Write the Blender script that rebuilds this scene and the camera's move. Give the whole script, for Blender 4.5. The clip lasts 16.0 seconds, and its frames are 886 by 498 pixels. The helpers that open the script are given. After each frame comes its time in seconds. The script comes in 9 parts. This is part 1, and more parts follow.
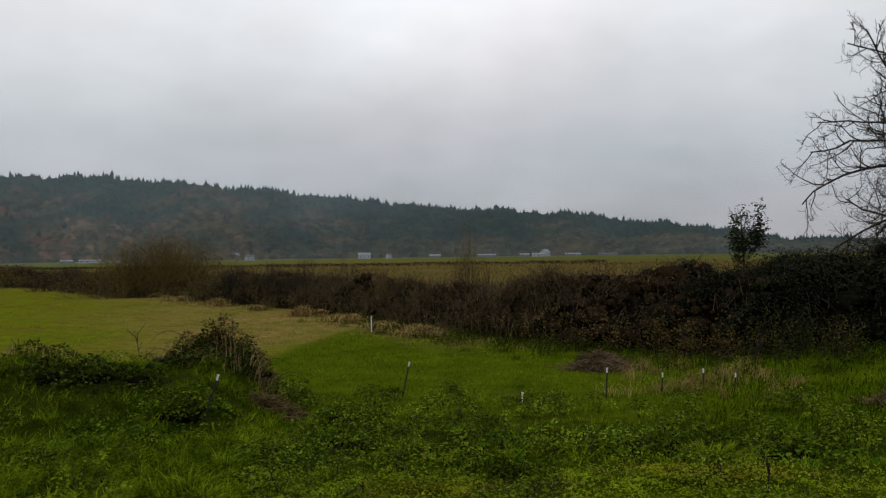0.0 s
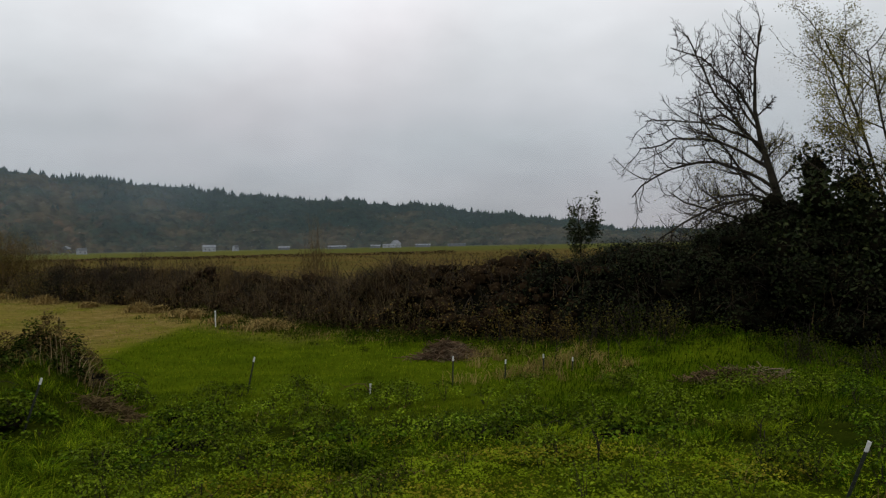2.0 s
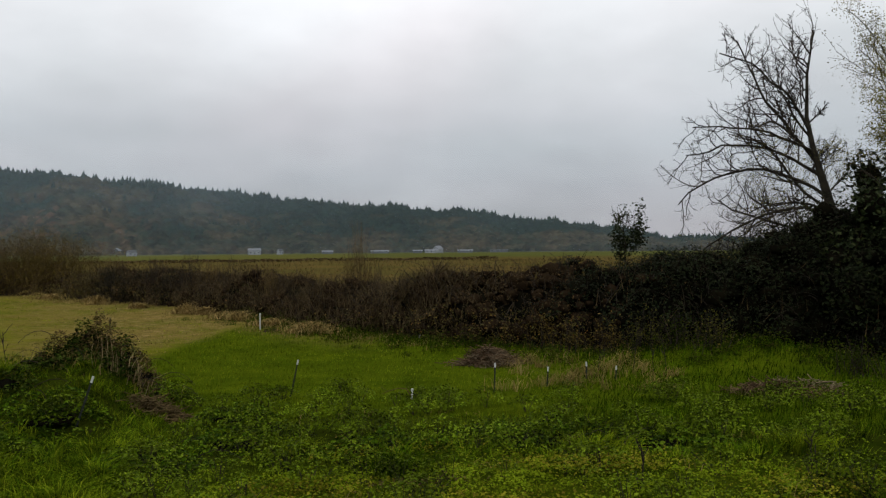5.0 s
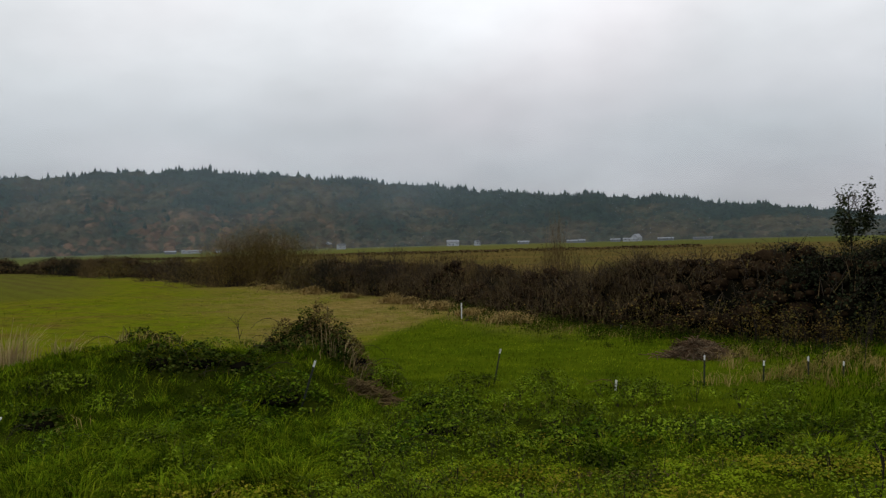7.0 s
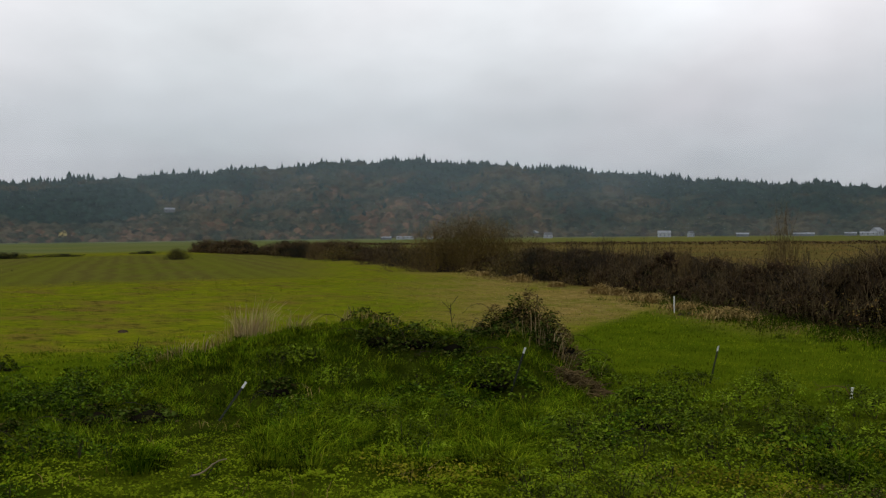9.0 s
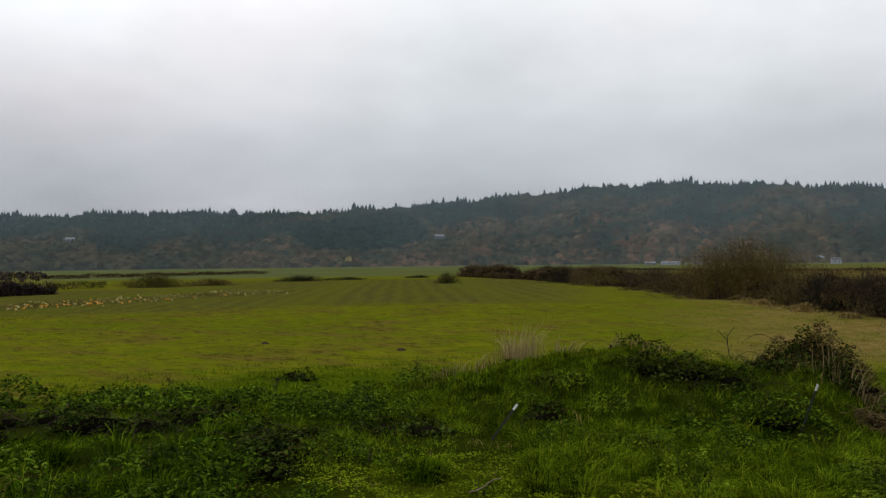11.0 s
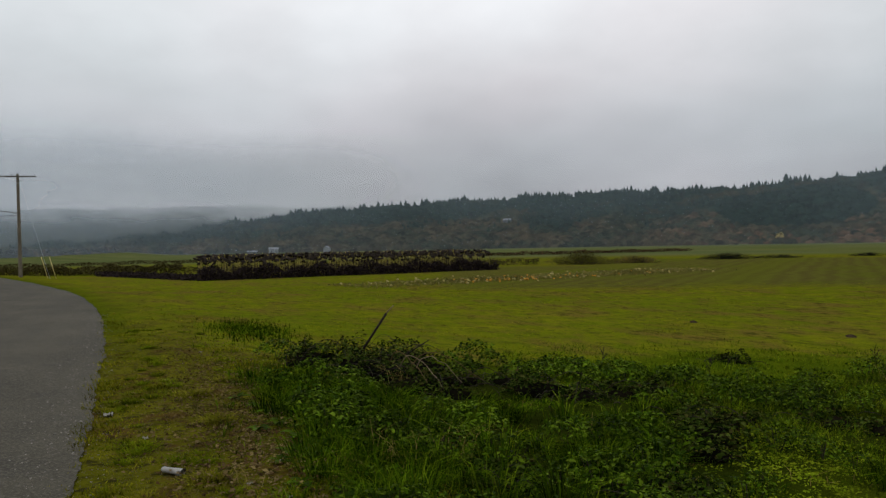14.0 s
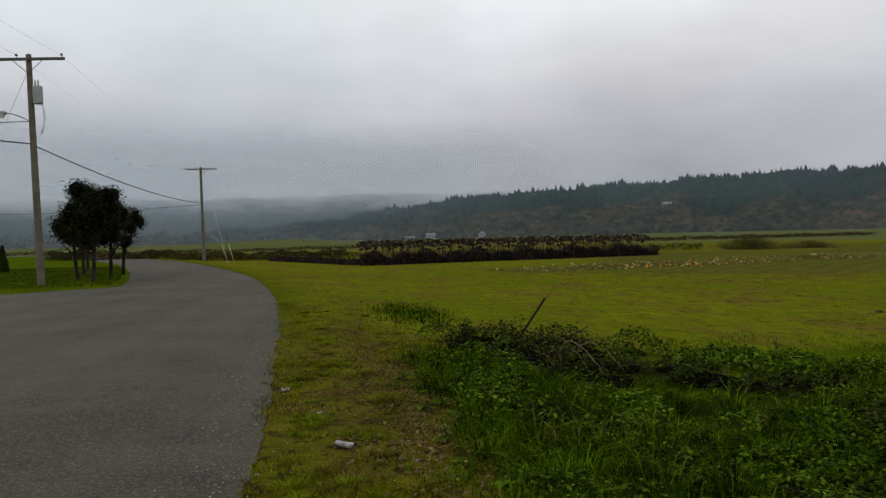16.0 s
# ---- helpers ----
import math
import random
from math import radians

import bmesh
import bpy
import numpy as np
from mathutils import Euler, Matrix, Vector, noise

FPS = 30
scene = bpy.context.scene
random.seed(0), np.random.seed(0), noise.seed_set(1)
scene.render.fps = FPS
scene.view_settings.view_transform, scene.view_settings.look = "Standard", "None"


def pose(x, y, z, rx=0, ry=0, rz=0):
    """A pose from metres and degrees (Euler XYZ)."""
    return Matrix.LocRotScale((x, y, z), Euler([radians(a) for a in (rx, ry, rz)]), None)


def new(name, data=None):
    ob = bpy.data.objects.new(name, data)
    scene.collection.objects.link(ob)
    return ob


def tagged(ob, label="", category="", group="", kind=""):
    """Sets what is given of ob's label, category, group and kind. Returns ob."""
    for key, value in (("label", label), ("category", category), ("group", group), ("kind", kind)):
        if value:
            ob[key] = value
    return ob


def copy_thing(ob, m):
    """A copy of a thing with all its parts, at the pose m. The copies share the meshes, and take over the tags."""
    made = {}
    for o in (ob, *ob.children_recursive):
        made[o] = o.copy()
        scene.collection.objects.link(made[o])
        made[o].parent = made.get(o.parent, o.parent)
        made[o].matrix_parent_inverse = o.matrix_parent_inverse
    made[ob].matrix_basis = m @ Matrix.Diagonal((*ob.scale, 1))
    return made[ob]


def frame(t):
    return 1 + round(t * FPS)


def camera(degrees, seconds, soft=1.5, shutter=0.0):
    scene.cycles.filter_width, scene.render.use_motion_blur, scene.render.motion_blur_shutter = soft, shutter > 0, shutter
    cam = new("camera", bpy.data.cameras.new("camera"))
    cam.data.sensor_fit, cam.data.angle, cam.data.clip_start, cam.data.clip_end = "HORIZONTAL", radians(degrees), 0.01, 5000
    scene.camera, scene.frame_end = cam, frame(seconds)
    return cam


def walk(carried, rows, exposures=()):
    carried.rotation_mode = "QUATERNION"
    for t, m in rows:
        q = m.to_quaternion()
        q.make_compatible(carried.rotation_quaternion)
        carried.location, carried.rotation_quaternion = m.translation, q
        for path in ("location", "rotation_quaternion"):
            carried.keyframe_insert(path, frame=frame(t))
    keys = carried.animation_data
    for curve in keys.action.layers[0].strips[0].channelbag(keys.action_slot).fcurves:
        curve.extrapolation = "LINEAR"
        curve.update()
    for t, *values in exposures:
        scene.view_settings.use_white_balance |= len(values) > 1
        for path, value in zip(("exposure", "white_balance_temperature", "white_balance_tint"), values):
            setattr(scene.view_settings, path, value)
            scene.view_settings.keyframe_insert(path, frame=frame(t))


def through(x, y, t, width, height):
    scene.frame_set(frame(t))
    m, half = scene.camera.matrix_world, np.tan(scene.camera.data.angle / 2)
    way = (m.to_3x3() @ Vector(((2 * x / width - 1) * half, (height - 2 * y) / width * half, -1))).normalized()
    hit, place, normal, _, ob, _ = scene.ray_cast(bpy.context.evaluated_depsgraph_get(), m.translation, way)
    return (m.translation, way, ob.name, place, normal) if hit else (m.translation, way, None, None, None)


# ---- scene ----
# ---------------------------------------------------------------- camera
cam = camera(59.46, 16.0, soft=1.35)
EYE = 1.65
ROWS = [
    (0.0, -0.007, -0.003, -0.004, 0.00, 0.22, -0.81),
    (0.5, 0.014, -0.001, -0.001, -2.85, 0.07, -0.64),
    (1.0, 0.033, -0.001, 0.001, -6.03, -0.09, -0.91),
    (1.5, 0.048, -0.003, 0.002, -8.47, -0.52, -1.04),
    (2.0, 0.061, -0.006, 0.003, -10.97, -0.61, -1.15),
    (2.5, 0.074, -0.009, 0.004, -13.45, -0.70, -0.77),
    (3.0, 0.093, -0.012, 0.007, -16.85, -0.50, -0.14),
    (3.2, 0.098, -0.013, 0.008, -17.64, -0.32, -0.02),
    (3.7, 0.104, -0.015, 0.008, -18.50, -0.25, -0.05),
    (5.3, 0.026, -0.001, 0.003, -4.89, -0.22, -0.82),
    (5.5, 0.017, -0.001, 0.001, -3.31, -0.30, -1.03),
    (6.0, 0.001, 0.003, 0.006, 0.01, -0.43, -1.44),
    (6.5, -0.017, 0.002, 0.006, 3.14, -0.55, -1.53),
    (7.0, -0.037, -0.000, 0.005, 6.53, -0.62, -1.59),
    (7.5, -0.058, -0.004, 0.003, 10.44, -0.60, -0.96),
    (8.0, -0.079, -0.008, 0.001, 15.00, -0.64, -0.98),
    (8.2, -0.085, -0.010, 0.001, 16.27, -0.63, -1.00),
    (10.3, -0.182, -0.059, -0.004, 34.14, -0.43, -0.47),
    (10.5, -0.194, -0.065, -0.002, 36.44, 0.29, -0.61),
    (11.0, -0.209, -0.080, -0.003, 40.84, 0.90, -0.59),
    (11.5, -0.228, -0.096, 0.001, 45.27, 0.49, -0.70),
    (12.0, -0.245, -0.115, 0.004, 49.93, 0.27, -1.36),
    (12.5, -0.257, -0.132, 0.005, 54.55, 0.08, -1.54),
    (13.0, -0.271, -0.162, 0.002, 59.97, 0.37, -1.22),
    (13.5, -0.286, -0.195, -0.004, 65.60, 0.12, -1.18),
    (14.0, -0.298, -0.213, -0.006, 71.27, -0.33, -1.00),
    (14.5, -0.302, -0.229, -0.006, 74.44, 0.12, -1.23),
    (15.0, -0.305, -0.245, -0.009, 78.27, -0.12, -1.32),
    (15.5, -0.306, -0.260, -0.009, 81.03, -0.30, -1.50),
    (16.0, -0.305, -0.272, -0.013, 82.69, -1.18, -1.33),
]
walk(cam, [(t, pose(x, y, EYE + z, 90 + pitch, 0, yaw) @ pose(0, 0, 0, 0, 0, roll)) for t, x, y, z, yaw, pitch, roll in ROWS],
     [(0.0, -0.06), (2.0, -0.07), (3.0, 0.0), (5.5, 0.04), (7.5, 0.06), (10.5, 0.07), (12.0, -0.06), (16.0, -0.13)])

# ---------------------------------------------------------------- world and light
SUN_EL, SUN_AZ = 42.0, 200.0
world = bpy.data.worlds.new("overcast_sky")
scene.world = world
world.use_nodes = True
wt = world.node_tree
wt.nodes.clear()


def wnode(kind, **values):
    n = wt.nodes.new(kind)
    for key, value in values.items():
        n.inputs[key].default_value = value
    return n


def wmath(op, a, b=None):
    n = wt.nodes.new("ShaderNodeMath")
    n.operation = op
    for i, v in enumerate((a, b)):
        if v is None:
            continue
        if isinstance(v, (int, float)):
            n.inputs[i].default_value = v
        else:
            wt.links.new(v, n.inputs[i])
    return n.outputs[0]


w_co = wt.nodes.new("ShaderNodeTexCoord")
w_sep = wt.nodes.new("ShaderNodeSeparateXYZ")
wt.links.new(w_co.outputs["Generated"], w_sep.inputs[0])
w_up = wmath("MAXIMUM", w_sep.outputs[2], 0.0)
# a flat cloud deck: directions are projected onto a plane overhead, so that the banks flatten towards the horizon
w_den = wmath("ADD", w_up, 0.34)
w_cmb = wt.nodes.new("ShaderNodeCombineXYZ")
wt.links.new(wmath("DIVIDE", w_sep.outputs[0], w_den), w_cmb.inputs[0])
wt.links.new(wmath("DIVIDE", w_sep.outputs[1], w_den), w_cmb.inputs[1])
w_big = wnode("ShaderNodeTexNoise", Scale=1.15, Detail=3.0, Roughness=0.5)
w_fine = wnode("ShaderNodeTexNoise", Scale=4.2, Detail=4.0, Roughness=0.55)
for n in (w_big, w_fine):
    wt.links.new(w_cmb.outputs[0], n.inputs["Vector"])
w_ramp = wt.nodes.new("ShaderNodeValToRGB")
w_ramp.color_ramp.elements[0].position, w_ramp.color_ramp.elements[0].color = 0.0, (0.392, 0.386, 0.412, 1)
w_ramp.color_ramp.elements[1].position, w_ramp.color_ramp.elements[1].color = 0.62, (1.112, 1.12, 1.135, 1)
for position, colour in ((0.06, (0.456, 0.449, 0.474, 1)), (0.16, (0.630, 0.627, 0.650, 1)), (0.32, (0.985, 0.985, 1.0, 1))):
    e = w_ramp.color_ramp.elements.new(position)
    e.color = colour
wt.links.new(w_up, w_ramp.inputs[0])
w_cloud = wmath("ADD", wmath("MULTIPLY", w_big.outputs[0], 0.75), wmath("MULTIPLY", w_fine.outputs[0], 0.22))
w_gain = wmath("ADD", w_cloud, 0.535)
w_mul = wt.nodes.new("ShaderNodeMix")
w_mul.data_type, w_mul.blend_type = "RGBA", "MULTIPLY"
w_mul.inputs["Factor"].default_value = 1.0
wt.links.new(w_ramp.outputs[0], w_mul.inputs["A"])
wt.links.new(w_gain, w_mul.inputs["B"])
w_sky = wt.nodes.new("ShaderNodeTexSky")
w_sky.sky_type, w_sky.sun_disc = "NISHITA", False
w_sky.sun_elevation, w_sky.sun_rotation = radians(SUN_EL), radians(SUN_AZ)
w_dim = wt.nodes.new("ShaderNodeMix")
w_dim.data_type, w_dim.blend_type = "RGBA", "MULTIPLY"
w_dim.inputs["Factor"].default_value = 1.0
w_dim.inputs["B"].default_value = (0.08, 0.08, 0.08, 1)
wt.links.new(w_sky.outputs[0], w_dim.inputs["A"])
w_mix = wt.nodes.new("ShaderNodeMix")
w_mix.data_type = "RGBA"
w_mix.inputs["Factor"].default_value = 0.95
wt.links.new(w_dim.outputs["Result"], w_mix.inputs["A"])
# faint cool and rosy drifts in the cloud
w_drift = wnode("ShaderNodeTexNoise", Scale=0.9, Detail=2.0, Roughness=0.5)
wt.links.new(w_cmb.outputs[0], w_drift.inputs["Vector"])
w_hue = wt.nodes.new("ShaderNodeValToRGB")
w_hue.color_ramp.elements[0].position, w_hue.color_ramp.elements[0].color = 0.38, (0.948, 1.0, 1.012, 1)
w_hue.color_ramp.elements[1].position, w_hue.color_ramp.elements[1].color = 0.64, (1.0, 0.985, 1.0, 1)
wt.links.new(w_drift.outputs[0], w_hue.inputs[0])
w_tone = wt.nodes.new("ShaderNodeMix")
w_tone.data_type, w_tone.blend_type = "RGBA", "MULTIPLY"
w_tone.inputs["Factor"].default_value = 1.0
wt.links.new(w_mul.outputs["Result"], w_tone.inputs["A"])
wt.links.new(w_hue.outputs[0], w_tone.inputs["B"])
wt.links.new(w_tone.outputs["Result"], w_mix.inputs["B"])
w_bg = wnode("ShaderNodeBackground", Strength=1.0)
wt.links.new(w_mix.outputs["Result"], w_bg.inputs["Color"])
w_out = wt.nodes.new("ShaderNodeOutputWorld")
wt.links.new(w_bg.outputs[0], w_out.inputs[0])

sun = new("sun", bpy.data.lights.new("sun", "SUN"))
sun.data.energy, sun.data.angle, sun.data.color = 0.6, radians(25), (1.0, 0.97, 0.92)
sun.matrix_world = pose(0, 0, 60, 90 - SUN_EL, 0, 180 - SUN_AZ)


# ---------------------------------------------------------------- materials
class Nodes:
    """A thin helper over a material's node tree."""

    def __init__(self, name):
        self.material = bpy.data.materials.new(name)
        self.material.use_nodes = True
        self.tree = self.material.node_tree
        self.tree.nodes.clear()

    def put(self, kind, **values):
        n = self.tree.nodes.new(kind)
        for key, value in values.items():
            self.join(value, n.inputs[key.replace("_", " ")])
        return n

    def join(self, value, socket):
        if isinstance(value, bpy.types.NodeSocket):
            self.tree.links.new(value, socket)
        else:
            socket.default_value = value

    def math(self, op, a, b=0.0, clamp=False):
        n = self.tree.nodes.new("ShaderNodeMath")
        n.operation, n.use_clamp = op, clamp
        self.join(a, n.inputs[0])
        self.join(b, n.inputs[1])
        return n.outputs[0]

    def mix(self, factor, a, b, blend="MIX"):
        n = self.tree.nodes.new("ShaderNodeMix")
        n.data_type, n.blend_type = "RGBA", blend
        self.join(factor, n.inputs["Factor"])
        for value, key in ((a, "A"), (b, "B")):
            self.join((*value, 1) if isinstance(value, tuple) and len(value) == 3 else value, n.inputs[key])
        return n.outputs["Result"]

    def noise(self, scale, detail=3.0, vector=None, rough=0.55):
        n = self.put("ShaderNodeTexNoise", Scale=scale, Detail=detail, Roughness=rough)
        self.join(vector if vector else self.place(), n.inputs["Vector"])
        return n.outputs[0]

    def place(self):
        return self.put("ShaderNodeTexCoord").outputs["Object"]

    def spread(self, value, low, high):
        n = self.put("ShaderNodeMapRange", Value=value, From_Min=low, From_Max=high)
        return n.outputs[0]

    def finish(self, shader):
        out = self.put("ShaderNodeOutputMaterial")
        self.tree.links.new(shader, out.inputs[0])
        return self.material


def surface(name, a, b, scale=2.0, fine=25.0, rough=0.85, metal=0.0, bump=0.3, island=0.0, each=0.0, spec=0.3, third=None, contrast=0.22):
    """A two-scale noise surface between the colours a and b; island and each vary it by mesh island and by object."""
    n = Nodes(name)
    co = n.place()
    coarse = n.spread(n.noise(scale, 4.0, co), 0.36, 0.64)
    colour = n.mix(coarse, a, b)
    grain = n.noise(fine, 4.0, co)
    if third:
        colour = n.mix(n.spread(n.noise(scale * 2.7, 3.0, co), 0.55, 0.7), colour, third)
    gain = n.math("ADD", n.math("MULTIPLY", grain, contrast * 2), 1 - contrast)
    if island:
        pick = n.put("ShaderNodeNewGeometry").outputs["Random Per Island"]
        gain = n.math("MULTIPLY", gain, n.math("ADD", n.math("MULTIPLY", pick, 2 * island), 1 - island))
    if each:
        pick = n.put("ShaderNodeObjectInfo").outputs["Random"]
        gain = n.math("MULTIPLY", gain, n.math("ADD", n.math("MULTIPLY", pick, 2 * each), 1 - each))
    colour = n.mix(1.0, colour, gain, "MULTIPLY")
    b_node = n.put("ShaderNodeBump", Strength=bump, Distance=0.02, Height=grain)
    p = n.put("ShaderNodeBsdfPrincipled", Base_Color=colour, Roughness=rough, Metallic=metal, Normal=b_node.outputs[0])
    p.inputs["Specular IOR Level"].default_value = spec
    return n.finish(p.outputs[0])


def foliage(name, colours, rough=0.6, through=0.22, spec=0.2, tint_scale=0.35, gain=0.4):
    """Leaves and blades: every island takes one of the colours; light partly passes through."""
    n = Nodes(name)
    pick = n.put("ShaderNodeNewGeometry").outputs["Random Per Island"]
    ramp = n.put("ShaderNodeValToRGB", Fac=pick)
    ramp.color_ramp.interpolation = "LINEAR"
    els = ramp.color_ramp.elements
    els[0].color, els[-1].color = (*colours[0], 1), (*colours[-1], 1)
    for i, c in enumerate(colours[1:-1], 1):
        els.new(i / (len(colours) - 1)).color = (*c, 1)
    # clump noise varies the tone and paints shaded hollows in as dark patches
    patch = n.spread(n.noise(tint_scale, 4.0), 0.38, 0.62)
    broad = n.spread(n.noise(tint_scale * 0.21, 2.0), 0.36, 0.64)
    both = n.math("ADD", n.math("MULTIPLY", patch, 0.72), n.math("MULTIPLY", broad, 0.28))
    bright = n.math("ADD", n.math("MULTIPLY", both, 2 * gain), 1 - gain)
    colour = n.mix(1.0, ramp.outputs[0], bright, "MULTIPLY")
    p = n.put("ShaderNodeBsdfPrincipled", Base_Color=colour, Roughness=rough)
    p.inputs["Specular IOR Level"].default_value = spec
    t = n.put("ShaderNodeBsdfTranslucent", Color=colour)
    m = n.put("ShaderNodeMixShader", Fac=through)
    n.tree.links.new(p.outputs[0], m.inputs[1])
    n.tree.links.new(t.outputs[0], m.inputs[2])
    return n.finish(m.outputs[0])


def ground_material():
    """Turf, mown hay, tilled rows, verge and far meadow, weighted by the zones stored on the ground."""
    n = Nodes("turf")
    co = n.place()
    zone = n.put("ShaderNodeVertexColor")
    zone.layer_name = "zone"
    z = n.put("ShaderNodeSeparateColor", Color=zone.outputs[0])
    zone2 = n.put("ShaderNodeVertexColor")
    zone2.layer_name = "zone_b"
    z2 = n.put("ShaderNodeSeparateColor", Color=zone2.outputs[0])
    zone3 = n.put("ShaderNodeVertexColor")
    zone3.layer_name = "zone_c"
    big = n.spread(n.noise(0.09, 3.0, co), 0.35, 0.65)
    mid = n.spread(n.noise(0.9, 4.0, co), 0.33, 0.67)
    fine = n.noise(14.0, 5.0, co)
    speck = n.noise(60.0, 3.0, co)
    lush = n.mix(mid, (0.034, 0.053, 0.002), (0.058, 0.078, 0.003))
    mown = n.mix(mid, (0.080, 0.098, 0.004), (0.122, 0.124, 0.006))
    mown = n.mix(n.math("MULTIPLY", big, 0.5), mown, (0.060, 0.088, 0.004))
    stretch = n.put("ShaderNodeMapping", Vector=co)
    stretch.inputs["Rotation"].default_value = (0, 0, radians(-35))
    stretch.inputs["Scale"].default_value = (0.7, 1.3, 1.0)
    swath = n.spread(n.noise(1.0, 3.0, stretch.outputs[0]), 0.47, 0.66)
    mown = n.mix(n.math("MULTIPLY", swath, 0.65), mown, (0.086, 0.066, 0.012))
    thatchy = n.spread(n.noise(0.32, 5.0, stretch.outputs[0], 0.65), 0.50, 0.64)
    mown = n.mix(n.math("MULTIPLY", thatchy, 0.9), mown, (0.098, 0.072, 0.014))
    clod = n.spread(n.noise(2.6, 5.0, stretch.outputs[0], 0.7), 0.51, 0.63)
    mown = n.mix(n.math("MULTIPLY", clod, n.math("ADD", n.math("MULTIPLY", thatchy, 0.4), 0.6)), mown, (0.030, 0.032, 0.005))
    hay = n.mix(mid, (0.165, 0.112, 0.034), (0.112, 0.090, 0.018))
    hay = n.mix(n.math("MULTIPLY", n.spread(n.noise(0.35, 4.0, co), 0.48, 0.62), 0.7), hay, (0.070, 0.078, 0.008))
    hay = n.mix(n.math("MULTIPLY", clod, 0.7), hay, (0.062, 0.044, 0.014))
    hay = n.mix(n.math("MULTIPLY", n.spread(n.noise(2.7, 4.0, stretch.outputs[0], 0.65), 0.52, 0.66), 0.7), hay, (0.210, 0.150, 0.062))
    rows = n.put("ShaderNodeMapping", Vector=co)
    rows.inputs["Rotation"].default_value = (0, 0, radians(-43.7))
    wave = n.put("ShaderNodeTexWave", Vector=rows.outputs[0], Scale=0.20, Distortion=4.5, Detail=5.0)
    soil = n.mix(n.spread(wave.outputs[1], 0.0, 1.0), (0.063, 0.057, 0.013), (0.074, 0.073, 0.013))
    strips = n.put("ShaderNodeTexWave", Vector=rows.outputs[0], Scale=0.021, Distortion=0.6, Detail=1.0)
    soil = n.mix(n.math("MULTIPLY", n.spread(strips.outputs[1], 0.60, 1.0), 0.40), soil, (0.074, 0.086, 0.006))
    soil = n.mix(n.math("MULTIPLY", n.spread(n.noise(0.13, 4.0, co), 0.50, 0.62), 0.35), soil, (0.062, 0.078, 0.005))
    soil = n.mix(n.math("MULTIPLY", clod, 0.4), soil, (0.034, 0.026, 0.010))
    verge = n.mix(mid, (0.058, 0.058, 0.004), (0.088, 0.082, 0.006))
    verge = n.mix(n.spread(n.noise(1.9, 5.0, co, 0.7), 0.53, 0.63), verge, (0.062, 0.040, 0.009))
    verge = n.mix(n.math("MULTIPLY", n.spread(n.noise(6.0, 5.0, co, 0.65), 0.50, 0.62), 0.8), verge, (0.014, 0.012, 0.005))
    verge = n.mix(n.spread(speck, 0.63, 0.70), verge, (0.12, 0.105, 0.08))
    marsh = n.mix(n.spread(n.noise(0.07, 5.0, co, 0.6), 0.42, 0.58), (0.092, 0.063, 0.020), (0.070, 0.058, 0.016))
    marsh = n.mix(n.math("MULTIPLY", n.spread(n.noise(0.5, 5.0, co, 0.65), 0.5, 0.62), 0.6), marsh, (0.040, 0.030, 0.012))
    meadow = n.mix(n.spread(n.noise(0.02, 4.0, co), 0.4, 0.6), (0.060, 0.075, 0.025), (0.084, 0.091, 0.034))
    wood = n.mix(n.spread(n.noise(0.05, 5.0, co), 0.35, 0.65), (0.014, 0.020, 0.014), (0.026, 0.026, 0.017))
    wood = n.mix(n.math("MULTIPLY", n.spread(n.noise(0.011, 4.0, co), 0.52, 0.66), 0.6), wood, (0.050, 0.032, 0.018))
    colour = n.mix(z.outputs[0], lush, mown)
    colour = n.mix(z.outputs[1], colour, hay)
    colour = n.mix(z.outputs[2], colour, soil)
    colour = n.mix(z2.outputs[0], colour, verge)
    colour = n.mix(z2.outputs[1], colour, marsh)
    colour = n.mix(z2.outputs[2], colour, meadow)
    # near-black ground paints the shade down between the grass tufts
    tuft_shade = n.mix(mid, (0.007, 0.012, 0.001), (0.015, 0.019, 0.003))
    colour = n.mix(zone2.outputs[1], colour, tuft_shade)
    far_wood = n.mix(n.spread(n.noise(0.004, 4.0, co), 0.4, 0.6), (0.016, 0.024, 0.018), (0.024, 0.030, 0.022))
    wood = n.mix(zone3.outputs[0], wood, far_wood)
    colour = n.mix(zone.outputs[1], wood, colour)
    colour = n.mix(1.0, colour, n.math("ADD", n.math("MULTIPLY", fine, 0.9), 0.55), "MULTIPLY")
    bump = n.put("ShaderNodeBump", Strength=0.8, Distance=0.06, Height=fine)
    p = n.put("ShaderNodeBsdfPrincipled", Base_Color=colour, Roughness=0.95, Normal=bump.outputs[0])
    p.inputs["Specular IOR Level"].default_value = 0.0
    return n.finish(p.outputs[0])


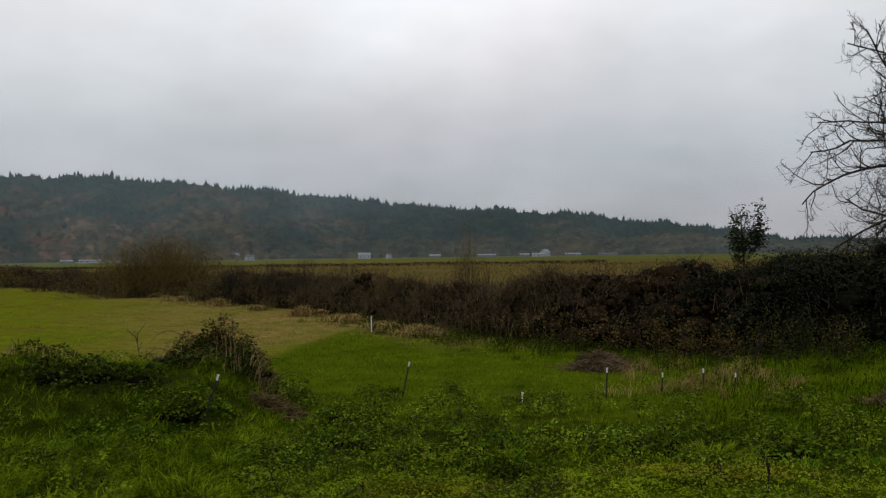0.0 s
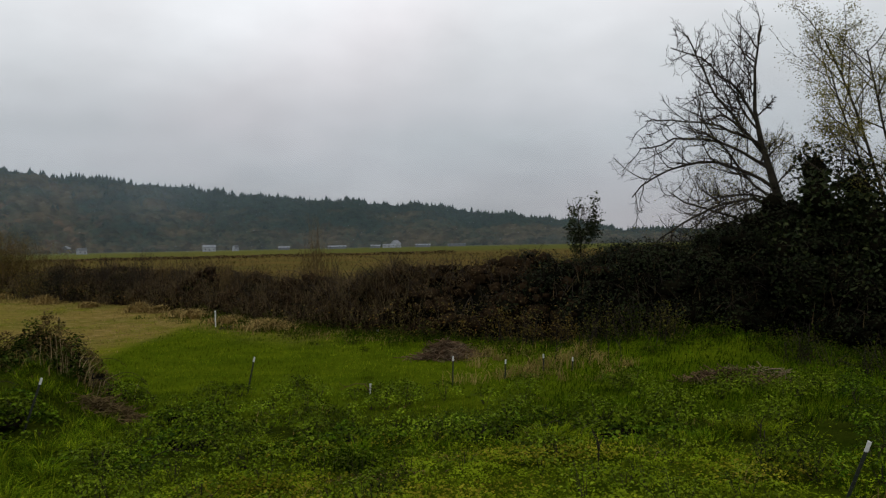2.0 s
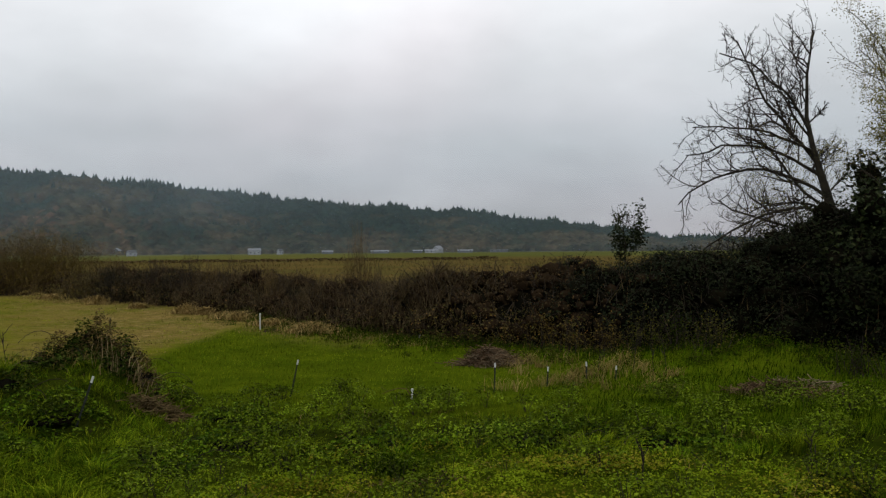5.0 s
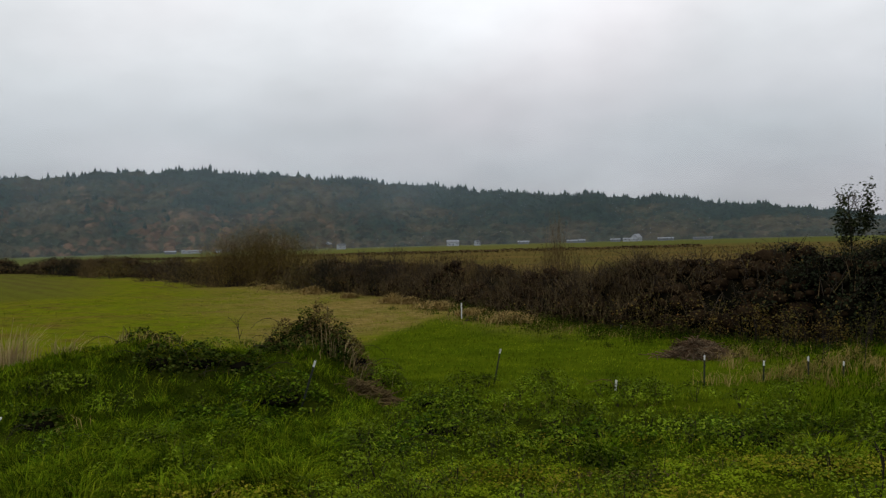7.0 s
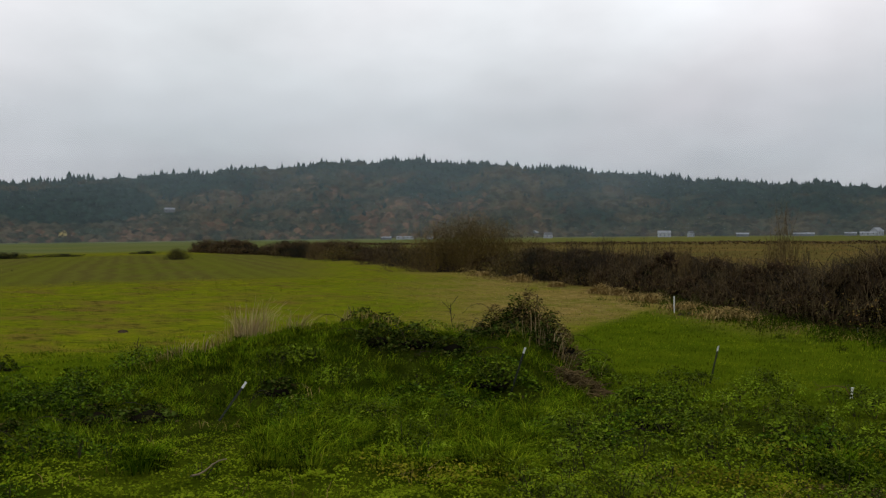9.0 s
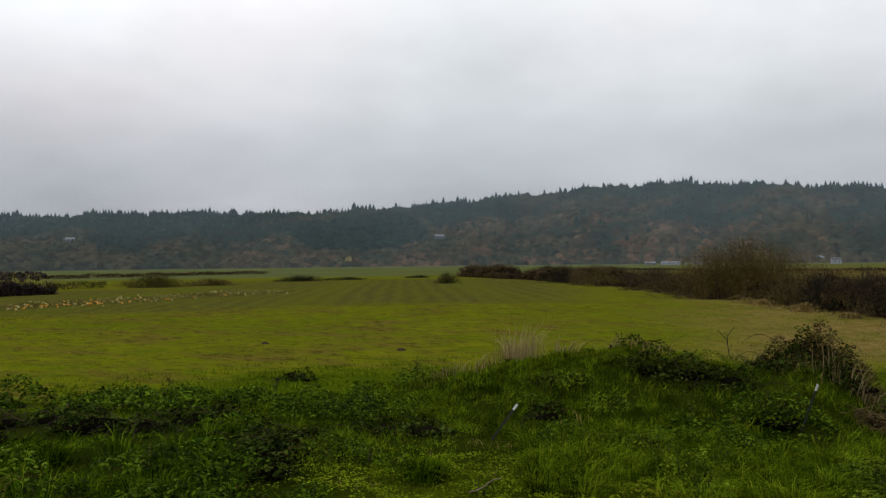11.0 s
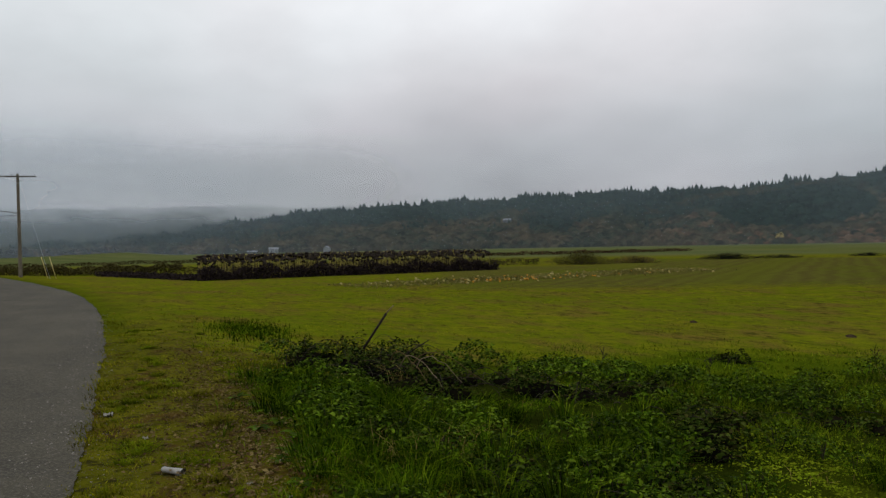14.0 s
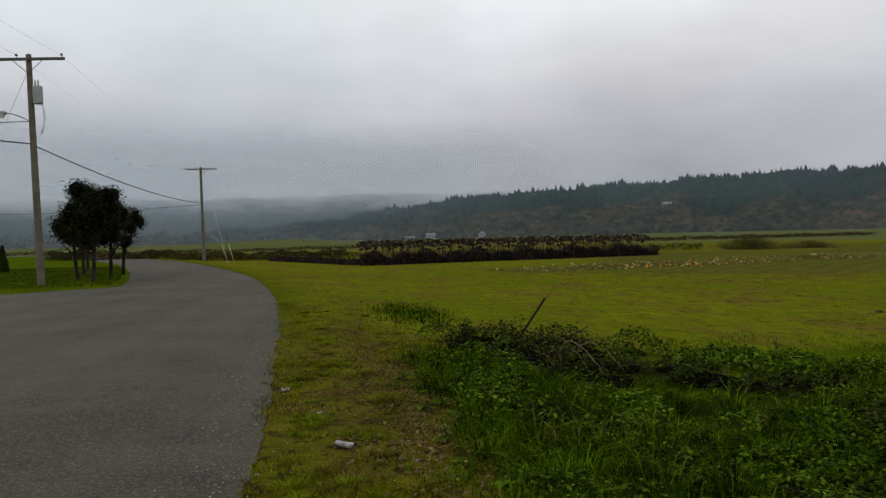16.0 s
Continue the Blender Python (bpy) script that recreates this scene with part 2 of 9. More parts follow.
def asphalt_material():
    n = Nodes("asphalt")
    co = n.place()
    wear = n.spread(n.noise(0.35, 4.0, co), 0.35, 0.65)
    stone = n.put("ShaderNodeTexVoronoi", Vector=co, Scale=55.0)
    grain = n.noise(90.0, 3.0, co)
    colour = n.mix(wear, (0.031, 0.0275, 0.0195), (0.056, 0.0500, 0.0355))
    colour = n.mix(n.math("MULTIPLY", n.spread(n.noise(1.6, 5.0, co), 0.5, 0.7), 0.5), colour, (0.020, 0.019, 0.018))
    tracks = n.put("ShaderNodeMapping", Vector=co)
    tracks.inputs["Scale"].default_value = (0.06, 0.85, 1.0)
    colour = n.mix(n.math("MULTIPLY", n.spread(n.noise(1.0, 3.0, tracks.outputs[0]), 0.42, 0.66), 0.45), colour, (0.074, 0.066, 0.047))
    colour = n.mix(n.math("MULTIPLY", n.spread(stone.outputs["Color"], 0.55, 0.95), 0.75), colour, (0.118, 0.108, 0.082))
    colour = n.mix(1.0, colour, n.math("ADD", n.math("MULTIPLY", grain, 0.9), 0.55), "MULTIPLY")
    bump = n.put("ShaderNodeBump", Strength=0.9, Distance=0.010, Height=stone.outputs["Distance"])
    p = n.put("ShaderNodeBsdfPrincipled", Base_Color=colour, Roughness=0.78, Normal=bump.outputs[0])
    p.inputs["Specular IOR Level"].default_value = 0.08
    return n.finish(p.outputs[0])


def far_wood_material():
    """Distant autumn crowns: stands of olive, grey-brown and rust trees some tens of metres across."""
    n = Nodes("far_broadleaf_trees")
    co = n.place()
    colour = n.mix(n.spread(n.noise(0.016, 4.0, co, 0.6), 0.42, 0.58), (0.030, 0.034, 0.026), (0.046, 0.040, 0.026))
    colour = n.mix(n.spread(n.noise(0.022, 4.0, co, 0.65), 0.54, 0.64), colour, (0.080, 0.050, 0.030))
    colour = n.mix(n.spread(n.noise(0.06, 3.0, co, 0.6), 0.55, 0.66), colour, (0.022, 0.028, 0.022))
    pick = n.put("ShaderNodeNewGeometry").outputs["Random Per Island"]
    colour = n.mix(1.0, colour, n.math("ADD", n.math("MULTIPLY", pick, 0.3), 0.85), "MULTIPLY")
    p = n.put("ShaderNodeBsdfDiffuse", Color=colour)
    return n.finish(p.outputs[0])


def canopy_material():
    """The hillside's canopy; tint on the mesh: red for rust, green for dark conifers, blue for the crown's own tone."""
    n = Nodes("far_canopy")
    co = n.place()
    tint = n.put("ShaderNodeVertexColor")
    tint.layer_name = "tint"
    c = n.put("ShaderNodeSeparateColor", Color=tint.outputs[0])
    colour = n.mix(n.spread(n.noise(0.014, 4.0, co, 0.6), 0.42, 0.58), (0.020, 0.024, 0.015), (0.038, 0.032, 0.018))
    colour = n.mix(c.outputs[0], colour, (0.074, 0.044, 0.025))
    colour = n.mix(c.outputs[1], colour, (0.010, 0.018, 0.013))
    gain = n.math("ADD", n.math("MULTIPLY", c.outputs[2], 0.9), 0.50)
    gain = n.math("MULTIPLY", gain, n.math("ADD", n.math("MULTIPLY", n.noise(0.35, 4.0, co, 0.65), 0.44), 0.78))
    p = n.put("ShaderNodeBsdfDiffuse", Color=n.mix(1.0, colour, gain, "MULTIPLY"))
    return n.finish(p.outputs[0])


M_CANOPY = canopy_material()
M_GROUND = ground_material()
M_ASPHALT = asphalt_material()
# high gain here paints dark hollows into the grass, weed and clover colours
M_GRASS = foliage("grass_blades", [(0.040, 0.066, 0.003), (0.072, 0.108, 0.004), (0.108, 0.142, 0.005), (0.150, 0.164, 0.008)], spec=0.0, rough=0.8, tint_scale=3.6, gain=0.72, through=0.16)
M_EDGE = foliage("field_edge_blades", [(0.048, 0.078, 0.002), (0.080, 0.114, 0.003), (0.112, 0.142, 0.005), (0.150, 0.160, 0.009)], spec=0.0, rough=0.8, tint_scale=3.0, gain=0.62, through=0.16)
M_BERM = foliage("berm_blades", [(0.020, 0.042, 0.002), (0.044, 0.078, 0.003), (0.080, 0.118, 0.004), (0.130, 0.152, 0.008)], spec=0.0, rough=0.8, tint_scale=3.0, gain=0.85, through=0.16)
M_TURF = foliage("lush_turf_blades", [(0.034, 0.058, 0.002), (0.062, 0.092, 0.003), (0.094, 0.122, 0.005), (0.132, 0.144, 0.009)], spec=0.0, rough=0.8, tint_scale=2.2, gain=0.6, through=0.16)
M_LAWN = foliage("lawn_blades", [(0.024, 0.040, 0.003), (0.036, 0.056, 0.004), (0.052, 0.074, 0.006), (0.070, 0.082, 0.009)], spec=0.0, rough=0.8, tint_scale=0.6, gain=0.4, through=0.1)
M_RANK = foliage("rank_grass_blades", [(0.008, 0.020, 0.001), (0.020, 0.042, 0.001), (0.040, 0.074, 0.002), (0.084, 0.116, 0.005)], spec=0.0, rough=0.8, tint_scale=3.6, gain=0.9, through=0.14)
# near-black blades: the shade between tufts, put into their colour
M_TUFT_SHADE = foliage("painted_tuft_shade", [(0.006, 0.011, 0.001), (0.012, 0.018, 0.002), (0.022, 0.026, 0.003), (0.020, 0.014, 0.004)], spec=0.0, rough=0.9, through=0.05, tint_scale=2.5, gain=0.5)
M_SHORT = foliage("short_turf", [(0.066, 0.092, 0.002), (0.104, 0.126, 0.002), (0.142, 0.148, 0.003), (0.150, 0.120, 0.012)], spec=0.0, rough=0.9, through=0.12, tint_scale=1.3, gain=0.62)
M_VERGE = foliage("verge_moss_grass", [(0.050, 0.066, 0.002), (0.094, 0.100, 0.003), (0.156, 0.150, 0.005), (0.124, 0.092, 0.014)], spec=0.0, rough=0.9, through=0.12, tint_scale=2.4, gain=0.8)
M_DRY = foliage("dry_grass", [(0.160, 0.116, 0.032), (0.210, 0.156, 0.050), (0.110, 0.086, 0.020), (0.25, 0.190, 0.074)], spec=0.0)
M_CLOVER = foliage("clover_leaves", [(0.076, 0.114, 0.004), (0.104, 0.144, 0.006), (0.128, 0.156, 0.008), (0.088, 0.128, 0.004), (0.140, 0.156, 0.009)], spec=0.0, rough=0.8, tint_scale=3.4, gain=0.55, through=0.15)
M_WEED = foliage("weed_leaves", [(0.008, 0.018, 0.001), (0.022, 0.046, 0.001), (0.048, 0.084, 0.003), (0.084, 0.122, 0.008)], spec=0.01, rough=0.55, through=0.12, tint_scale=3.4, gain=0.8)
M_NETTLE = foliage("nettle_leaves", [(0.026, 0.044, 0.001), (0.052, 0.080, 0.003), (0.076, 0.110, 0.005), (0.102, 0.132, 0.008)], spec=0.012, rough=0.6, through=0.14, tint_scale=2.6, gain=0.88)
M_BRAMBLE = foliage("bramble_leaves", [(0.008, 0.016, 0.002), (0.018, 0.031, 0.004), (0.048, 0.066, 0.011), (0.032, 0.024, 0.008)], spec=0.0, rough=0.6, through=0.1, tint_scale=3.2, gain=0.75)
M_HEDGEWEED = foliage("hedge_foot_leaves", [(0.012, 0.020, 0.002), (0.022, 0.034, 0.003), (0.040, 0.052, 0.006), (0.036, 0.028, 0.010)], spec=0.0, through=0.1, tint_scale=1.6, gain=0.6)
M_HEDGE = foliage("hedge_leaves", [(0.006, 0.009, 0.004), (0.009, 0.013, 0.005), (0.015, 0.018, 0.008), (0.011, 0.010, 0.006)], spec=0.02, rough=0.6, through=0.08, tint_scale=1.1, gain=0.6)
M_RUST = foliage("autumn_shrub_leaves", [(0.055, 0.033, 0.014), (0.043, 0.030, 0.012), (0.058, 0.032, 0.013), (0.031, 0.025, 0.010)], spec=0.04, through=0.12, tint_scale=0.9, gain=0.6)
M_WILLOW = foliage("willow_leaves", [(0.125, 0.086, 0.018), (0.098, 0.076, 0.016), (0.150, 0.098, 0.020), (0.076, 0.064, 0.014)], spec=0.03, through=0.3)
M_OCHRE = foliage("ochre_leaves", [(0.150, 0.098, 0.018), (0.100, 0.080, 0.017), (0.075, 0.074, 0.016), (0.175, 0.088, 0.024)], spec=0.06)
M_OLIVE = foliage("olive_leaves", [(0.110, 0.108, 0.024), (0.150, 0.132, 0.032), (0.085, 0.090, 0.020), (0.19, 0.14, 0.036)], spec=0.03, through=0.55)
M_DARKLEAF = foliage("dark_tree_leaves", [(0.008, 0.013, 0.004), (0.016, 0.023, 0.008), (0.032, 0.038, 0.012)], through=0.1, spec=0.06)
M_WITHERED = foliage("withered_bramble_leaves", [(0.075, 0.050, 0.020), (0.040, 0.034, 0.012), (0.105, 0.068, 0.026), (0.030, 0.036, 0.008)], spec=0.0, through=0.1, tint_scale=3.0, gain=0.6)
M_LITTERLEAF = foliage("fallen_leaves", [(0.080, 0.046, 0.018), (0.030, 0.018, 0.009), (0.150, 0.110, 0.050), (0.050, 0.030, 0.013), (0.180, 0.135, 0.052)], spec=0.0)
M_BARK = surface("bark", (0.015, 0.013, 0.010), (0.034, 0.030, 0.021), 3.0, 30.0, 0.95, bump=0.6, spec=0.05)
M_TWIG = surface("twigs", (0.016, 0.013, 0.010), (0.034, 0.026, 0.018), 2.0, 20.0, 0.95, island=0.35, spec=0.1)
M_PALETWIG = surface("pale_twigs", (0.095, 0.070, 0.042), (0.165, 0.125, 0.078), 2.0, 20.0, 0.95, island=0.4, spec=0.1)
M_WARMTWIG = surface("warm_twigs", (0.060, 0.043, 0.018), (0.096, 0.066, 0.028), 2.0, 20.0, 0.95, island=0.35, spec=0.05)
M_BRUSH = foliage("brushwood", [(0.034, 0.026, 0.015), (0.058, 0.043, 0.022), (0.080, 0.056, 0.028), (0.042, 0.036, 0.016)], spec=0.0, through=0.0, tint_scale=0.5, gain=0.4)
M_STUBBLE = foliage("rotted_cuttings", [(0.110, 0.094, 0.022), (0.076, 0.068, 0.014), (0.052, 0.046, 0.010), (0.135, 0.112, 0.034)], spec=0.0, through=0.05, tint_scale=0.8, gain=0.4)
M_HAY = foliage("cut_hay", [(0.190, 0.128, 0.042), (0.270, 0.192, 0.070), (0.140, 0.096, 0.030), (0.33, 0.245, 0.100)], spec=0.0, through=0.05, tint_scale=0.8, gain=0.4)
M_RUSH = foliage("rushes", [(0.100, 0.066, 0.022), (0.135, 0.090, 0.034), (0.072, 0.058, 0.017), (0.055, 0.040, 0.016)], spec=0.0, through=0.05, tint_scale=0.2, gain=0.4)
M_STICK = surface("cut_sticks", (0.050, 0.031, 0.018), (0.125, 0.080, 0.044), 2.0, 20.0, 0.95, island=0.5, spec=0.05)
M_FIELDBUSH = foliage("field_bush_leaves", [(0.066, 0.068, 0.011), (0.094, 0.086, 0.015), (0.046, 0.052, 0.009), (0.112, 0.086, 0.018)], spec=0.02, through=0.2)
M_HEDGEGREEN = foliage("hedge_green_leaves", [(0.011, 0.015, 0.005), (0.017, 0.022, 0.007), (0.026, 0.031, 0.010)], spec=0.04, rough=0.55, through=0.1, tint_scale=0.8, gain=0.6)
M_FARHEDGE = foliage("far_hedge_leaves", [(0.050, 0.040, 0.014), (0.036, 0.036, 0.013), (0.062, 0.048, 0.016), (0.030, 0.027, 0.011)], spec=0.0, through=0.1)
M_YELLOWLEAF = foliage("yellow_creeper_leaves", [(0.120, 0.118, 0.008), (0.160, 0.146, 0.012), (0.090, 0.100, 0.006), (0.130, 0.100, 0.014)], spec=0.0, through=0.12, tint_scale=2.0, gain=0.6)
M_STRAW = foliage("bleached_straw", [(0.26, 0.19, 0.090), (0.34, 0.26, 0.135), (0.20, 0.145, 0.060), (0.40, 0.32, 0.18)], spec=0.0, through=0.1)
# near-black: the shade deep inside foliage, put into the colour of solid cores
M_INNER_SHADE = surface("painted_inner_shade", (0.003, 0.003, 0.002), (0.008, 0.007, 0.004), 2.0, 12.0, 1.0, spec=0.0)
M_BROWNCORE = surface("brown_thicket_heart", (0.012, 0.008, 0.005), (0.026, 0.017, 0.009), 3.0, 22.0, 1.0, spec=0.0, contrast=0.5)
M_STEEL = surface("green_painted_steel", (0.014, 0.020, 0.014), (0.024, 0.024, 0.018), 8.0, 60.0, 0.7, spec=0.15)
M_RUSTY = surface("rusty_pipe", (0.010, 0.008, 0.007), (0.018, 0.012, 0.009), 8.0, 60.0, 0.8, spec=0.1)
M_WHITE = surface("white_paint", (0.40, 0.40, 0.38), (0.50, 0.50, 0.47), 9.0, 70.0, 0.6, contrast=0.12, spec=0.2)
M_PLASTIC = surface("scuffed_white_plastic", (0.17, 0.165, 0.15), (0.26, 0.25, 0.23), 12.0, 60.0, 0.4, contrast=0.2)
M_PAPER = surface("wet_paper", (0.14, 0.13, 0.11), (0.24, 0.225, 0.195), 14.0, 60.0, 0.8, contrast=0.15)
M_POLE = surface("weathered_pole", (0.105, 0.090, 0.066), (0.155, 0.132, 0.098), 2.0, 30.0, 0.9, bump=0.5, spec=0.1)
M_POLE_GREY = surface("grey_timber", (0.085, 0.075, 0.062), (0.120, 0.108, 0.092), 3.0, 30.0, 0.9, bump=0.5, spec=0.1)
M_GALV = surface("galvanised_steel", (0.30, 0.31, 0.32), (0.42, 0.43, 0.44), 6.0, 50.0, 0.45, metal=0.6)
M_TANK = surface("grey_enamel", (0.33, 0.35, 0.36), (0.42, 0.44, 0.45), 6.0, 50.0, 0.45)
M_CERAMIC = surface("brown_porcelain", (0.10, 0.075, 0.06), (0.16, 0.12, 0.10), 8.0, 50.0, 0.25)
M_CABLE = surface("black_cable", (0.016, 0.016, 0.017), (0.03, 0.03, 0.03), 8.0, 50.0, 0.6)
M_GUARD = surface("yellow_guy_guard", (0.38, 0.30, 0.10), (0.50, 0.40, 0.15), 8.0, 50.0, 0.6)
M_LENS = surface("lamp_lens", (0.55, 0.56, 0.56), (0.62, 0.62, 0.62), 8.0, 50.0, 0.3)
M_STONE = surface("verge_gravel", (0.090, 0.084, 0.074), (0.190, 0.176, 0.155), 9.0, 60.0, 0.9, each=0.3, island=0.5, spec=0.1)
M_CONIFER = surface("far_conifers", (0.009, 0.017, 0.013), (0.017, 0.025, 0.018), 0.012, 0.06, 1.0, bump=0.0, island=0.10, spec=0.0, contrast=0.1)
M_BROADLEAF = far_wood_material()
M_YELLOWTREE = surface("yellow_crown", (0.26, 0.20, 0.07), (0.34, 0.27, 0.10), 0.2, 0.8, 1.0, bump=0.0, spec=0.0)
M_WALLWHITE = surface("white_siding", (0.20, 0.21, 0.225), (0.25, 0.26, 0.27), 0.3, 2.0, 0.9, contrast=0.08, spec=0.1)
M_WALLGREY = surface("grey_siding", (0.075, 0.08, 0.085), (0.10, 0.105, 0.11), 0.3, 2.0, 0.9, contrast=0.1, spec=0.1)
M_ROOFPALE = surface("pale_metal_roof", (0.13, 0.135, 0.145), (0.19, 0.195, 0.21), 0.3, 2.0, 0.7, contrast=0.1, spec=0.1)
M_ROOFDARK = surface("dark_roof", (0.06, 0.06, 0.065), (0.09, 0.09, 0.09), 0.3, 2.0, 0.9, contrast=0.1, spec=0.1)
M_PANE = surface("dark_window_glass", (0.035, 0.04, 0.05), (0.06, 0.065, 0.075), 0.5, 3.0, 0.15, spec=0.5)
M_STALK = surface("sunflower_stalk", (0.190, 0.160, 0.034), (0.270, 0.225, 0.060), 2.0, 12.0, 0.9, each=0.4, island=0.4, spec=0.03)
M_HEAD = surface("sunflower_head", (0.014, 0.011, 0.009), (0.032, 0.025, 0.019), 6.0, 40.0, 1.0, each=0.3, island=0.3, spec=0.05)
M_DEADLEAF = surface("withered_leaf", (0.020, 0.014, 0.015), (0.034, 0.025, 0.023), 3.0, 20.0, 1.0, each=0.3, island=0.4, spec=0.05)
M_PUMPKIN = surface("orange_pumpkin_skin", (0.42, 0.18, 0.016), (0.52, 0.26, 0.03), 2.0, 20.0, 0.7, each=0.3, spec=0.1)
M_PALEPUMPKIN = surface("pale_gourd_skin", (0.26, 0.21, 0.065), (0.36, 0.30, 0.12), 2.0, 20.0, 0.7, each=0.4, spec=0.1)
M_STEM = surface("gourd_stem", (0.10, 0.10, 0.04), (0.15, 0.13, 0.06), 5.0, 40.0, 0.9)


# ---------------------------------------------------------------- mesh helpers
def mesh_np(name, verts, faces, smooth=False):
    """A mesh from arrays: verts (n, 3), faces (m, k)."""
    verts, faces = np.asarray(verts, np.float32), np.asarray(faces, np.int32)
    me = bpy.data.meshes.new(name)
    count, sides = faces.shape
    me.vertices.add(len(verts))
    me.vertices.foreach_set("co", verts.ravel())
    me.loops.add(count * sides)
    me.loops.foreach_set("vertex_index", faces.ravel())
    me.polygons.add(count)
    me.polygons.foreach_set("loop_start", np.arange(0, count * sides, sides, dtype=np.int32))
    if smooth:
        me.polygons.foreach_set("use_smooth", np.ones(count, bool))
    me.update(calc_edges=True)
    me.validate()
    return me


def thing(name, label, category, at=(0, 0, 0), group="", kind=""):
    ob = new(name)
    ob.empty_display_size = 0.2
    ob.location = at
    return tagged(ob, label, category, group, kind)


def part(name, data, material, parent=None, label=""):
    """Links a bmesh or a mesh as one mesh object under a thing or a part."""
    if isinstance(data, bmesh.types.BMesh):
        me = bpy.data.meshes.new(name)
        data.to_mesh(me)
        data.free()
    else:
        me = data
    if not me.materials:
        me.materials.append(material)
    ob = new(name, me)
    ob.parent = parent
    return tagged(ob, label, kind="stuff" if name in MASSES else "")


# parts whose pieces are too many to count
MASSES = ("branchwork", "twig_mass", "foliage", "young_foliage", "autumn_foliage", "yellow_foliage", "cane_mass", "brushwood", "thicket", "crown_heart", "straw", "tussock")


class Batch:
    """Gathers pieces with the same number of sides a face into one mesh."""

    def __init__(self):
        self.v, self.f, self.n = [], [], 0

    def add(self, verts, faces):
        self.v.append(np.asarray(verts, float))
        self.f.append(np.asarray(faces, int) + self.n)
        self.n += len(verts)

    def mesh(self, name, smooth=False):
        return mesh_np(name, np.concatenate(self.v), np.concatenate(self.f), smooth)


def tube(points, radii, sides=5, cap=True):
    """Vertices and quads of a tube along points."""
    p = np.asarray(points, float)
    r = np.broadcast_to(np.asarray(radii, float), len(p))
    d = np.gradient(p, axis=0)
    d /= np.linalg.norm(d, axis=1, keepdims=True) + 1e-9
    ref = np.array([0.0, 0, 1]) if abs(d[0, 2]) < 0.9 else np.array([1.0, 0, 0])
    a = np.cross(d, ref)
    a /= np.linalg.norm(a, axis=1, keepdims=True) + 1e-9
    b = np.cross(d, a)
    th = np.arange(sides) * 2 * np.pi / sides
    ring = (np.cos(th)[None, :, None] * a[:, None] + np.sin(th)[None, :, None] * b[:, None]) * r[:, None, None] + p[:, None]
    v = ring.reshape(-1, 3)
    i, j = np.meshgrid(np.arange(len(p) - 1), np.arange(sides), indexing="ij")
    k = (j + 1) % sides
    f = np.stack([i * sides + j, i * sides + k, (i + 1) * sides + k, (i + 1) * sides + j], -1).reshape(-1, 4)
    last = len(v) - sides
    if cap and sides == 4:
        f = np.concatenate([f, [[3, 2, 1, 0], [last, last + 1, last + 2, last + 3]]])
    elif cap and sides == 6:
        f = np.concatenate([f, [[last, last + 1, last + 2, last + 3], [last, last + 3, last + 4, last + 5], [3, 2, 1, 0], [5, 4, 3, 0]]])
    return v, f


def unit(v):
    return v / (np.linalg.norm(v, axis=-1, keepdims=True) + 1e-9)


def leaf_mesh(name, rng, at, size, slim=0.55, droop=0.25, up=0.5, fold=0.18, plain=False):
    """Folded, pointed leaves at the given places, each one two quads beside a midrib; plain: one bent quad."""
    n = len(at)
    size = np.broadcast_to(np.asarray(size, float), n)[:, None]
    th = rng.uniform(0, 2 * np.pi, n)
    d = np.stack([np.cos(th), np.sin(th), rng.normal(-droop, 0.35, n)], -1)
    d = unit(d)
    nrm = unit(np.stack([rng.normal(0, 1 - up + 0.15, n), rng.normal(0, 1 - up + 0.15, n), np.full(n, 0.35 + up)], -1))
    s = unit(np.cross(d, nrm))
    nrm = np.cross(s, d)
    w = size * slim * 0.5
    if plain:
        v = np.stack([at, at + d * size * 0.45 + s * w + nrm * w * fold, at + d * size - nrm * size * 0.12, at + d * size * 0.45 - s * w + nrm * w * fold], 1)
        return mesh_np(name, v.reshape(-1, 3), np.arange(4)[None] + (np.arange(n) * 4)[:, None])
    v = np.stack([at, at + d * size * 0.3 + s * w + nrm * w * fold * 2, at + d * size * 0.68 + s * w * 0.8 + nrm * w * fold * 2, at + d * size - nrm * size * 0.1,
                  at + d * size * 0.68 - s * w * 0.8 + nrm * w * fold * 2, at + d * size * 0.3 - s * w + nrm * w * fold * 2], 1)
    f = np.array([[0, 1, 2, 3], [0, 3, 4, 5]])[None] + (np.arange(n) * 6)[:, None, None]
    return mesh_np(name, v.reshape(-1, 3), f.reshape(-1, 4))


def shell_leaves(name, rng, at, nrm, size, slim=0.62, droop=0.35):
    """Leaves whose upper sides face the given ways, their tips drooping outwards; one bent quad each."""
    n = len(at)
    size = np.broadcast_to(np.asarray(size, float), n)[:, None]
    d = rng.normal(0, 1, (n, 3)) + nrm * 0.35 - np.array([0, 0, droop])
    d = unit(d - nrm * ((d * nrm).sum(1, keepdims=True) - 0.25))
    side = unit(np.cross(d, nrm))
    up = np.cross(side, d)
    w = size * slim * 0.5
    v = np.stack([at, at + d * size * 0.42 + side * w + up * w * 0.35, at + d * size - up * size * 0.10, at + d * size * 0.42 - side * w + up * w * 0.35], 1)
    return mesh_np(name, v.reshape(-1, 3), np.arange(4)[None] + (np.arange(n) * 4)[:, None])


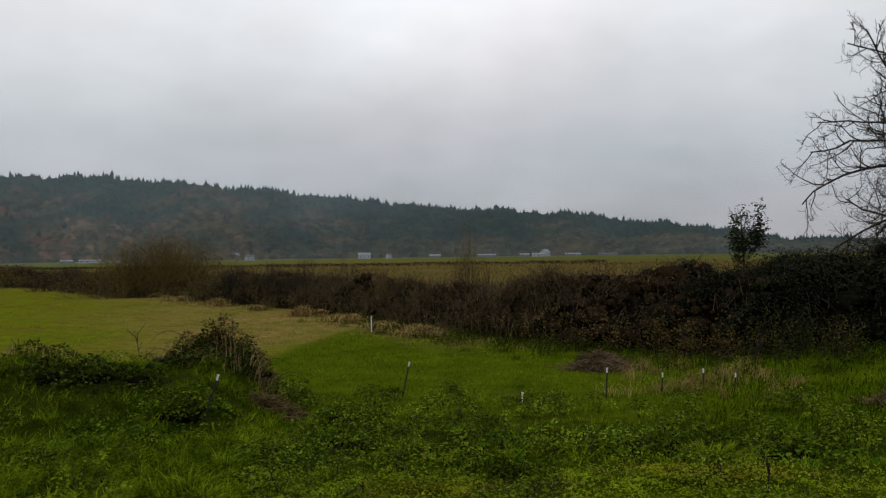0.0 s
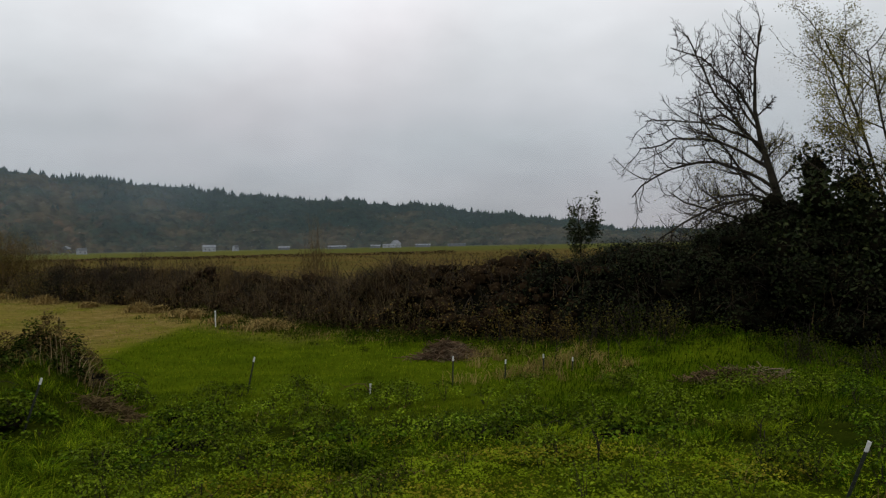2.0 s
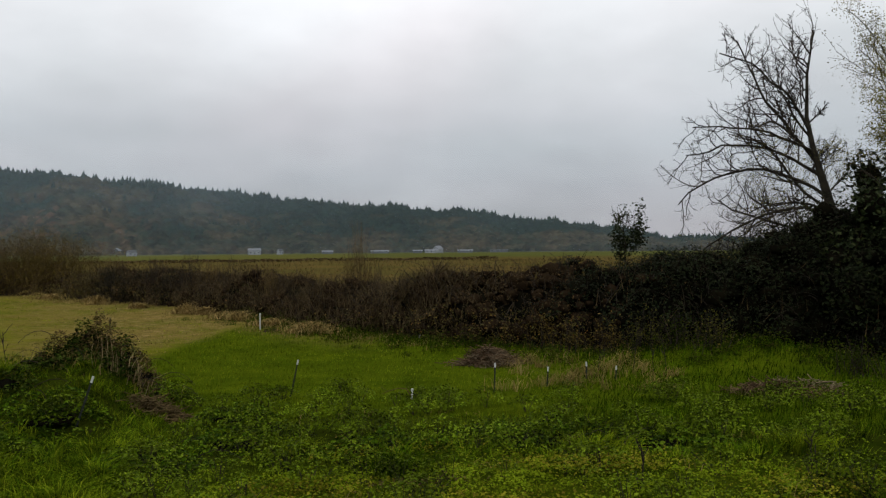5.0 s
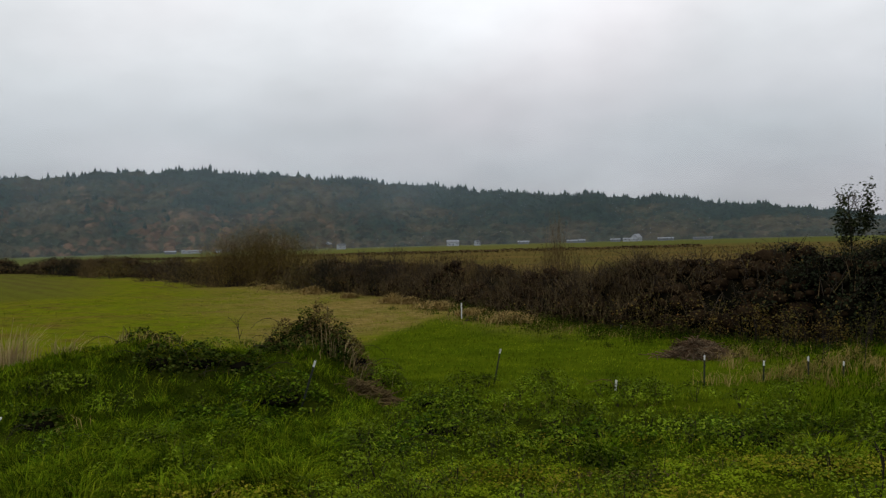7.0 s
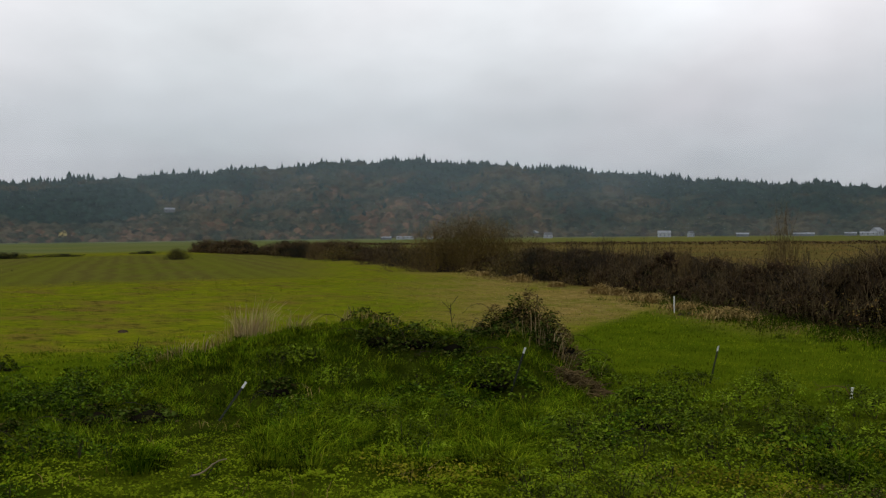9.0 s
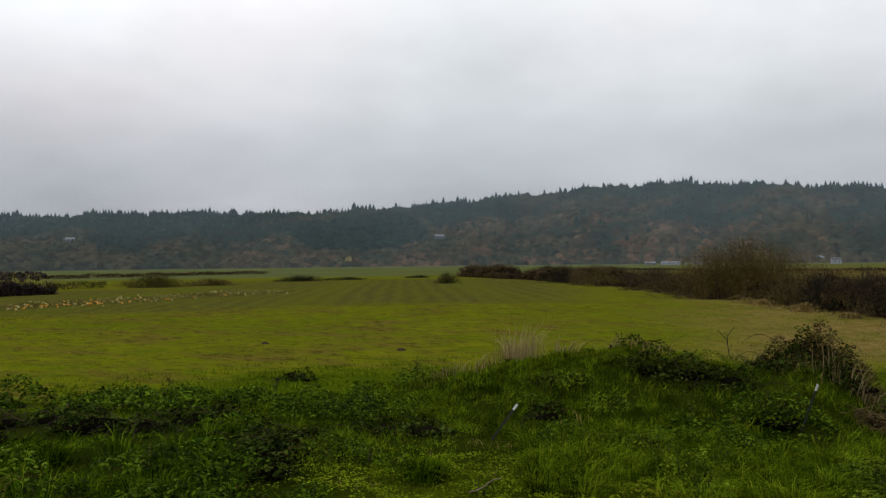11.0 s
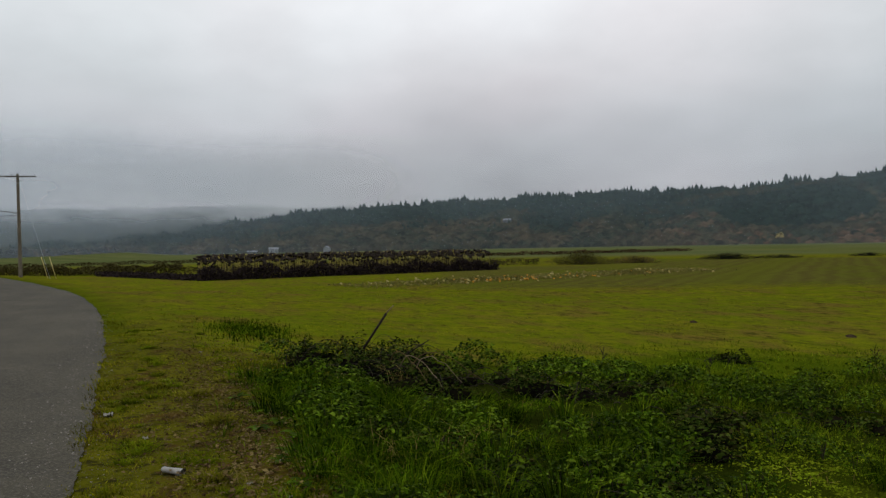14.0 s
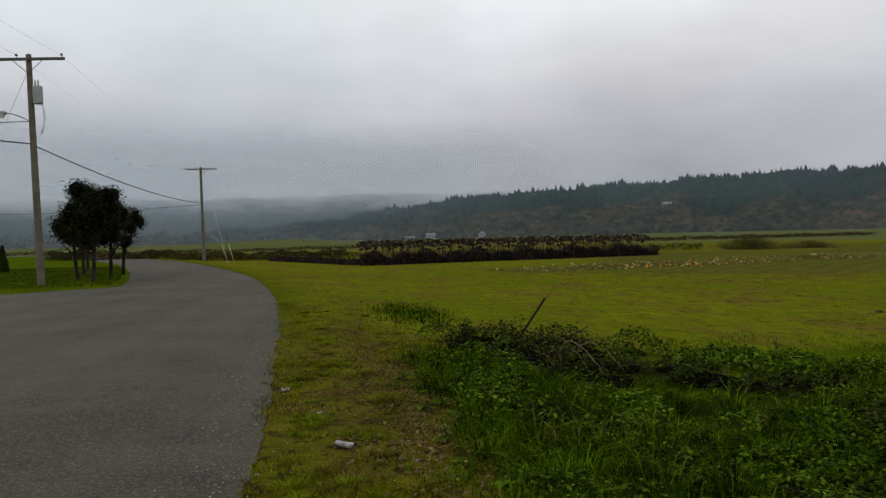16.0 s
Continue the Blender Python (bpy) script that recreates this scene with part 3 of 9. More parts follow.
def on_lobes(rng, centres, half, count, low=-0.35, up=0.6):
    """Places and facings on the outsides of rounded lobes."""
    centres, half = np.asarray(centres, float), np.asarray(half, float)
    w = half[:, 0] * half[:, 2]
    i = rng.choice(len(centres), count, p=w / w.sum())
    d = unit(rng.normal(0, 1, (count * 2, 3)))
    d = d[d[:, 2] > low][:count]
    d = np.concatenate([d, d])[:count]
    p = centres[i] + d * half[i] * rng.uniform(0.82, 1.10, (count, 1))
    return p, unit(d + np.array([0, 0, up]) + rng.normal(0, 0.32, d.shape)), i


def blade_mesh(name, rng, at, height, width, lean=0.45, wind=(0.25, -0.1), plain=False, out=None):
    """Grass blades: tapering, bent strips of two quads; out: the way that each one falls."""
    n = len(at)
    height = np.broadcast_to(np.asarray(height, float), n)
    width = np.broadcast_to(np.asarray(width, float), n)
    th = rng.uniform(0, 2 * np.pi, n) if out is None else np.arctan2(out[:, 1], out[:, 0]) + rng.normal(0, 0.5, n)
    away = np.stack([np.cos(th), np.sin(th), np.zeros(n)], -1)
    side = np.stack([-np.sin(th), np.cos(th), np.zeros(n)], -1)
    turn = rng.uniform(-0.9, 0.9, n)[:, None]
    side = unit(side + away * turn)
    k = np.abs(rng.normal(lean, 0.3, n))[:, None]
    bend = away * k + np.array([*wind, 0.0]) * rng.uniform(0.3, 1.0, (n, 1))
    h, w = height[:, None], width[:, None] / 2
    z = np.array([0, 0, 1.0])
    mid = at + h * (0.55 * z + 0.22 * bend)
    tip = at + h * ((1.0 - 0.25 * k) * z + 0.85 * bend)
    if plain:
        v = np.stack([at - side * w, at + side * w, tip + side * w * 0.2, tip - side * w * 0.2], 1)
        return mesh_np(name, v.reshape(-1, 3), np.arange(4)[None] + (np.arange(n) * 4)[:, None])
    v = np.stack([at - side * w, at + side * w, mid + side * w * 0.8, mid - side * w * 0.8, tip + side * w * 0.12, tip - side * w * 0.12], 1)
    f = np.array([[0, 1, 2, 3], [3, 2, 4, 5]])[None] + (np.arange(n) * 6)[:, None, None]
    return mesh_np(name, v.reshape(-1, 3), f.reshape(-1, 4))


def stuff(name, me, material, label, category):
    me.materials.append(material)
    return tagged(new(name, me), label, category, kind="stuff")


# ---------------------------------------------------------------- the lie of the land
EDGE_X = np.array([-160.0, -130, -99, -75, -56, -40, -27, -17, -11, -5, 6, 40, 120, 400])
EDGE_Y = np.array([-62.0, -42, -25.4, -14.8, -8.9, -4.75, -2.6, -1.62, -1.24, -0.88, -0.85, -0.8, -0.8, -0.8])
ROAD_WIDE = 5.8


def edge_y(x):
    """The road's field-side edge, smoothed."""
    return sum(np.interp(x + o, EDGE_X, EDGE_Y) for o in (-4, -2, 0, 2, 4)) / 5


def edge_slope(x):
    return (edge_y(x + 1.5) - edge_y(x - 1.5)) / 3


def road_z(x):
    return -0.62 * (1 - np.exp(-np.maximum(-np.asarray(x, float), 0) / 52))


def smooth(a, b, v):
    k = np.clip((v - a) / (b - a), 0, 1)
    return k * k * (3 - 2 * k)


def hump(x, y, cx, cy, h, r, r2=None, turn=0.0):
    dx, dy = x - cx, y - cy
    c, s = np.cos(turn), np.sin(turn)
    u, v = dx * c + dy * s, -dx * s + dy * c
    return h * np.exp(-0.5 * ((u / r) ** 2 + (v / (r2 or r)) ** 2))


def wave_noise(x, y, seed=0.0):
    """Cheap rolling unevenness."""
    return (np.sin(x * 1.3 + 2.1 * np.sin(y * 0.7 + seed)) * np.sin(y * 1.1 + 1.7 * np.sin(x * 0.9 - seed)) + 0.5 * np.sin(x * 2.9 + y * 2.3 + seed) * np.sin(y * 3.1 - x * 1.7)) / 1.5


# the ridge line round the valley: heading (degrees to the left of north) and its height over the eye (degrees)
RIDGE_AZ = np.array([-180.0, -110, -60, -30, -24, -20, -9, 1.5, 6, 12, 17, 22, 27, 36, 41, 46.5, 52, 60, 65.5, 74, 79, 84, 88, 92, 96, 101, 130, 180])
RIDGE_EL = np.array([0.5, 0.6, 0.3, 0.15, 0.35, 1.15, 2.5, 3.2, 3.7, 4.4, 4.8, 5.15, 5.25, 4.6, 4.1, 3.68, 3.40, 3.44, 3.20, 2.84, 2.50, 2.02, 1.3, 0.75, 0.35, 0.05, 0.0, 0.5])
FAR_AZ = np.array([-180.0, -70, -30, 60, 78, 88, 96, 104, 110, 125, 150, 180])
FAR_EL = np.array([1.2, 0.8, 0.5, 0.6, 2.3, 2.75, 2.8, 2.85, 2.8, 2.4, 1.8, 1.2])
HILL_FOOT, HILL_TOP = 1000.0, 1420.0


def heading(x, y):
    return np.degrees(np.arctan2(-x, y))


def hills(az, r):
    near = np.interp(az, RIDGE_AZ, RIDGE_EL) + 0.28 + 0.09 * np.sin(az * 1.1) + 0.06 * np.sin(az * 2.7 + 1)
    h = np.tan(np.radians(np.maximum(near, 0))) * HILL_TOP
    k = np.clip((r - HILL_FOOT) / (HILL_TOP - HILL_FOOT), 0, 1)
    shape = k ** 1.15 * (1 - 0.45 * smooth(HILL_TOP + 60, HILL_TOP + 900, r))
    gully = 1 + 0.10 * np.sin(az * 0.9 + 0.004 * r) * np.sin(k * np.pi)
    far = np.tan(np.radians(np.interp(az, FAR_AZ, FAR_EL) + 0.05 * np.sin(az * 1.7))) * 3000
    return h * shape * gully + far * smooth(2300, 3000, r) * (1 - 0.3 * smooth(3100, 4300, r))


def land(x, y):
    """The height of the ground."""
    x, y = np.asarray(x, float), np.asarray(y, float)
    r, az = np.hypot(x, y), heading(x, y)
    slope = edge_slope(x)
    s = (y - edge_y(x)) / np.sqrt(1 + slope ** 2)
    zr = road_z(x)
    floor = -1.2 + 0.17 * smooth(12, 35, az) - 0.0052 * np.maximum(r - 120, 0) * smooth(120, 200, r)
    floor = np.where(r > 1000, -1.03 - 0.0052 * 880 + 0 * r, floor)
    bank = zr - 0.03 - 0.03 * np.clip(s, 0, 1.2) - 0.088 * np.maximum(s - 1.2, 0)
    k = 0.18
    z = np.where(bank - floor > 2, bank, floor + k * np.log1p(np.exp(np.clip((bank - floor) / k, -30, 30))))
    bump = 0.045 * wave_noise(x * 0.8, y * 0.8, 0.4) + 0.03 * wave_noise(x * 2.1, y * 2.1, 2.0)
    z = z + bump * smooth(0.4, 3.0, s) * (1 - smooth(12, 20, r) * 0.7) * (1 - smooth(60, 120, r))
    # a low berm with bramble mounds on it
    berm = 0.78 * np.exp(-0.5 * ((r - 13.8) / 1.25) ** 2) * smooth(11, 17, az) * (1 - smooth(34, 52, az))
    z = z + berm + hump(x, y, -4.25, 14.4, 0.40, 0.95, 0.55) + hump(x, y, -3.7, 14.1, 0.15, 0.6) + hump(x, y, -6.9, 12.95, 0.36, 0.95) + hump(x, y, -13.2, 3.5, 0.12, 1.5) + hump(x, y, 9.7, 17.2, 0.5, 1.7, 0.9, -0.72)
    # the lane: ground under the asphalt, then the far verge and lawn
    lane = (s < 0.0)
    z = np.where(s < 0.6, z - 0.018 * (1 - smooth(0.1, 0.6, s)), z)
    under = zr - 0.048 - 0.06 * smooth(0.0, 0.6, -s) + 0.17 * smooth(ROAD_WIDE - 0.2, ROAD_WIDE + 0.5, -s)
    apron = smooth(-35, -31.0, x + 0.10 * (y + 13)) * (1 - smooth(-15, -12, x)) * (s < -ROAD_WIDE + 0.5)
    z = np.where(lane, under - 0.17 * apron, z)
    z = np.where(lane & (r > 140), zr - 0.05 - 0.0052 * (r - 140), z)
    z = np.where(r > 1000, floor, z)
    return z + hills(az, r)


def ground():
    turn = np.radians(np.concatenate([np.arange(-60, 125, 0.5), np.arange(125, 300, 2.5)]))
    rad = [0.0, 0.0005, 0.6, 1.2, 1.8, 2.4]
    while rad[-1] < 4600:
        rad.append(rad[-1] + max(0.14, rad[-1] * 0.022 if rad[-1] < 160 else rad[-1] * 0.05))
    rad = np.array(rad[1:])
    a, r = np.meshgrid(turn, rad)
    x, y = -np.sin(a) * r, np.cos(a) * r
    x, y = x + 0.21 * np.exp(-r), y - 0.17 * np.exp(-r)
    z = land(x, y)
    na, nr = len(turn), len(rad)
    v = np.stack([x, y, z], -1).reshape(-1, 3)
    i, j = np.meshgrid(np.arange(nr - 1), np.arange(na), indexing="ij")
    k = (j + 1) % na
    f = np.stack([i * na + j, (i + 1) * na + j, (i + 1) * na + k, i * na + k], -1).reshape(-1, 4)[:, ::-1]
    me = mesh_np("ground", v, f, True)
    X, Y = v[:, 0], v[:, 1]
    R, AZ = np.hypot(X, Y), heading(X, Y)
    S = (Y - edge_y(X)) / np.sqrt(1 + edge_slope(X) ** 2)
    wob = 1.2 * wave_noise(X * 0.25, Y * 0.25, 1.0)
    hd = hedge_off(X, Y)
    # mown meadow beyond the berm; lush turf in the low corner
    cut = 13.5 - 0.75 * (R - 20.5).clip(0, 20)
    mown = np.maximum(smooth(15.2, 17.5, R + 0.6 * wob + 1.9 * smooth(58, 68, AZ) - 2.6 * smooth(36, 42, AZ) * (1 - smooth(54, 62, AZ))) * smooth(-0.8, 0.8, AZ - cut + 0.3 * wob), smooth(2, 4, S) * smooth(24, 30, -X))
    mown = mown * smooth(-0.2, 1.5, S)
    hay = 0.95 * smooth(19, 27, R + 1.5 * wob) * smooth(-1.5, 1.7, AZ - cut + 0.7 * wob) * (1 - smooth(16, 28, AZ + 2 * wob)) * (1 - smooth(55, 75, R))
    strip = np.exp(-0.5 * ((hd - 1.2) / 0.9) ** 2) * smooth(-6, 4, AZ) * (1 - smooth(60, 90, R))
    hay = np.maximum(hay, 0.8 * strip)
    soil = smooth(46, 52, R + wob) * (1 - smooth(112, 125, R)) * smooth(27, 36, AZ) * (1 - smooth(57, 64, AZ))
    pump = smooth(44, 48, R) * (1 - smooth(85, 95, R)) * smooth(50, 55, AZ) * (1 - smooth(70, 73, AZ)) * 0.95
    soil = np.maximum(soil, pump)
    verge = (1 - smooth(1.6, 3.0, S + 0.5 * wob)) * smooth(-0.6, -0.2, S) * (1 - smooth(12, 24, R) * 0.8) + (1 - smooth(-0.5, -0.1, S)) * 0.0
    beyond = smooth(3.0, 6.5, -hd) * (AZ < 60) * (AZ > -130)
    marsh = beyond * (1 - smooth(240, 420, R)) * (1 - 0.75 * smooth(14, 30, AZ)) * 0.95
    marsh = np.maximum(marsh, 0.55 * smooth(200, 300, R) * (1 - smooth(8, 26, AZ)) * (R < 1000))
    meadow = np.maximum(smooth(125, 175, R), beyond * smooth(200, 300, R)) * (1 - marsh)
    lawn = (S < -ROAD_WIDE)
    mown = np.where(lawn, 0.0, mown)
    wood = 1 - smooth(HILL_FOOT - 10, HILL_FOOT + 10, R)
    # weight of the shade painted on the ground under tall grass
    tuft_shade = 0.9 * (1 - 0.55 * (1 - smooth(8.0, 10.0, R)) * smooth(-46, -30, AZ) * (1 - smooth(44, 56, AZ))) * (1 - 0.10 * smooth(8.5, 11, R) * (1 - smooth(34, 50, AZ))) * smooth(1.6, 2.6, S) * (1 - smooth(14.2, 16.0, R + 0.5 * wob + 2.2 * smooth(40, 52, AZ))) * (1 - 0.85 * smooth(11.5, 13, R) * (1 - smooth(8, 14, AZ)))
    one = me.color_attributes.new("zone", "FLOAT_COLOR", "POINT")
    one.data.foreach_set("color", np.stack([mown, hay, soil, wood], -1).astype(np.float32).ravel())
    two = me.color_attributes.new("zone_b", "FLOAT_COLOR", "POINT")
    two.data.foreach_set("color", np.stack([verge.clip(0, 1), marsh, meadow, tuft_shade], -1).astype(np.float32).ravel())
    three = me.color_attributes.new("zone_c", "FLOAT_COLOR", "POINT")
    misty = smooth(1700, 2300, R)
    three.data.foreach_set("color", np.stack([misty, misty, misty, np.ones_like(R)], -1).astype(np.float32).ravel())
    me.materials.append(M_GROUND)
    tagged(new("ground", me), "valley floor of turf, mown hay and tilled strips rising to wooded hills", "ground", kind="structure")


# the ditch hedge: field-side foot, from the lane's corner to the far end of the meadow
HEDGE_X = np.array([19.0, 14.5, 12.0, 9.0, 5.6, 2.0, -1.2, -4.8, -8.5, -15.5, -25, -40, -62, -88])
HEDGE_Y = np.array([9.0, 12.8, 16.0, 18.6, 20.8, 24.2, 29.4, 35.0, 40.2, 49.0, 58.5, 72, 88, 104])
_hx = np.concatenate([np.linspace(HEDGE_X[i], HEDGE_X[i + 1], 12, endpoint=False) for i in range(len(HEDGE_X) - 1)])
_hy = np.concatenate([np.linspace(HEDGE_Y[i], HEDGE_Y[i + 1], 12, endpoint=False) for i in range(len(HEDGE_Y) - 1)])
_tx, _ty = np.gradient(_hx), np.gradient(_hy)
_tl = np.hypot(_tx, _ty)
_nx, _ny = -_ty / _tl, _tx / _tl  # towards the field


def hedge_off(x, y):
    """Signed distance from the hedge's foot: positive on the field's side."""
    x, y = np.asarray(x, float), np.asarray(y, float)
    out = np.full(x.shape, 1e9)
    best = np.full(x.shape, 1e9)
    for hx, hy, nx, ny in zip(_hx[::2], _hy[::2], _nx[::2], _ny[::2]):
        d = np.hypot(x - hx, y - hy)
        near = d < best
        best = np.where(near, d, best)
        out = np.where(near, np.where((x - hx) * nx + (y - hy) * ny > 0, d, -d), out)
    return out


if hedge_off(np.array([0.0]), np.array([5.0]))[0] < 0:
    _nx, _ny = -_nx, -_ny

ground()


def road():
    xs = np.concatenate([np.arange(-150, -60, 2.0), np.arange(-60, -22, 0.5), np.arange(-22, 4, 0.09), np.arange(4, 20, 0.5), np.arange(20, 200, 6.0)])
    e, sl = edge_y(xs), edge_slope(xs)
    rng = np.random.default_rng(5)
    nrm = np.stack([sl, -np.ones_like(sl)], -1) / np.sqrt(1 + sl ** 2)[:, None]
    ragged = 0.02 * np.sin(xs * 0.9) + 0.012 * np.sin(xs * 2.3 + 1) + np.convolve(rng.normal(0, 0.03, len(xs)), np.ones(3) / 3, "same")
    across = np.array([0.0, 0.25, 1.4, 2.9, 4.4, 5.4, ROAD_WIDE])
    crown = np.array([-0.035, 0.0, 0.03, 0.045, 0.03, 0.0, -0.035])
    rows = []
    for w, c in zip(across, crown):
        off = w + (ragged if w == 0 else 0) - (ragged if w == ROAD_WIDE else 0)
        p = np.stack([xs, e], -1) + nrm * np.reshape(off, (-1, 1))
        rows.append(np.c_[p, road_z(xs) + c - 0.0052 * np.maximum(np.hypot(xs, e) - 140, 0)])
    v = np.stack(rows, 1)
    n, m = len(xs), len(across)
    i, j = np.meshgrid(np.arange(n - 1), np.arange(m - 1), indexing="ij")
    f = np.stack([i * m + j, i * m + j + 1, (i + 1) * m + j + 1, (i + 1) * m + j], -1).reshape(-1, 4)
    me = mesh_np("road", v.reshape(-1, 3), f[:, ::-1], True)
    me.materials.append(M_ASPHALT)
    tagged(new("road", me), "worn grey asphalt lane curving past the field", "road", kind="structure")
    # the side lane that leaves the bend in front of the lawn
    ys = np.linspace(-5.4, -70, 60)
    far = -30.5 - 3.2 * np.exp(-((ys + 10.2) / 1.6) ** 2 * 0.5) - 10.5 * smooth(-10.8, -6.2, ys) - 0.10 * (ys + 13)
    near = np.full_like(ys, -12.0) + 14 * smooth(-9, -5.4, ys)
    u = np.linspace(0, 1, 9)
    gx = near[:, None] * (1 - u) + far[:, None] * u
    gy = np.broadcast_to(ys[:, None], gx.shape)
    gz = road_z(gx) + 0.012 - 0.03 * smooth(0.8, 1.0, np.abs(2 * u - 1))[None]
    v = np.stack([gx, gy, gz], -1).reshape(-1, 3)
    i, j = np.meshgrid(np.arange(59), np.arange(8), indexing="ij")
    f = np.stack([i * 9 + j, i * 9 + j + 1, (i + 1) * 9 + j + 1, (i + 1) * 9 + j], -1).reshape(-1, 4)
    me = mesh_np("side_lane", v, f, True)
    me.materials.append(M_ASPHALT)
    tagged(new("side_lane", me), "worn grey asphalt apron of a side lane", "road", kind="structure")


road()


# ---------------------------------------------------------------- far woods
def woods():
    rng = np.random.default_rng(11)
    # conifers: two or three stacked ragged skirts
    n = 11500
    az = rng.uniform(-34, 118, n)
    k = np.clip(rng.beta(1.6, 1.1, n) * 1.12, 0, 1.12)
    r = HILL_FOOT + 15 + k * (HILL_TOP - HILL_FOOT) + rng.normal(0, 8, n)
    grove = wave_noise(az * 0.16, r * 0.006, 3.0) + 0.5 * wave_noise(az * 0.5, r * 0.02, 1.0)
    keep = (grove + 1.9 * (k - 0.46) + rng.normal(0, 0.35, n) > 0)
    dark = np.exp(-0.5 * (((az - 47) / 4.0) ** 2 + ((k - 0.55) / 0.25) ** 2)) > 0.45
    keep |= dark
    keep &= ~((k < 0.2) & (rng.uniform(0, 1, n) < 0.8))
    az, r = az[keep], r[keep]
    x, y = -np.sin(np.radians(az)) * r, np.cos(np.radians(az)) * r
    n = len(x)
    stand_h = 0.82 + 0.22 * wave_noise(az * 1.9, r * 0.01, 7.0) + 0.16 * wave_noise(az * 5.3, r * 0.02, 2.0)
    h = rng.uniform(16, 25, n) * rng.choice([0.6, 0.9, 1.0, 1.0, 1.25], n) * stand_h.clip(0.55, 1.25)
    w = h * rng.uniform(0.20, 0.36, n)
    z = land(x, y) - 0.42 * h
    sides = 6
    th = np.arange(sides) * 2 * np.pi / sides
    vs, fs = [], []
    base = 0
    for lo, hi, wide in ((0.08, 0.62, 1.0), (0.38, 0.86, 0.72), (0.66, 1.0, 0.42)):
        jag = rng.uniform(0.65, 1.25, (n, sides))
        dip = rng.uniform(-0.05, 0.05, (n, sides))
        ring = np.stack([x[:, None] + w[:, None] * wide * jag * np.cos(th), y[:, None] + w[:, None] * wide * jag * np.sin(th), z[:, None] + h[:, None] * (lo + dip)], -1)
        tip = np.stack([x + rng.normal(0, 0.2, n), y, z + h * hi], -1)[:, None]
        vs.append(np.concatenate([ring, tip], 1).reshape(-1, 3))
        q = np.arange(sides)
        f = np.stack([q, (q + 1) % sides, np.full(sides, sides)], -1)
        fs.append((f[None] + base + (np.arange(n) * (sides + 1))[:, None, None]).reshape(-1, 3))
        base += n * (sides + 1)
    stuff("conifer_wood", mesh_np("conifer_wood", np.concatenate(vs), np.concatenate(fs)), M_CONIFER, "dark blue-green conifers crowding the far hillside", "woodland")
    # broadleaf crowns: clouds of leafy sprays on the lower slopes
    def crowns(az, r, size, sprays, lift=0.95):
        n = len(az)
        x, y = -np.sin(np.radians(az)) * r, np.cos(np.radians(az)) * r
        c = np.stack([x, y, land(x, y) + size * lift], -1)
        i = np.repeat(np.arange(n), sprays)
        out = unit(rng.normal(0, 1, (len(i), 3)))
        out[:, 2] = np.abs(out[:, 2]) * 0.95 - 0.25
        p = c[i] + out * np.array([0.62, 0.62, 0.85]) * size[i][:, None] * rng.uniform(0.55, 1.08, (len(i), 1))
        nrm = unit(out + rng.normal(0, 0.3, out.shape) + np.array([0, 0, 0.9]))
        a = unit(np.cross(nrm, rng.normal(0, 1, out.shape)))
        b = np.cross(nrm, a)
        w = (size[i] * rng.uniform(0.10, 0.22, len(i)))[:, None]
        v = np.stack([p - a * w - b * w * 0.6, p + a * w * 0.8 - b * w, p + a * w + b * w * 0.7, p - a * w * 0.7 + b * w], 1)
        return v.reshape(-1, 3), np.arange(4)[None] + (np.arange(len(i)) * 4)[:, None]

    # the closed autumn canopy: domed crowns merging into one another, each with its own tint
    cell = 8.5
    az = np.radians(np.arange(-36, 120, 0.15))
    rad = HILL_FOOT - 12 + np.cumsum(np.concatenate([np.full(70, 3.0), np.full(56, 4.6)]))
    A, R = np.meshgrid(az, rad)
    U, V = A * 1200 / cell, R / cell
    cols, rows_ = int(U.max() - U.min()) + 4, int(V.max() - V.min()) + 4
    u0, v0 = math.floor(U.min()) - 1, math.floor(V.min()) - 1
    cu, cv = rng.uniform(0.1, 0.9, (2, cols + 2, rows_ + 2))
    reach, tall = rng.uniform(0.55, 1.05, cu.shape), rng.uniform(3.5, 11.0, cu.shape)
    top, owner = np.zeros(U.shape), np.zeros(U.shape, int)
    iu, iv = np.floor(U).astype(int) - u0, np.floor(V).astype(int) - v0
    for du in (-1, 0, 1):
        for dv in (-1, 0, 1):
            a, b = np.clip(iu + du, 0, cols + 1), np.clip(iv + dv, 0, rows_ + 1)
            d2 = ((U - u0 - a - cu[a, b]) ** 2 + (V - v0 - b - cv[a, b]) ** 2) / reach[a, b] ** 2
            dome = tall[a, b] * np.sqrt(np.clip(1 - d2, 0, 1))
            owner = np.where(dome > top, a * (rows_ + 2) + b, owner)
            top = np.maximum(top, dome)
    X, Y = -np.sin(A) * R, np.cos(A) * R
    k = np.clip((R - HILL_FOOT) / (HILL_TOP - HILL_FOOT), 0, 1)
    Z = land(X, Y) - 1.5 * (k == 0) + top + rng.normal(0, 0.35, top.shape) - 1.0 - 4.0 * smooth(0.93, 1.0, k)
    Z[0] -= 14
    nr, na = U.shape
    i, j = np.meshgrid(np.arange(nr - 1), np.arange(na - 1), indexing="ij")
    f = np.stack([i * na + j, i * na + j + 1, (i + 1) * na + j + 1, (i + 1) * na + j], -1).reshape(-1, 4)
    me = mesh_np("broadleaf_wood", np.stack([X, Y, Z], -1).reshape(-1, 3), f[:, ::-1], True)
    # tint: red channel picks rust, green picks dark conifer stands, blue is the crown's own brightness
    mid = np.degrees(A)
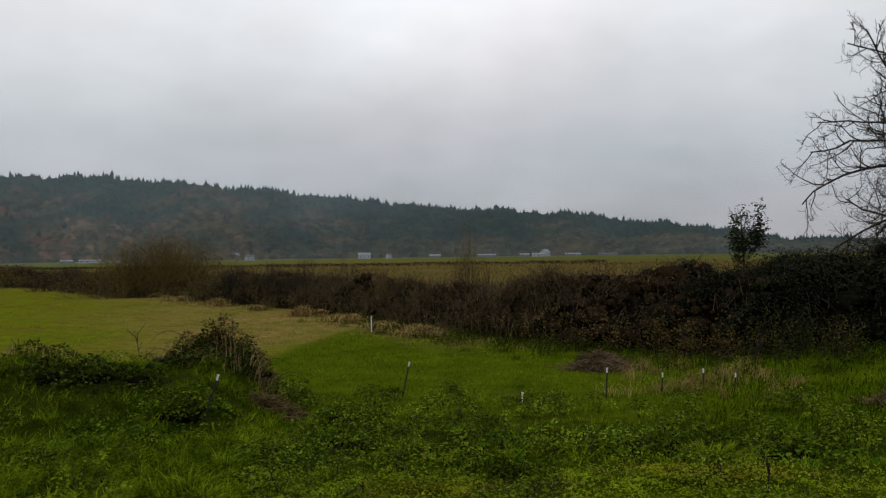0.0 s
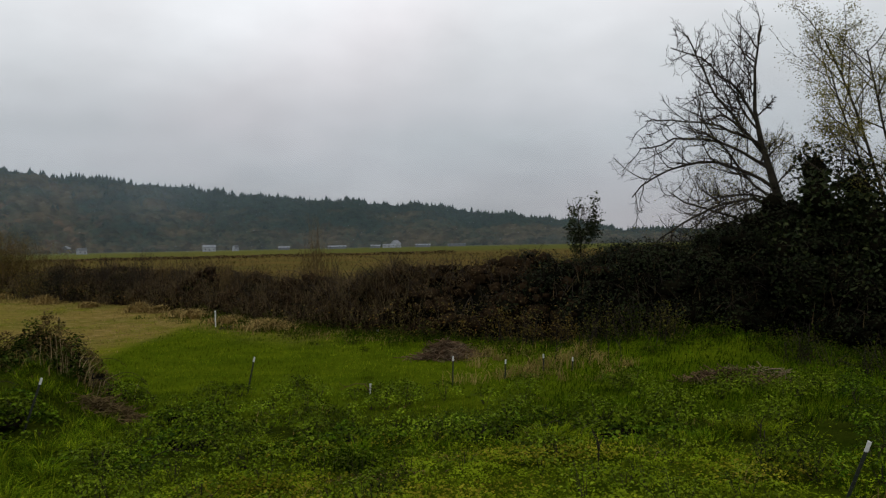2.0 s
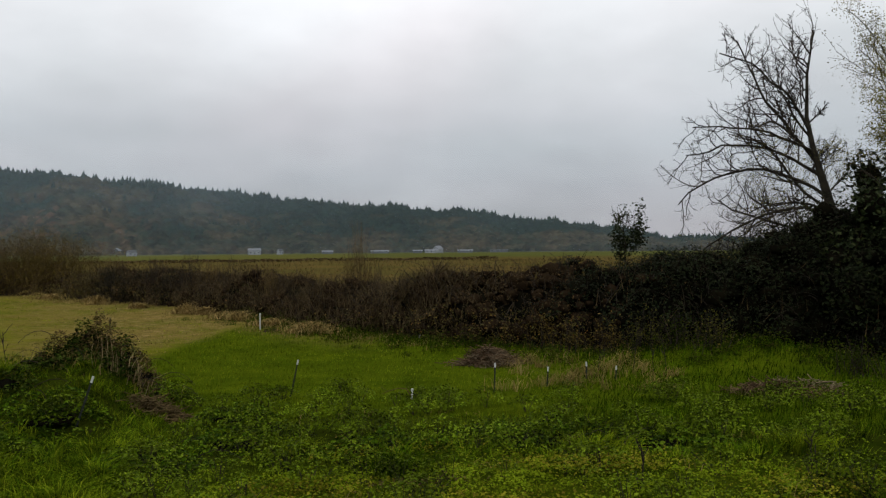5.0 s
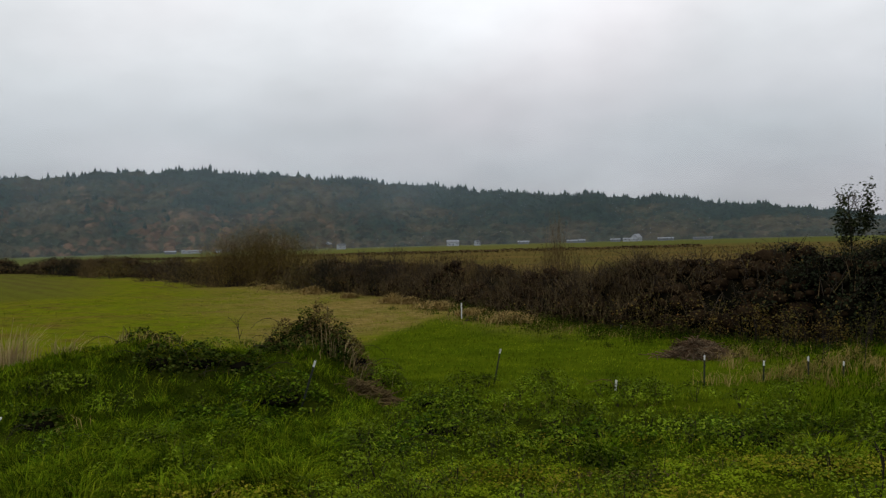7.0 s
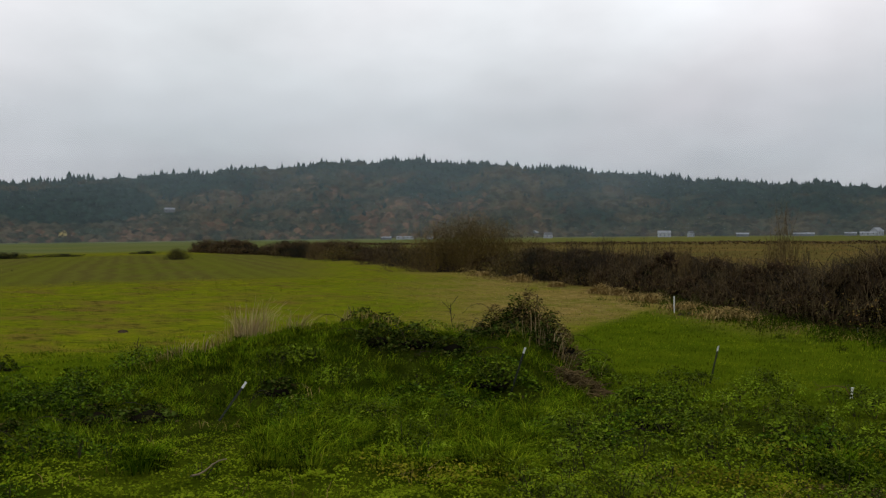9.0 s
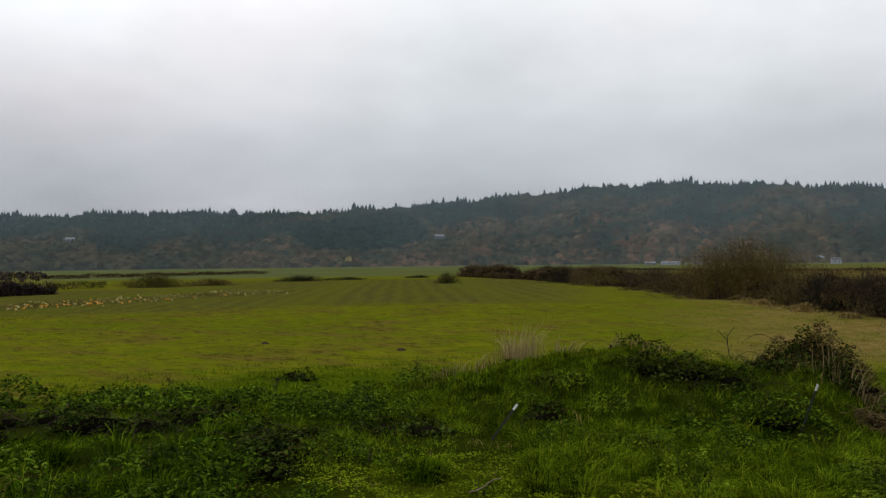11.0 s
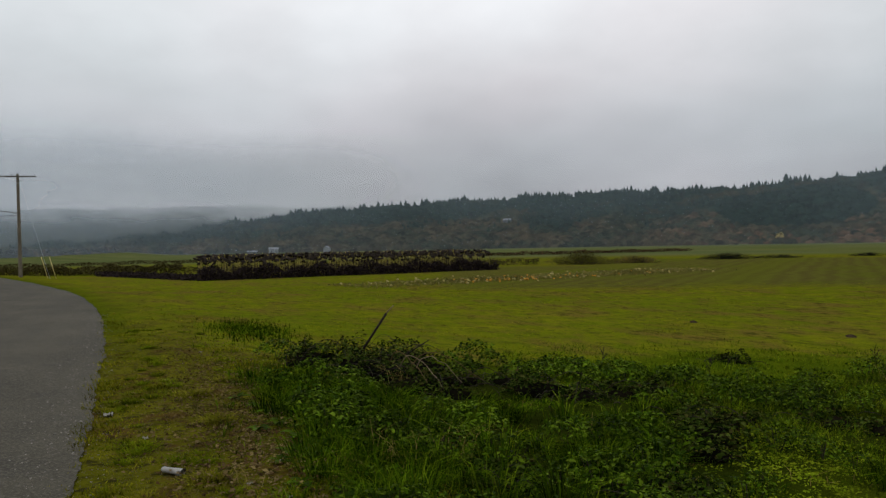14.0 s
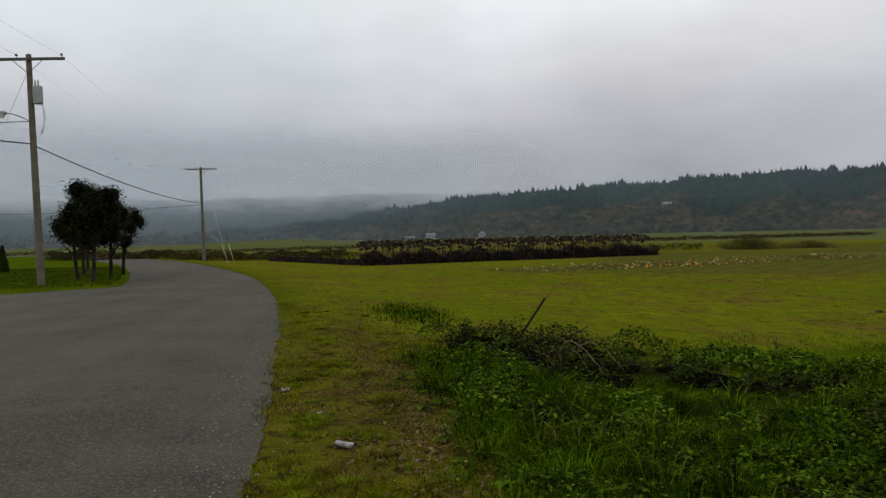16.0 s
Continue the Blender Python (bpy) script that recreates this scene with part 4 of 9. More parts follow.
    stand = wave_noise(mid * 0.16, R * 0.006, 3.0) + 0.5 * wave_noise(mid * 0.5, R * 0.02, 1.0)
    own = rng.uniform(0, 1, cu.size + 1)[owner]
    own2 = rng.uniform(0, 1, cu.size + 1)[owner]
    rust = smooth(0.52, 0.95, own + 0.40 * wave_noise(mid * 0.35, R * 0.012, 5.0) - 0.45 * k) * (0.22 + 0.78 * smooth(8, 24, mid) * (1 - smooth(46, 60, mid)))
    grove = np.exp(-0.5 * (((mid - 47) / 4.0) ** 2 + ((k - 0.55) / 0.25) ** 2)) > 0.45
    conifer = np.maximum(smooth(-0.2, 0.6, stand + 1.9 * (k - 0.52) + 0.5 * (own2 - 0.5)), grove * 1.0)
    tint = me.color_attributes.new("tint", "FLOAT_COLOR", "POINT")
    tint.data.foreach_set("color", np.stack([rust, conifer, own2, np.ones_like(rust)], -1).astype(np.float32).ravel())
    stuff("broadleaf_wood", me, M_CANOPY, "grey-brown and rusty autumn trees on the lower hillside", "woodland")
    # one bright yellow tree
    v, f = crowns(np.array([47.8, 47.7]), np.array([1022.0, 1020.0]), np.array([7.5, 5.5]), 60)
    tree = thing("maple_tree", "bright yellow autumn tree at the foot of the wooded hill", "tree")
    part("crown", mesh_np("crown", v, f), M_YELLOWTREE, tree)
    tx, ty = -math.sin(radians(47.8)) * 1022, math.cos(radians(47.8)) * 1022
    tz = float(land(tx, ty))
    part("trunk", mesh_np("trunk", *tube([(tx, ty, tz - 0.5), (tx, ty, tz + 7)], [0.5, 0.3], 6)), M_BARK, tree)
    # woods behind the hedge's near end, and the hazy edge beyond the bend
    n = 420
    az = np.concatenate([rng.uniform(-62, -33, 220), rng.uniform(94, 122, 200)])
    v, f = crowns(az, np.concatenate([rng.uniform(560, 720, 220), rng.uniform(940, 1010, 200)]), np.concatenate([rng.uniform(3.2, 6.0, 220), rng.uniform(4.0, 8.0, 200)]), 24)
    stuff("field_edge_trees", mesh_np("field_edge_trees", v, f), M_BROADLEAF, "dim grey-brown trees along a far field edge", "woodland")


woods()


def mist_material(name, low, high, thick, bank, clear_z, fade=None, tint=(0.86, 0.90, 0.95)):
    """A see-through sheet standing in for haze: most light passes, the rest is scattered both ways; it thickens from
    low to high and ends at clear_z.
    """
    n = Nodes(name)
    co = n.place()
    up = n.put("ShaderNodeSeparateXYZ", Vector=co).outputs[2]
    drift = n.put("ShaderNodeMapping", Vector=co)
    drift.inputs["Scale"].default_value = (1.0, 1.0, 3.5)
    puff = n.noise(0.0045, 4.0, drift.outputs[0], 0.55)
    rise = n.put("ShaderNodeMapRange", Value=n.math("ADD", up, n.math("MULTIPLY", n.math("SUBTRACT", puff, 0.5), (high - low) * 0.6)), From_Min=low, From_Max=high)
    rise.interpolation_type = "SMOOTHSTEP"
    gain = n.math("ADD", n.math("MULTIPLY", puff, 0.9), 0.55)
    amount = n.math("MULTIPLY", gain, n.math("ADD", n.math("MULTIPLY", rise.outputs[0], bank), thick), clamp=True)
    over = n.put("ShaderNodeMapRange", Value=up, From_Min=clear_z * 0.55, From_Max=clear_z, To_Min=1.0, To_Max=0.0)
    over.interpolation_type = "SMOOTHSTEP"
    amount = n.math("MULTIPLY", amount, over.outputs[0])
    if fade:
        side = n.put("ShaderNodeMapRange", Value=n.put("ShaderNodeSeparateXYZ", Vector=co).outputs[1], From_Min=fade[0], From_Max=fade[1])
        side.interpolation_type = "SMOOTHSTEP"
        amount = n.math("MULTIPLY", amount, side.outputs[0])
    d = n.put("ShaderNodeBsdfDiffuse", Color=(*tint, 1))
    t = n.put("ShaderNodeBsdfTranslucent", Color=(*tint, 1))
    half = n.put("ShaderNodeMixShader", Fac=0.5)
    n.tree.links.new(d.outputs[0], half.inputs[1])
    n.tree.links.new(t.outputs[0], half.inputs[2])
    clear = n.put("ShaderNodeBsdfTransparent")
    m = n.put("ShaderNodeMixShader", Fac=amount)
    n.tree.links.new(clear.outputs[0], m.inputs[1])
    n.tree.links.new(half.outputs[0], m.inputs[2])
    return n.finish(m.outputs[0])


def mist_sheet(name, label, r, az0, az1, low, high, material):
    """An upright sheet bowed across the valley, standing in for haze and low cloud."""
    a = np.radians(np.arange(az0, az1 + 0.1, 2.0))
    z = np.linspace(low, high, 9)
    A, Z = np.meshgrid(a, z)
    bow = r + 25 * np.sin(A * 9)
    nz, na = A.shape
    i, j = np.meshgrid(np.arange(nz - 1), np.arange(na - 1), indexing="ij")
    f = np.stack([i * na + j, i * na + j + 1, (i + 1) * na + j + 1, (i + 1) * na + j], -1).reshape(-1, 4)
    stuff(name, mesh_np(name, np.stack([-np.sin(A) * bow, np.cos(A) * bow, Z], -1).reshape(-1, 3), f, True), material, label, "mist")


# two added sheets, tinted bluish, stand in for the haze over the hills
mist_sheet("valley_haze_sheet", "thin grey sheet standing in for haze before the wooded hill", 900, -70, 130, -7, 230, mist_material("haze_veil", 10.0, 90.0, 0.085, 0.090, 190.0, None, (0.58, 0.72, 0.84)))
mist_sheet("valley_haze_sheet", "grey sheet standing in for haze at the open end of the valley", 870, 68, 140, -7, 200, mist_material("open_end_haze_veil", 0.0, 50.0, 0.14, 0.24, 150.0, (260.0, -160.0), (0.50, 0.60, 0.72)))
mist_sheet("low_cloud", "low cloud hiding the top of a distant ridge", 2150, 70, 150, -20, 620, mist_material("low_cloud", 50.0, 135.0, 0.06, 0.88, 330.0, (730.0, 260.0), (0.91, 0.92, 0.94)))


# ---------------------------------------------------------------- branching plants
def grow(rng, start, way, length, radius, level, rules, limbs, tips):
    """One branch and, by rules[level], its side shoots. Adds (points, radii) to limbs and twig ends to tips."""
    steps, wander, lift, shoots, ratio, spread, first = rules[level]
    p, d = np.array(start, float), np.array(way, float)
    pts, dirs = [p.copy()], [d.copy()]
    for _ in range(steps):
        d = d + rng.normal(0, wander, 3) + np.array([0, 0, lift])
        d /= np.linalg.norm(d)
        p = p + d * length / steps
        pts.append(p.copy())
        dirs.append(d.copy())
    end = radius * (0.35 if level + 1 < len(rules) else 0.5)
    limbs.append((level, np.array(pts), np.linspace(radius, end, len(pts))))
    if level + 1 >= len(rules):
        tips.extend(pts[1:])
        return
    for i in range(shoots):
        u = first + (1 - first) * (i + rng.uniform(0.1, 0.9)) / shoots
        at = min(int(u * steps), steps - 1)
        q = pts[at] + (pts[at + 1] - pts[at]) * (u * steps - at)
        side = np.cross(dirs[at], rng.normal(0, 1, 3))
        side /= np.linalg.norm(side) + 1e-9
        a = radians(spread) * rng.uniform(0.6, 1.3)
        way2 = dirs[at] * math.cos(a) + side * math.sin(a)
        grow(rng, q, way2, length * ratio * rng.uniform(0.6, 1.25) * (1.15 - 0.5 * u), max(radius * 0.5 * (1.1 - 0.5 * u), 0.004), level + 1, rules, limbs, tips)


def limb_mesh(name, limbs, wanted, sides=5, floor=0.0):
    b = Batch()
    for level, pts, radii in limbs:
        if level in wanted:
            b.add(*tube(pts, np.maximum(radii, floor), sides, cap=False))
    return b.mesh(name, True)


def polar(az, r, z=None):
    x, y = -math.sin(radians(az)) * r, math.cos(radians(az)) * r
    return np.array([x, y, float(land(x, y)) if z is None else z])


def bare_tree():
    """The half-dead tree on the hedge: a leaning trunk with long, arching, nearly leafless limbs on one side."""
    rng = np.random.default_rng(21)
    foot = polar(-36.0, 24.0)
    left = np.array([-math.cos(radians(-36.0)), -math.sin(radians(-36.0)), 0])
    away = np.array([-math.sin(radians(-36.0)), math.cos(radians(-36.0)), 0])
    limbs, tips = [], []
    h = np.array([0.0, 2.0, 3.4, 4.6, 5.7, 6.6, 7.8, 9.0])
    lean = np.array([0.0, 0.25, 0.45, 0.75, 1.05, 1.2, 1.18, 1.0])
    trunk = foot + left * lean[:, None] + np.array([0, 0, 1.0]) * h[:, None] - np.array([0, 0, 0.2])
    limbs.append((0, trunk, np.array([0.19, 0.165, 0.14, 0.11, 0.078, 0.055, 0.036, 0.018])))
    rules = [(7, 0.12, 0.02, 9, 0.40, 52, 0.16), (5, 0.22, 0.09, 5, 0.50, 50, 0.15), (4, 0.28, 0.12, 3, 0.55, 50, 0.1), (3, 0.30, 0.14, 0, 0, 0, 0)]
    # height on the trunk, reach, angle over the horizon, turn towards the back
    for up, reach, angle, back, droop in ((3.5, 5.2, 14, 0.15, -0.05), (3.7, 4.8, 26, -0.25, -0.09), (4.3, 5.2, 38, 0.15, -0.12), (4.9, 4.8, 34, -0.1, -0.07),
                                          (5.3, 4.6, 42, 0.2, -0.10), (5.6, 4.0, 46, -0.3, -0.05), (6.0, 3.2, 56, 0.15, -0.02), (6.3, 2.6, 64, -0.2, 0.0),
                                          (6.9, 1.9, 72, 0.3, 0.0), (3.9, 3.6, 15, 0.9, -0.03), (3.3, 4.6, 8, -0.1, -0.02), (3.0, 3.8, 4, 0.3, 0.0), (4.0, 4.4, 18, 0.05, -0.06), (5.0, 3.0, 40, 0.9, -0.02), (5.5, 4.8, 58, 0.1, -0.03), (6.2, 4.0, 66, -0.1, -0.02)):
        at = np.array([np.interp(up, h, trunk[:, i]) for i in range(3)])
        d = left * math.cos(radians(angle)) + away * back + np.array([0, 0, math.sin(radians(angle))])
        d /= np.linalg.norm(d)
        own = [(10, 0.17, droop - 0.01, 12, 0.34, 56, 0.14)] + rules[1:]
        grow(rng, at, d, reach * 0.90, 0.050 * reach / 4.5, 0, own, limbs, tips)
    for up, reach in ((4.4, 0.9), (5.2, 0.8), (6.4, 0.7)):
        at = np.array([np.interp(up, h, trunk[:, i]) for i in range(3)])
        d = -left * 0.7 + np.array([0, 0, 0.7])
        grow(rng, at, d / np.linalg.norm(d), reach, 0.03, 0, rules, limbs, tips)
    for i in range(8):
        at = trunk[6] + (trunk[7] - trunk[6]) * rng.uniform(-1.1, 0.8)
        d = np.array([0, 0, 1.0]) + left * rng.uniform(-0.30, 0.75) + away * rng.uniform(-0.3, 0.3)
        grow(rng, at, d / np.linalg.norm(d), rng.uniform(1.0, 1.8), 0.024, 1, rules, limbs, tips)
    tree = thing("bare_tree", "nearly leafless tree with long arching grey limbs behind the brambles", "tree", foot)
    for name, level, sides, floor in (("trunk", [0], 6, 0), ("branchwork", [1], 4, 0.009), ("twig_mass", [2, 3], 3, 0.0050)):
        me = limb_mesh(name, limbs, level, sides, floor)
        ob = part(name, me, M_BARK if name == "trunk" else M_TWIG, tree)
        ob.location = -Vector(foot)
    tips = np.array(tips)
    low = tips[(tips[:, 2] < foot[2] + 6.2)]
    inner = np.exp(-0.5 * (np.hypot(*(low - foot - left * 1.6)[:, :2].T) / 1.3) ** 2) + 0.12
    pick = low[rng.choice(len(low), 3400, p=inner / inner.sum())] + rng.normal(0, 0.10, (3400, 3))
    ob = part("foliage", leaf_mesh("foliage", rng, pick, rng.uniform(0.030, 0.060, len(pick))), M_OLIVE, tree, "few withered olive leaves")
    ob.location = -Vector(foot)


def slender_tree(az, r, stems, seed, leafy, material, label, name="alder_tree", leaf=(0.035, 0.065), loose=0.15, low=0.05, droop=0.4):
    """Several thin stems from one foot, with upswept twigs and a loose cloud of small leaves."""
    rng = np.random.default_rng(seed)
    foot = polar(az, r)
    left = np.array([-math.cos(radians(az)), -math.sin(radians(az)), 0])
    away = np.array([-math.sin(radians(az)), math.cos(radians(az)), 0])
    limbs, tips = [], []
    rules = [(8, 0.05, 0.02, 22, 0.27, 42, 0.25), (5, 0.12, 0.05, 6, 0.5, 42, 0.15), (4, 0.18, 0.04, 0, 0, 0, 0)]
    for lean, height, thick in stems:
        d = left * lean + away * rng.uniform(-0.08, 0.08) + np.array([0, 0, 1.0])
        grow(rng, foot + left * rng.uniform(-0.15, 0.15), d / np.linalg.norm(d), height, thick, 0, rules, limbs, tips)
    tree = thing(name, label, "tree", foot)
    for pname, level, sides, floor in (("trunk", [0], 6, 0), ("branchwork", [1], 4, 0.006), ("twig_mass", [2], 3, 0.004)):
        ob = part(pname, limb_mesh(pname, limbs, level, sides, floor), M_BARK if pname == "trunk" else M_TWIG, tree)
        ob.location = -Vector(foot)
    tips = np.array(tips)
    n = leafy
    bias = np.clip((tips[:, 2] - foot[2]) / (tips[:, 2].max() - foot[2]), low, 1) ** 1.1 * rng.choice([0.15, 1.0, 2.2], len(tips) // 24 + 1)[np.arange(len(tips)) // 24] * (0.6 + 0.8 * ((tips - foot) @ left > -0.2))
    pick = tips[rng.choice(len(tips), n, p=bias / bias.sum())] + rng.normal(0, loose, (n, 3))
    ob = part("foliage", leaf_mesh("foliage", rng, pick, rng.uniform(*leaf, n), 0.5, droop, 0.3, plain=True), material, tree)
    ob.location = -Vector(foot)


def heart_mesh(name, rng, centres, half):
    """Rough clumps filling insides: brown twigs, straw, and near-black ones with inner shade painted in."""
    bm = bmesh.new()
    bmesh.ops.create_icosphere(bm, subdivisions=1, radius=1.0)
    bm.verts.ensure_lookup_table()
    ico = np.array([v.co for v in bm.verts])
    tri = np.array([[v.index for v in f.verts] for f in bm.faces])
    bm.free()
    n = len(centres)
    v = np.asarray(centres)[:, None] + ico[None] * rng.uniform(0.6, 1.15, (n, len(ico), 1)) * np.asarray(half)
    f = tri[None] + (np.arange(n) * len(ico))[:, None, None]
    return mesh_np(name, v.reshape(-1, 3), f.reshape(-1, 3))


def crown_tree(name, label, at, height, crown, n, size, material, seed, trunk_r=0.08, clear=0.3, squash=(1, 1, 1), lumps=7, category="tree", dense=False, taper=0.0, droop=0.3):
    """A leafy tree: tapering trunk, limbs, and a crown of clumped leaves with an uneven outline."""
    rng = np.random.default_rng(seed)
    at = np.asarray(at, float)
    limbs, tips = [], []
    rules = [(6, 0.05, 0.02, 14, min(0.42, 0.55 * crown / height), 55, clear), (5, 0.15, 0.05, 6, 0.5, 50, 0.2), (3, 0.2, 0.05, 0, 0, 0, 0)]
    grow(rng, at - np.array([0, 0, 0.15]), np.array([rng.normal(0, 0.03), rng.normal(0, 0.03), 1.0]), height * 0.88, trunk_r, 0, rules, limbs, tips)
    tree = thing(name, label, category, at)
    for pname, level, sides, floor in (("trunk", [0], 6, 0), ("branchwork", [1, 2], 3, 0.008)):
        ob = part(pname, limb_mesh(pname, limbs, level, sides, floor), M_BARK if pname == "trunk" else M_TWIG, tree)
        ob.location = -Vector(at)
    mid = at + np.array([0, 0, height * (1 + clear) / 2])
    half = np.array([crown / 2, crown / 2, height * (1 - clear) / 2]) * np.array(squash)
    c = rng.normal(0, 1, (lumps * 3, 3))
    c = mid + unit(c) * rng.uniform(0.35, 0.85, (len(c), 1)) * half
    thin = 1 - taper * np.clip((c[:, 2:] - mid[2]) / half[2], -0.6, 1)
    c[:, :2] = mid[:2] + (c[:, :2] - mid[:2]) * thin
    pts = c[rng.integers(0, len(c), n)] + rng.normal(0, 0.155, (n, 3)).clip(-0.3, 0.3) * half
    ob = part("foliage", leaf_mesh("foliage", rng, pts, size * rng.uniform(0.7, 1.3, n), 0.6, droop, 0.4), material, tree)
    ob.location = -Vector(at)
    # near-black clumps paint the shade inside a dense crown
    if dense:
        ob = part("crown_heart", heart_mesh("crown_heart", rng, c, half * (0.16 if dense is True else dense)), M_INNER_SHADE, tree, "near-black core painting the inner shade of the crown")
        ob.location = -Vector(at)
    return tree


bare_tree()
slender_tree(-43.0, 22.5, ((0.29, 8.5, 0.06), (0.14, 7.7, 0.055), (-0.06, 6.2, 0.05), (0.20, 7.2, 0.04), (-0.14, 5.2, 0.04)), 33, 30000, M_OLIVE, "slender multi-stemmed alder with thin yellowing leaves at the hedge", leaf=(0.036, 0.064), loose=0.12)
slender_tree(-48.3, 18.0, ((0.10, 4.3, 0.08), (0.22, 3.7, 0.05), (-0.1, 4.8, 0.07), (0.0, 4.0, 0.05)), 35, 16000, M_OCHRE, "spreading tree with rusty yellow leaves beside the hedge", "autumn_tree")
slender_tree(-33.6, 25.6, ((0.12, 5.6, 0.035), (0.25, 5.0, 0.03), (-0.05, 5.4, 0.03), (0.36, 4.2, 0.025)), 37, 5000, M_OLIVE, "thin yellowing willow behind the bare tree", "willow_tree")
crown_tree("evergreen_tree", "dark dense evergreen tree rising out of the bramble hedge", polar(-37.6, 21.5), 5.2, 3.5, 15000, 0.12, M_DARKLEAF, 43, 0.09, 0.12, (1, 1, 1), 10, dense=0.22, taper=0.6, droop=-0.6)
crown_tree("hedge_sapling", "young broad-leaved sapling standing up out of the hedge", polar(-21.2, 24.5), 4.5, 1.3, 1500, 0.085, M_HEDGEGREEN, 43, 0.04, 0.50, (1, 1, 1), 6)


def overhanging_tree():
    """A tree beside the lane whose bare outer twigs hang over the hedge's end."""
    rng = np.random.default_rng(51)
    foot = polar(-60.0, 13.0)
    left = np.array([-math.cos(radians(-55)), -math.sin(radians(-55)), 0])
    limbs, tips = [], []
    rules = [(9, 0.13, -0.03, 8, 0.38, 50, 0.3), (6, 0.26, 0.0, 7, 0.38, 50, 0.15), (4, 0.34, 0.04, 4, 0.5, 50, 0.1), (3, 0.35, 0.12, 0, 0, 0, 0)]
    limbs.append((0, np.array([foot - (0, 0, 0.2), foot + (0.1, 0, 2.5), foot + left * 0.2 + (0, 0, 4.8), foot + left * 0.3 + (0, 0, 8.0)]), np.array([0.24, 0.2, 0.15, 0.06])))
    for up, reach, angle in ((4.9, 3.0, 14), (6.1, 4.6, 6), (5.6, 3.0, 8), (6.8, 2.6, 40), (5.8, 2.6, 60)):
        d = left * math.cos(radians(angle)) + np.array([rng.normal(0, 0.1), rng.normal(0, 0.1), math.sin(radians(angle))])
        grow(rng, foot + left * 0.22 + np.array([0, 0, up]), d / np.linalg.norm(d), reach, 0.03, 0, rules, limbs, tips)
        grow(rng, foot + left * 0.22 + np.array([0, 0, up + 0.5]), np.array([-d[0], -d[1], d[2]]) / np.linalg.norm(d), reach, 0.05, 0, rules, limbs, tips)
    tree = thing("overhanging_tree", "bare tree by the lane with twigs hanging over", "tree", foot)
    for pname, level, sides, floor in (("trunk", [0], 6, 0), ("branchwork", [1], 4, 0.007), ("twig_mass", [2, 3], 3, 0.0035)):
        ob = part(pname, limb_mesh(pname, limbs, level, sides, floor), M_BARK if pname == "trunk" else M_TWIG, tree)
        ob.location = -Vector(foot)
    tips = np.array(tips)
    pick = tips[rng.choice(len(tips), 160)]
    ob = part("foliage", leaf_mesh("foliage", rng, pick, rng.uniform(0.04, 0.07, len(pick)), 0.6, 0.6), M_DARKLEAF, tree, "few last hanging leaves")
    ob.location = -Vector(foot)


overhanging_tree()


# ---------------------------------------------------------------- the ditch hedge
HEDGE_AZ = np.array([-62.0, -50, -44, -40, -36, -33, -27, -21, -15, -10, -5, 0, 4, 8, 14, 20, 28, 36, 42])
HEDGE_H = np.array([2.2, 2.2, 2.3, 2.8, 3.3, 3.05, 2.42, 2.25, 2.28, 2.35, 1.95, 1.55, 1.45, 1.5, 1.6, 1.5, 1.5, 1.7, 1.4])


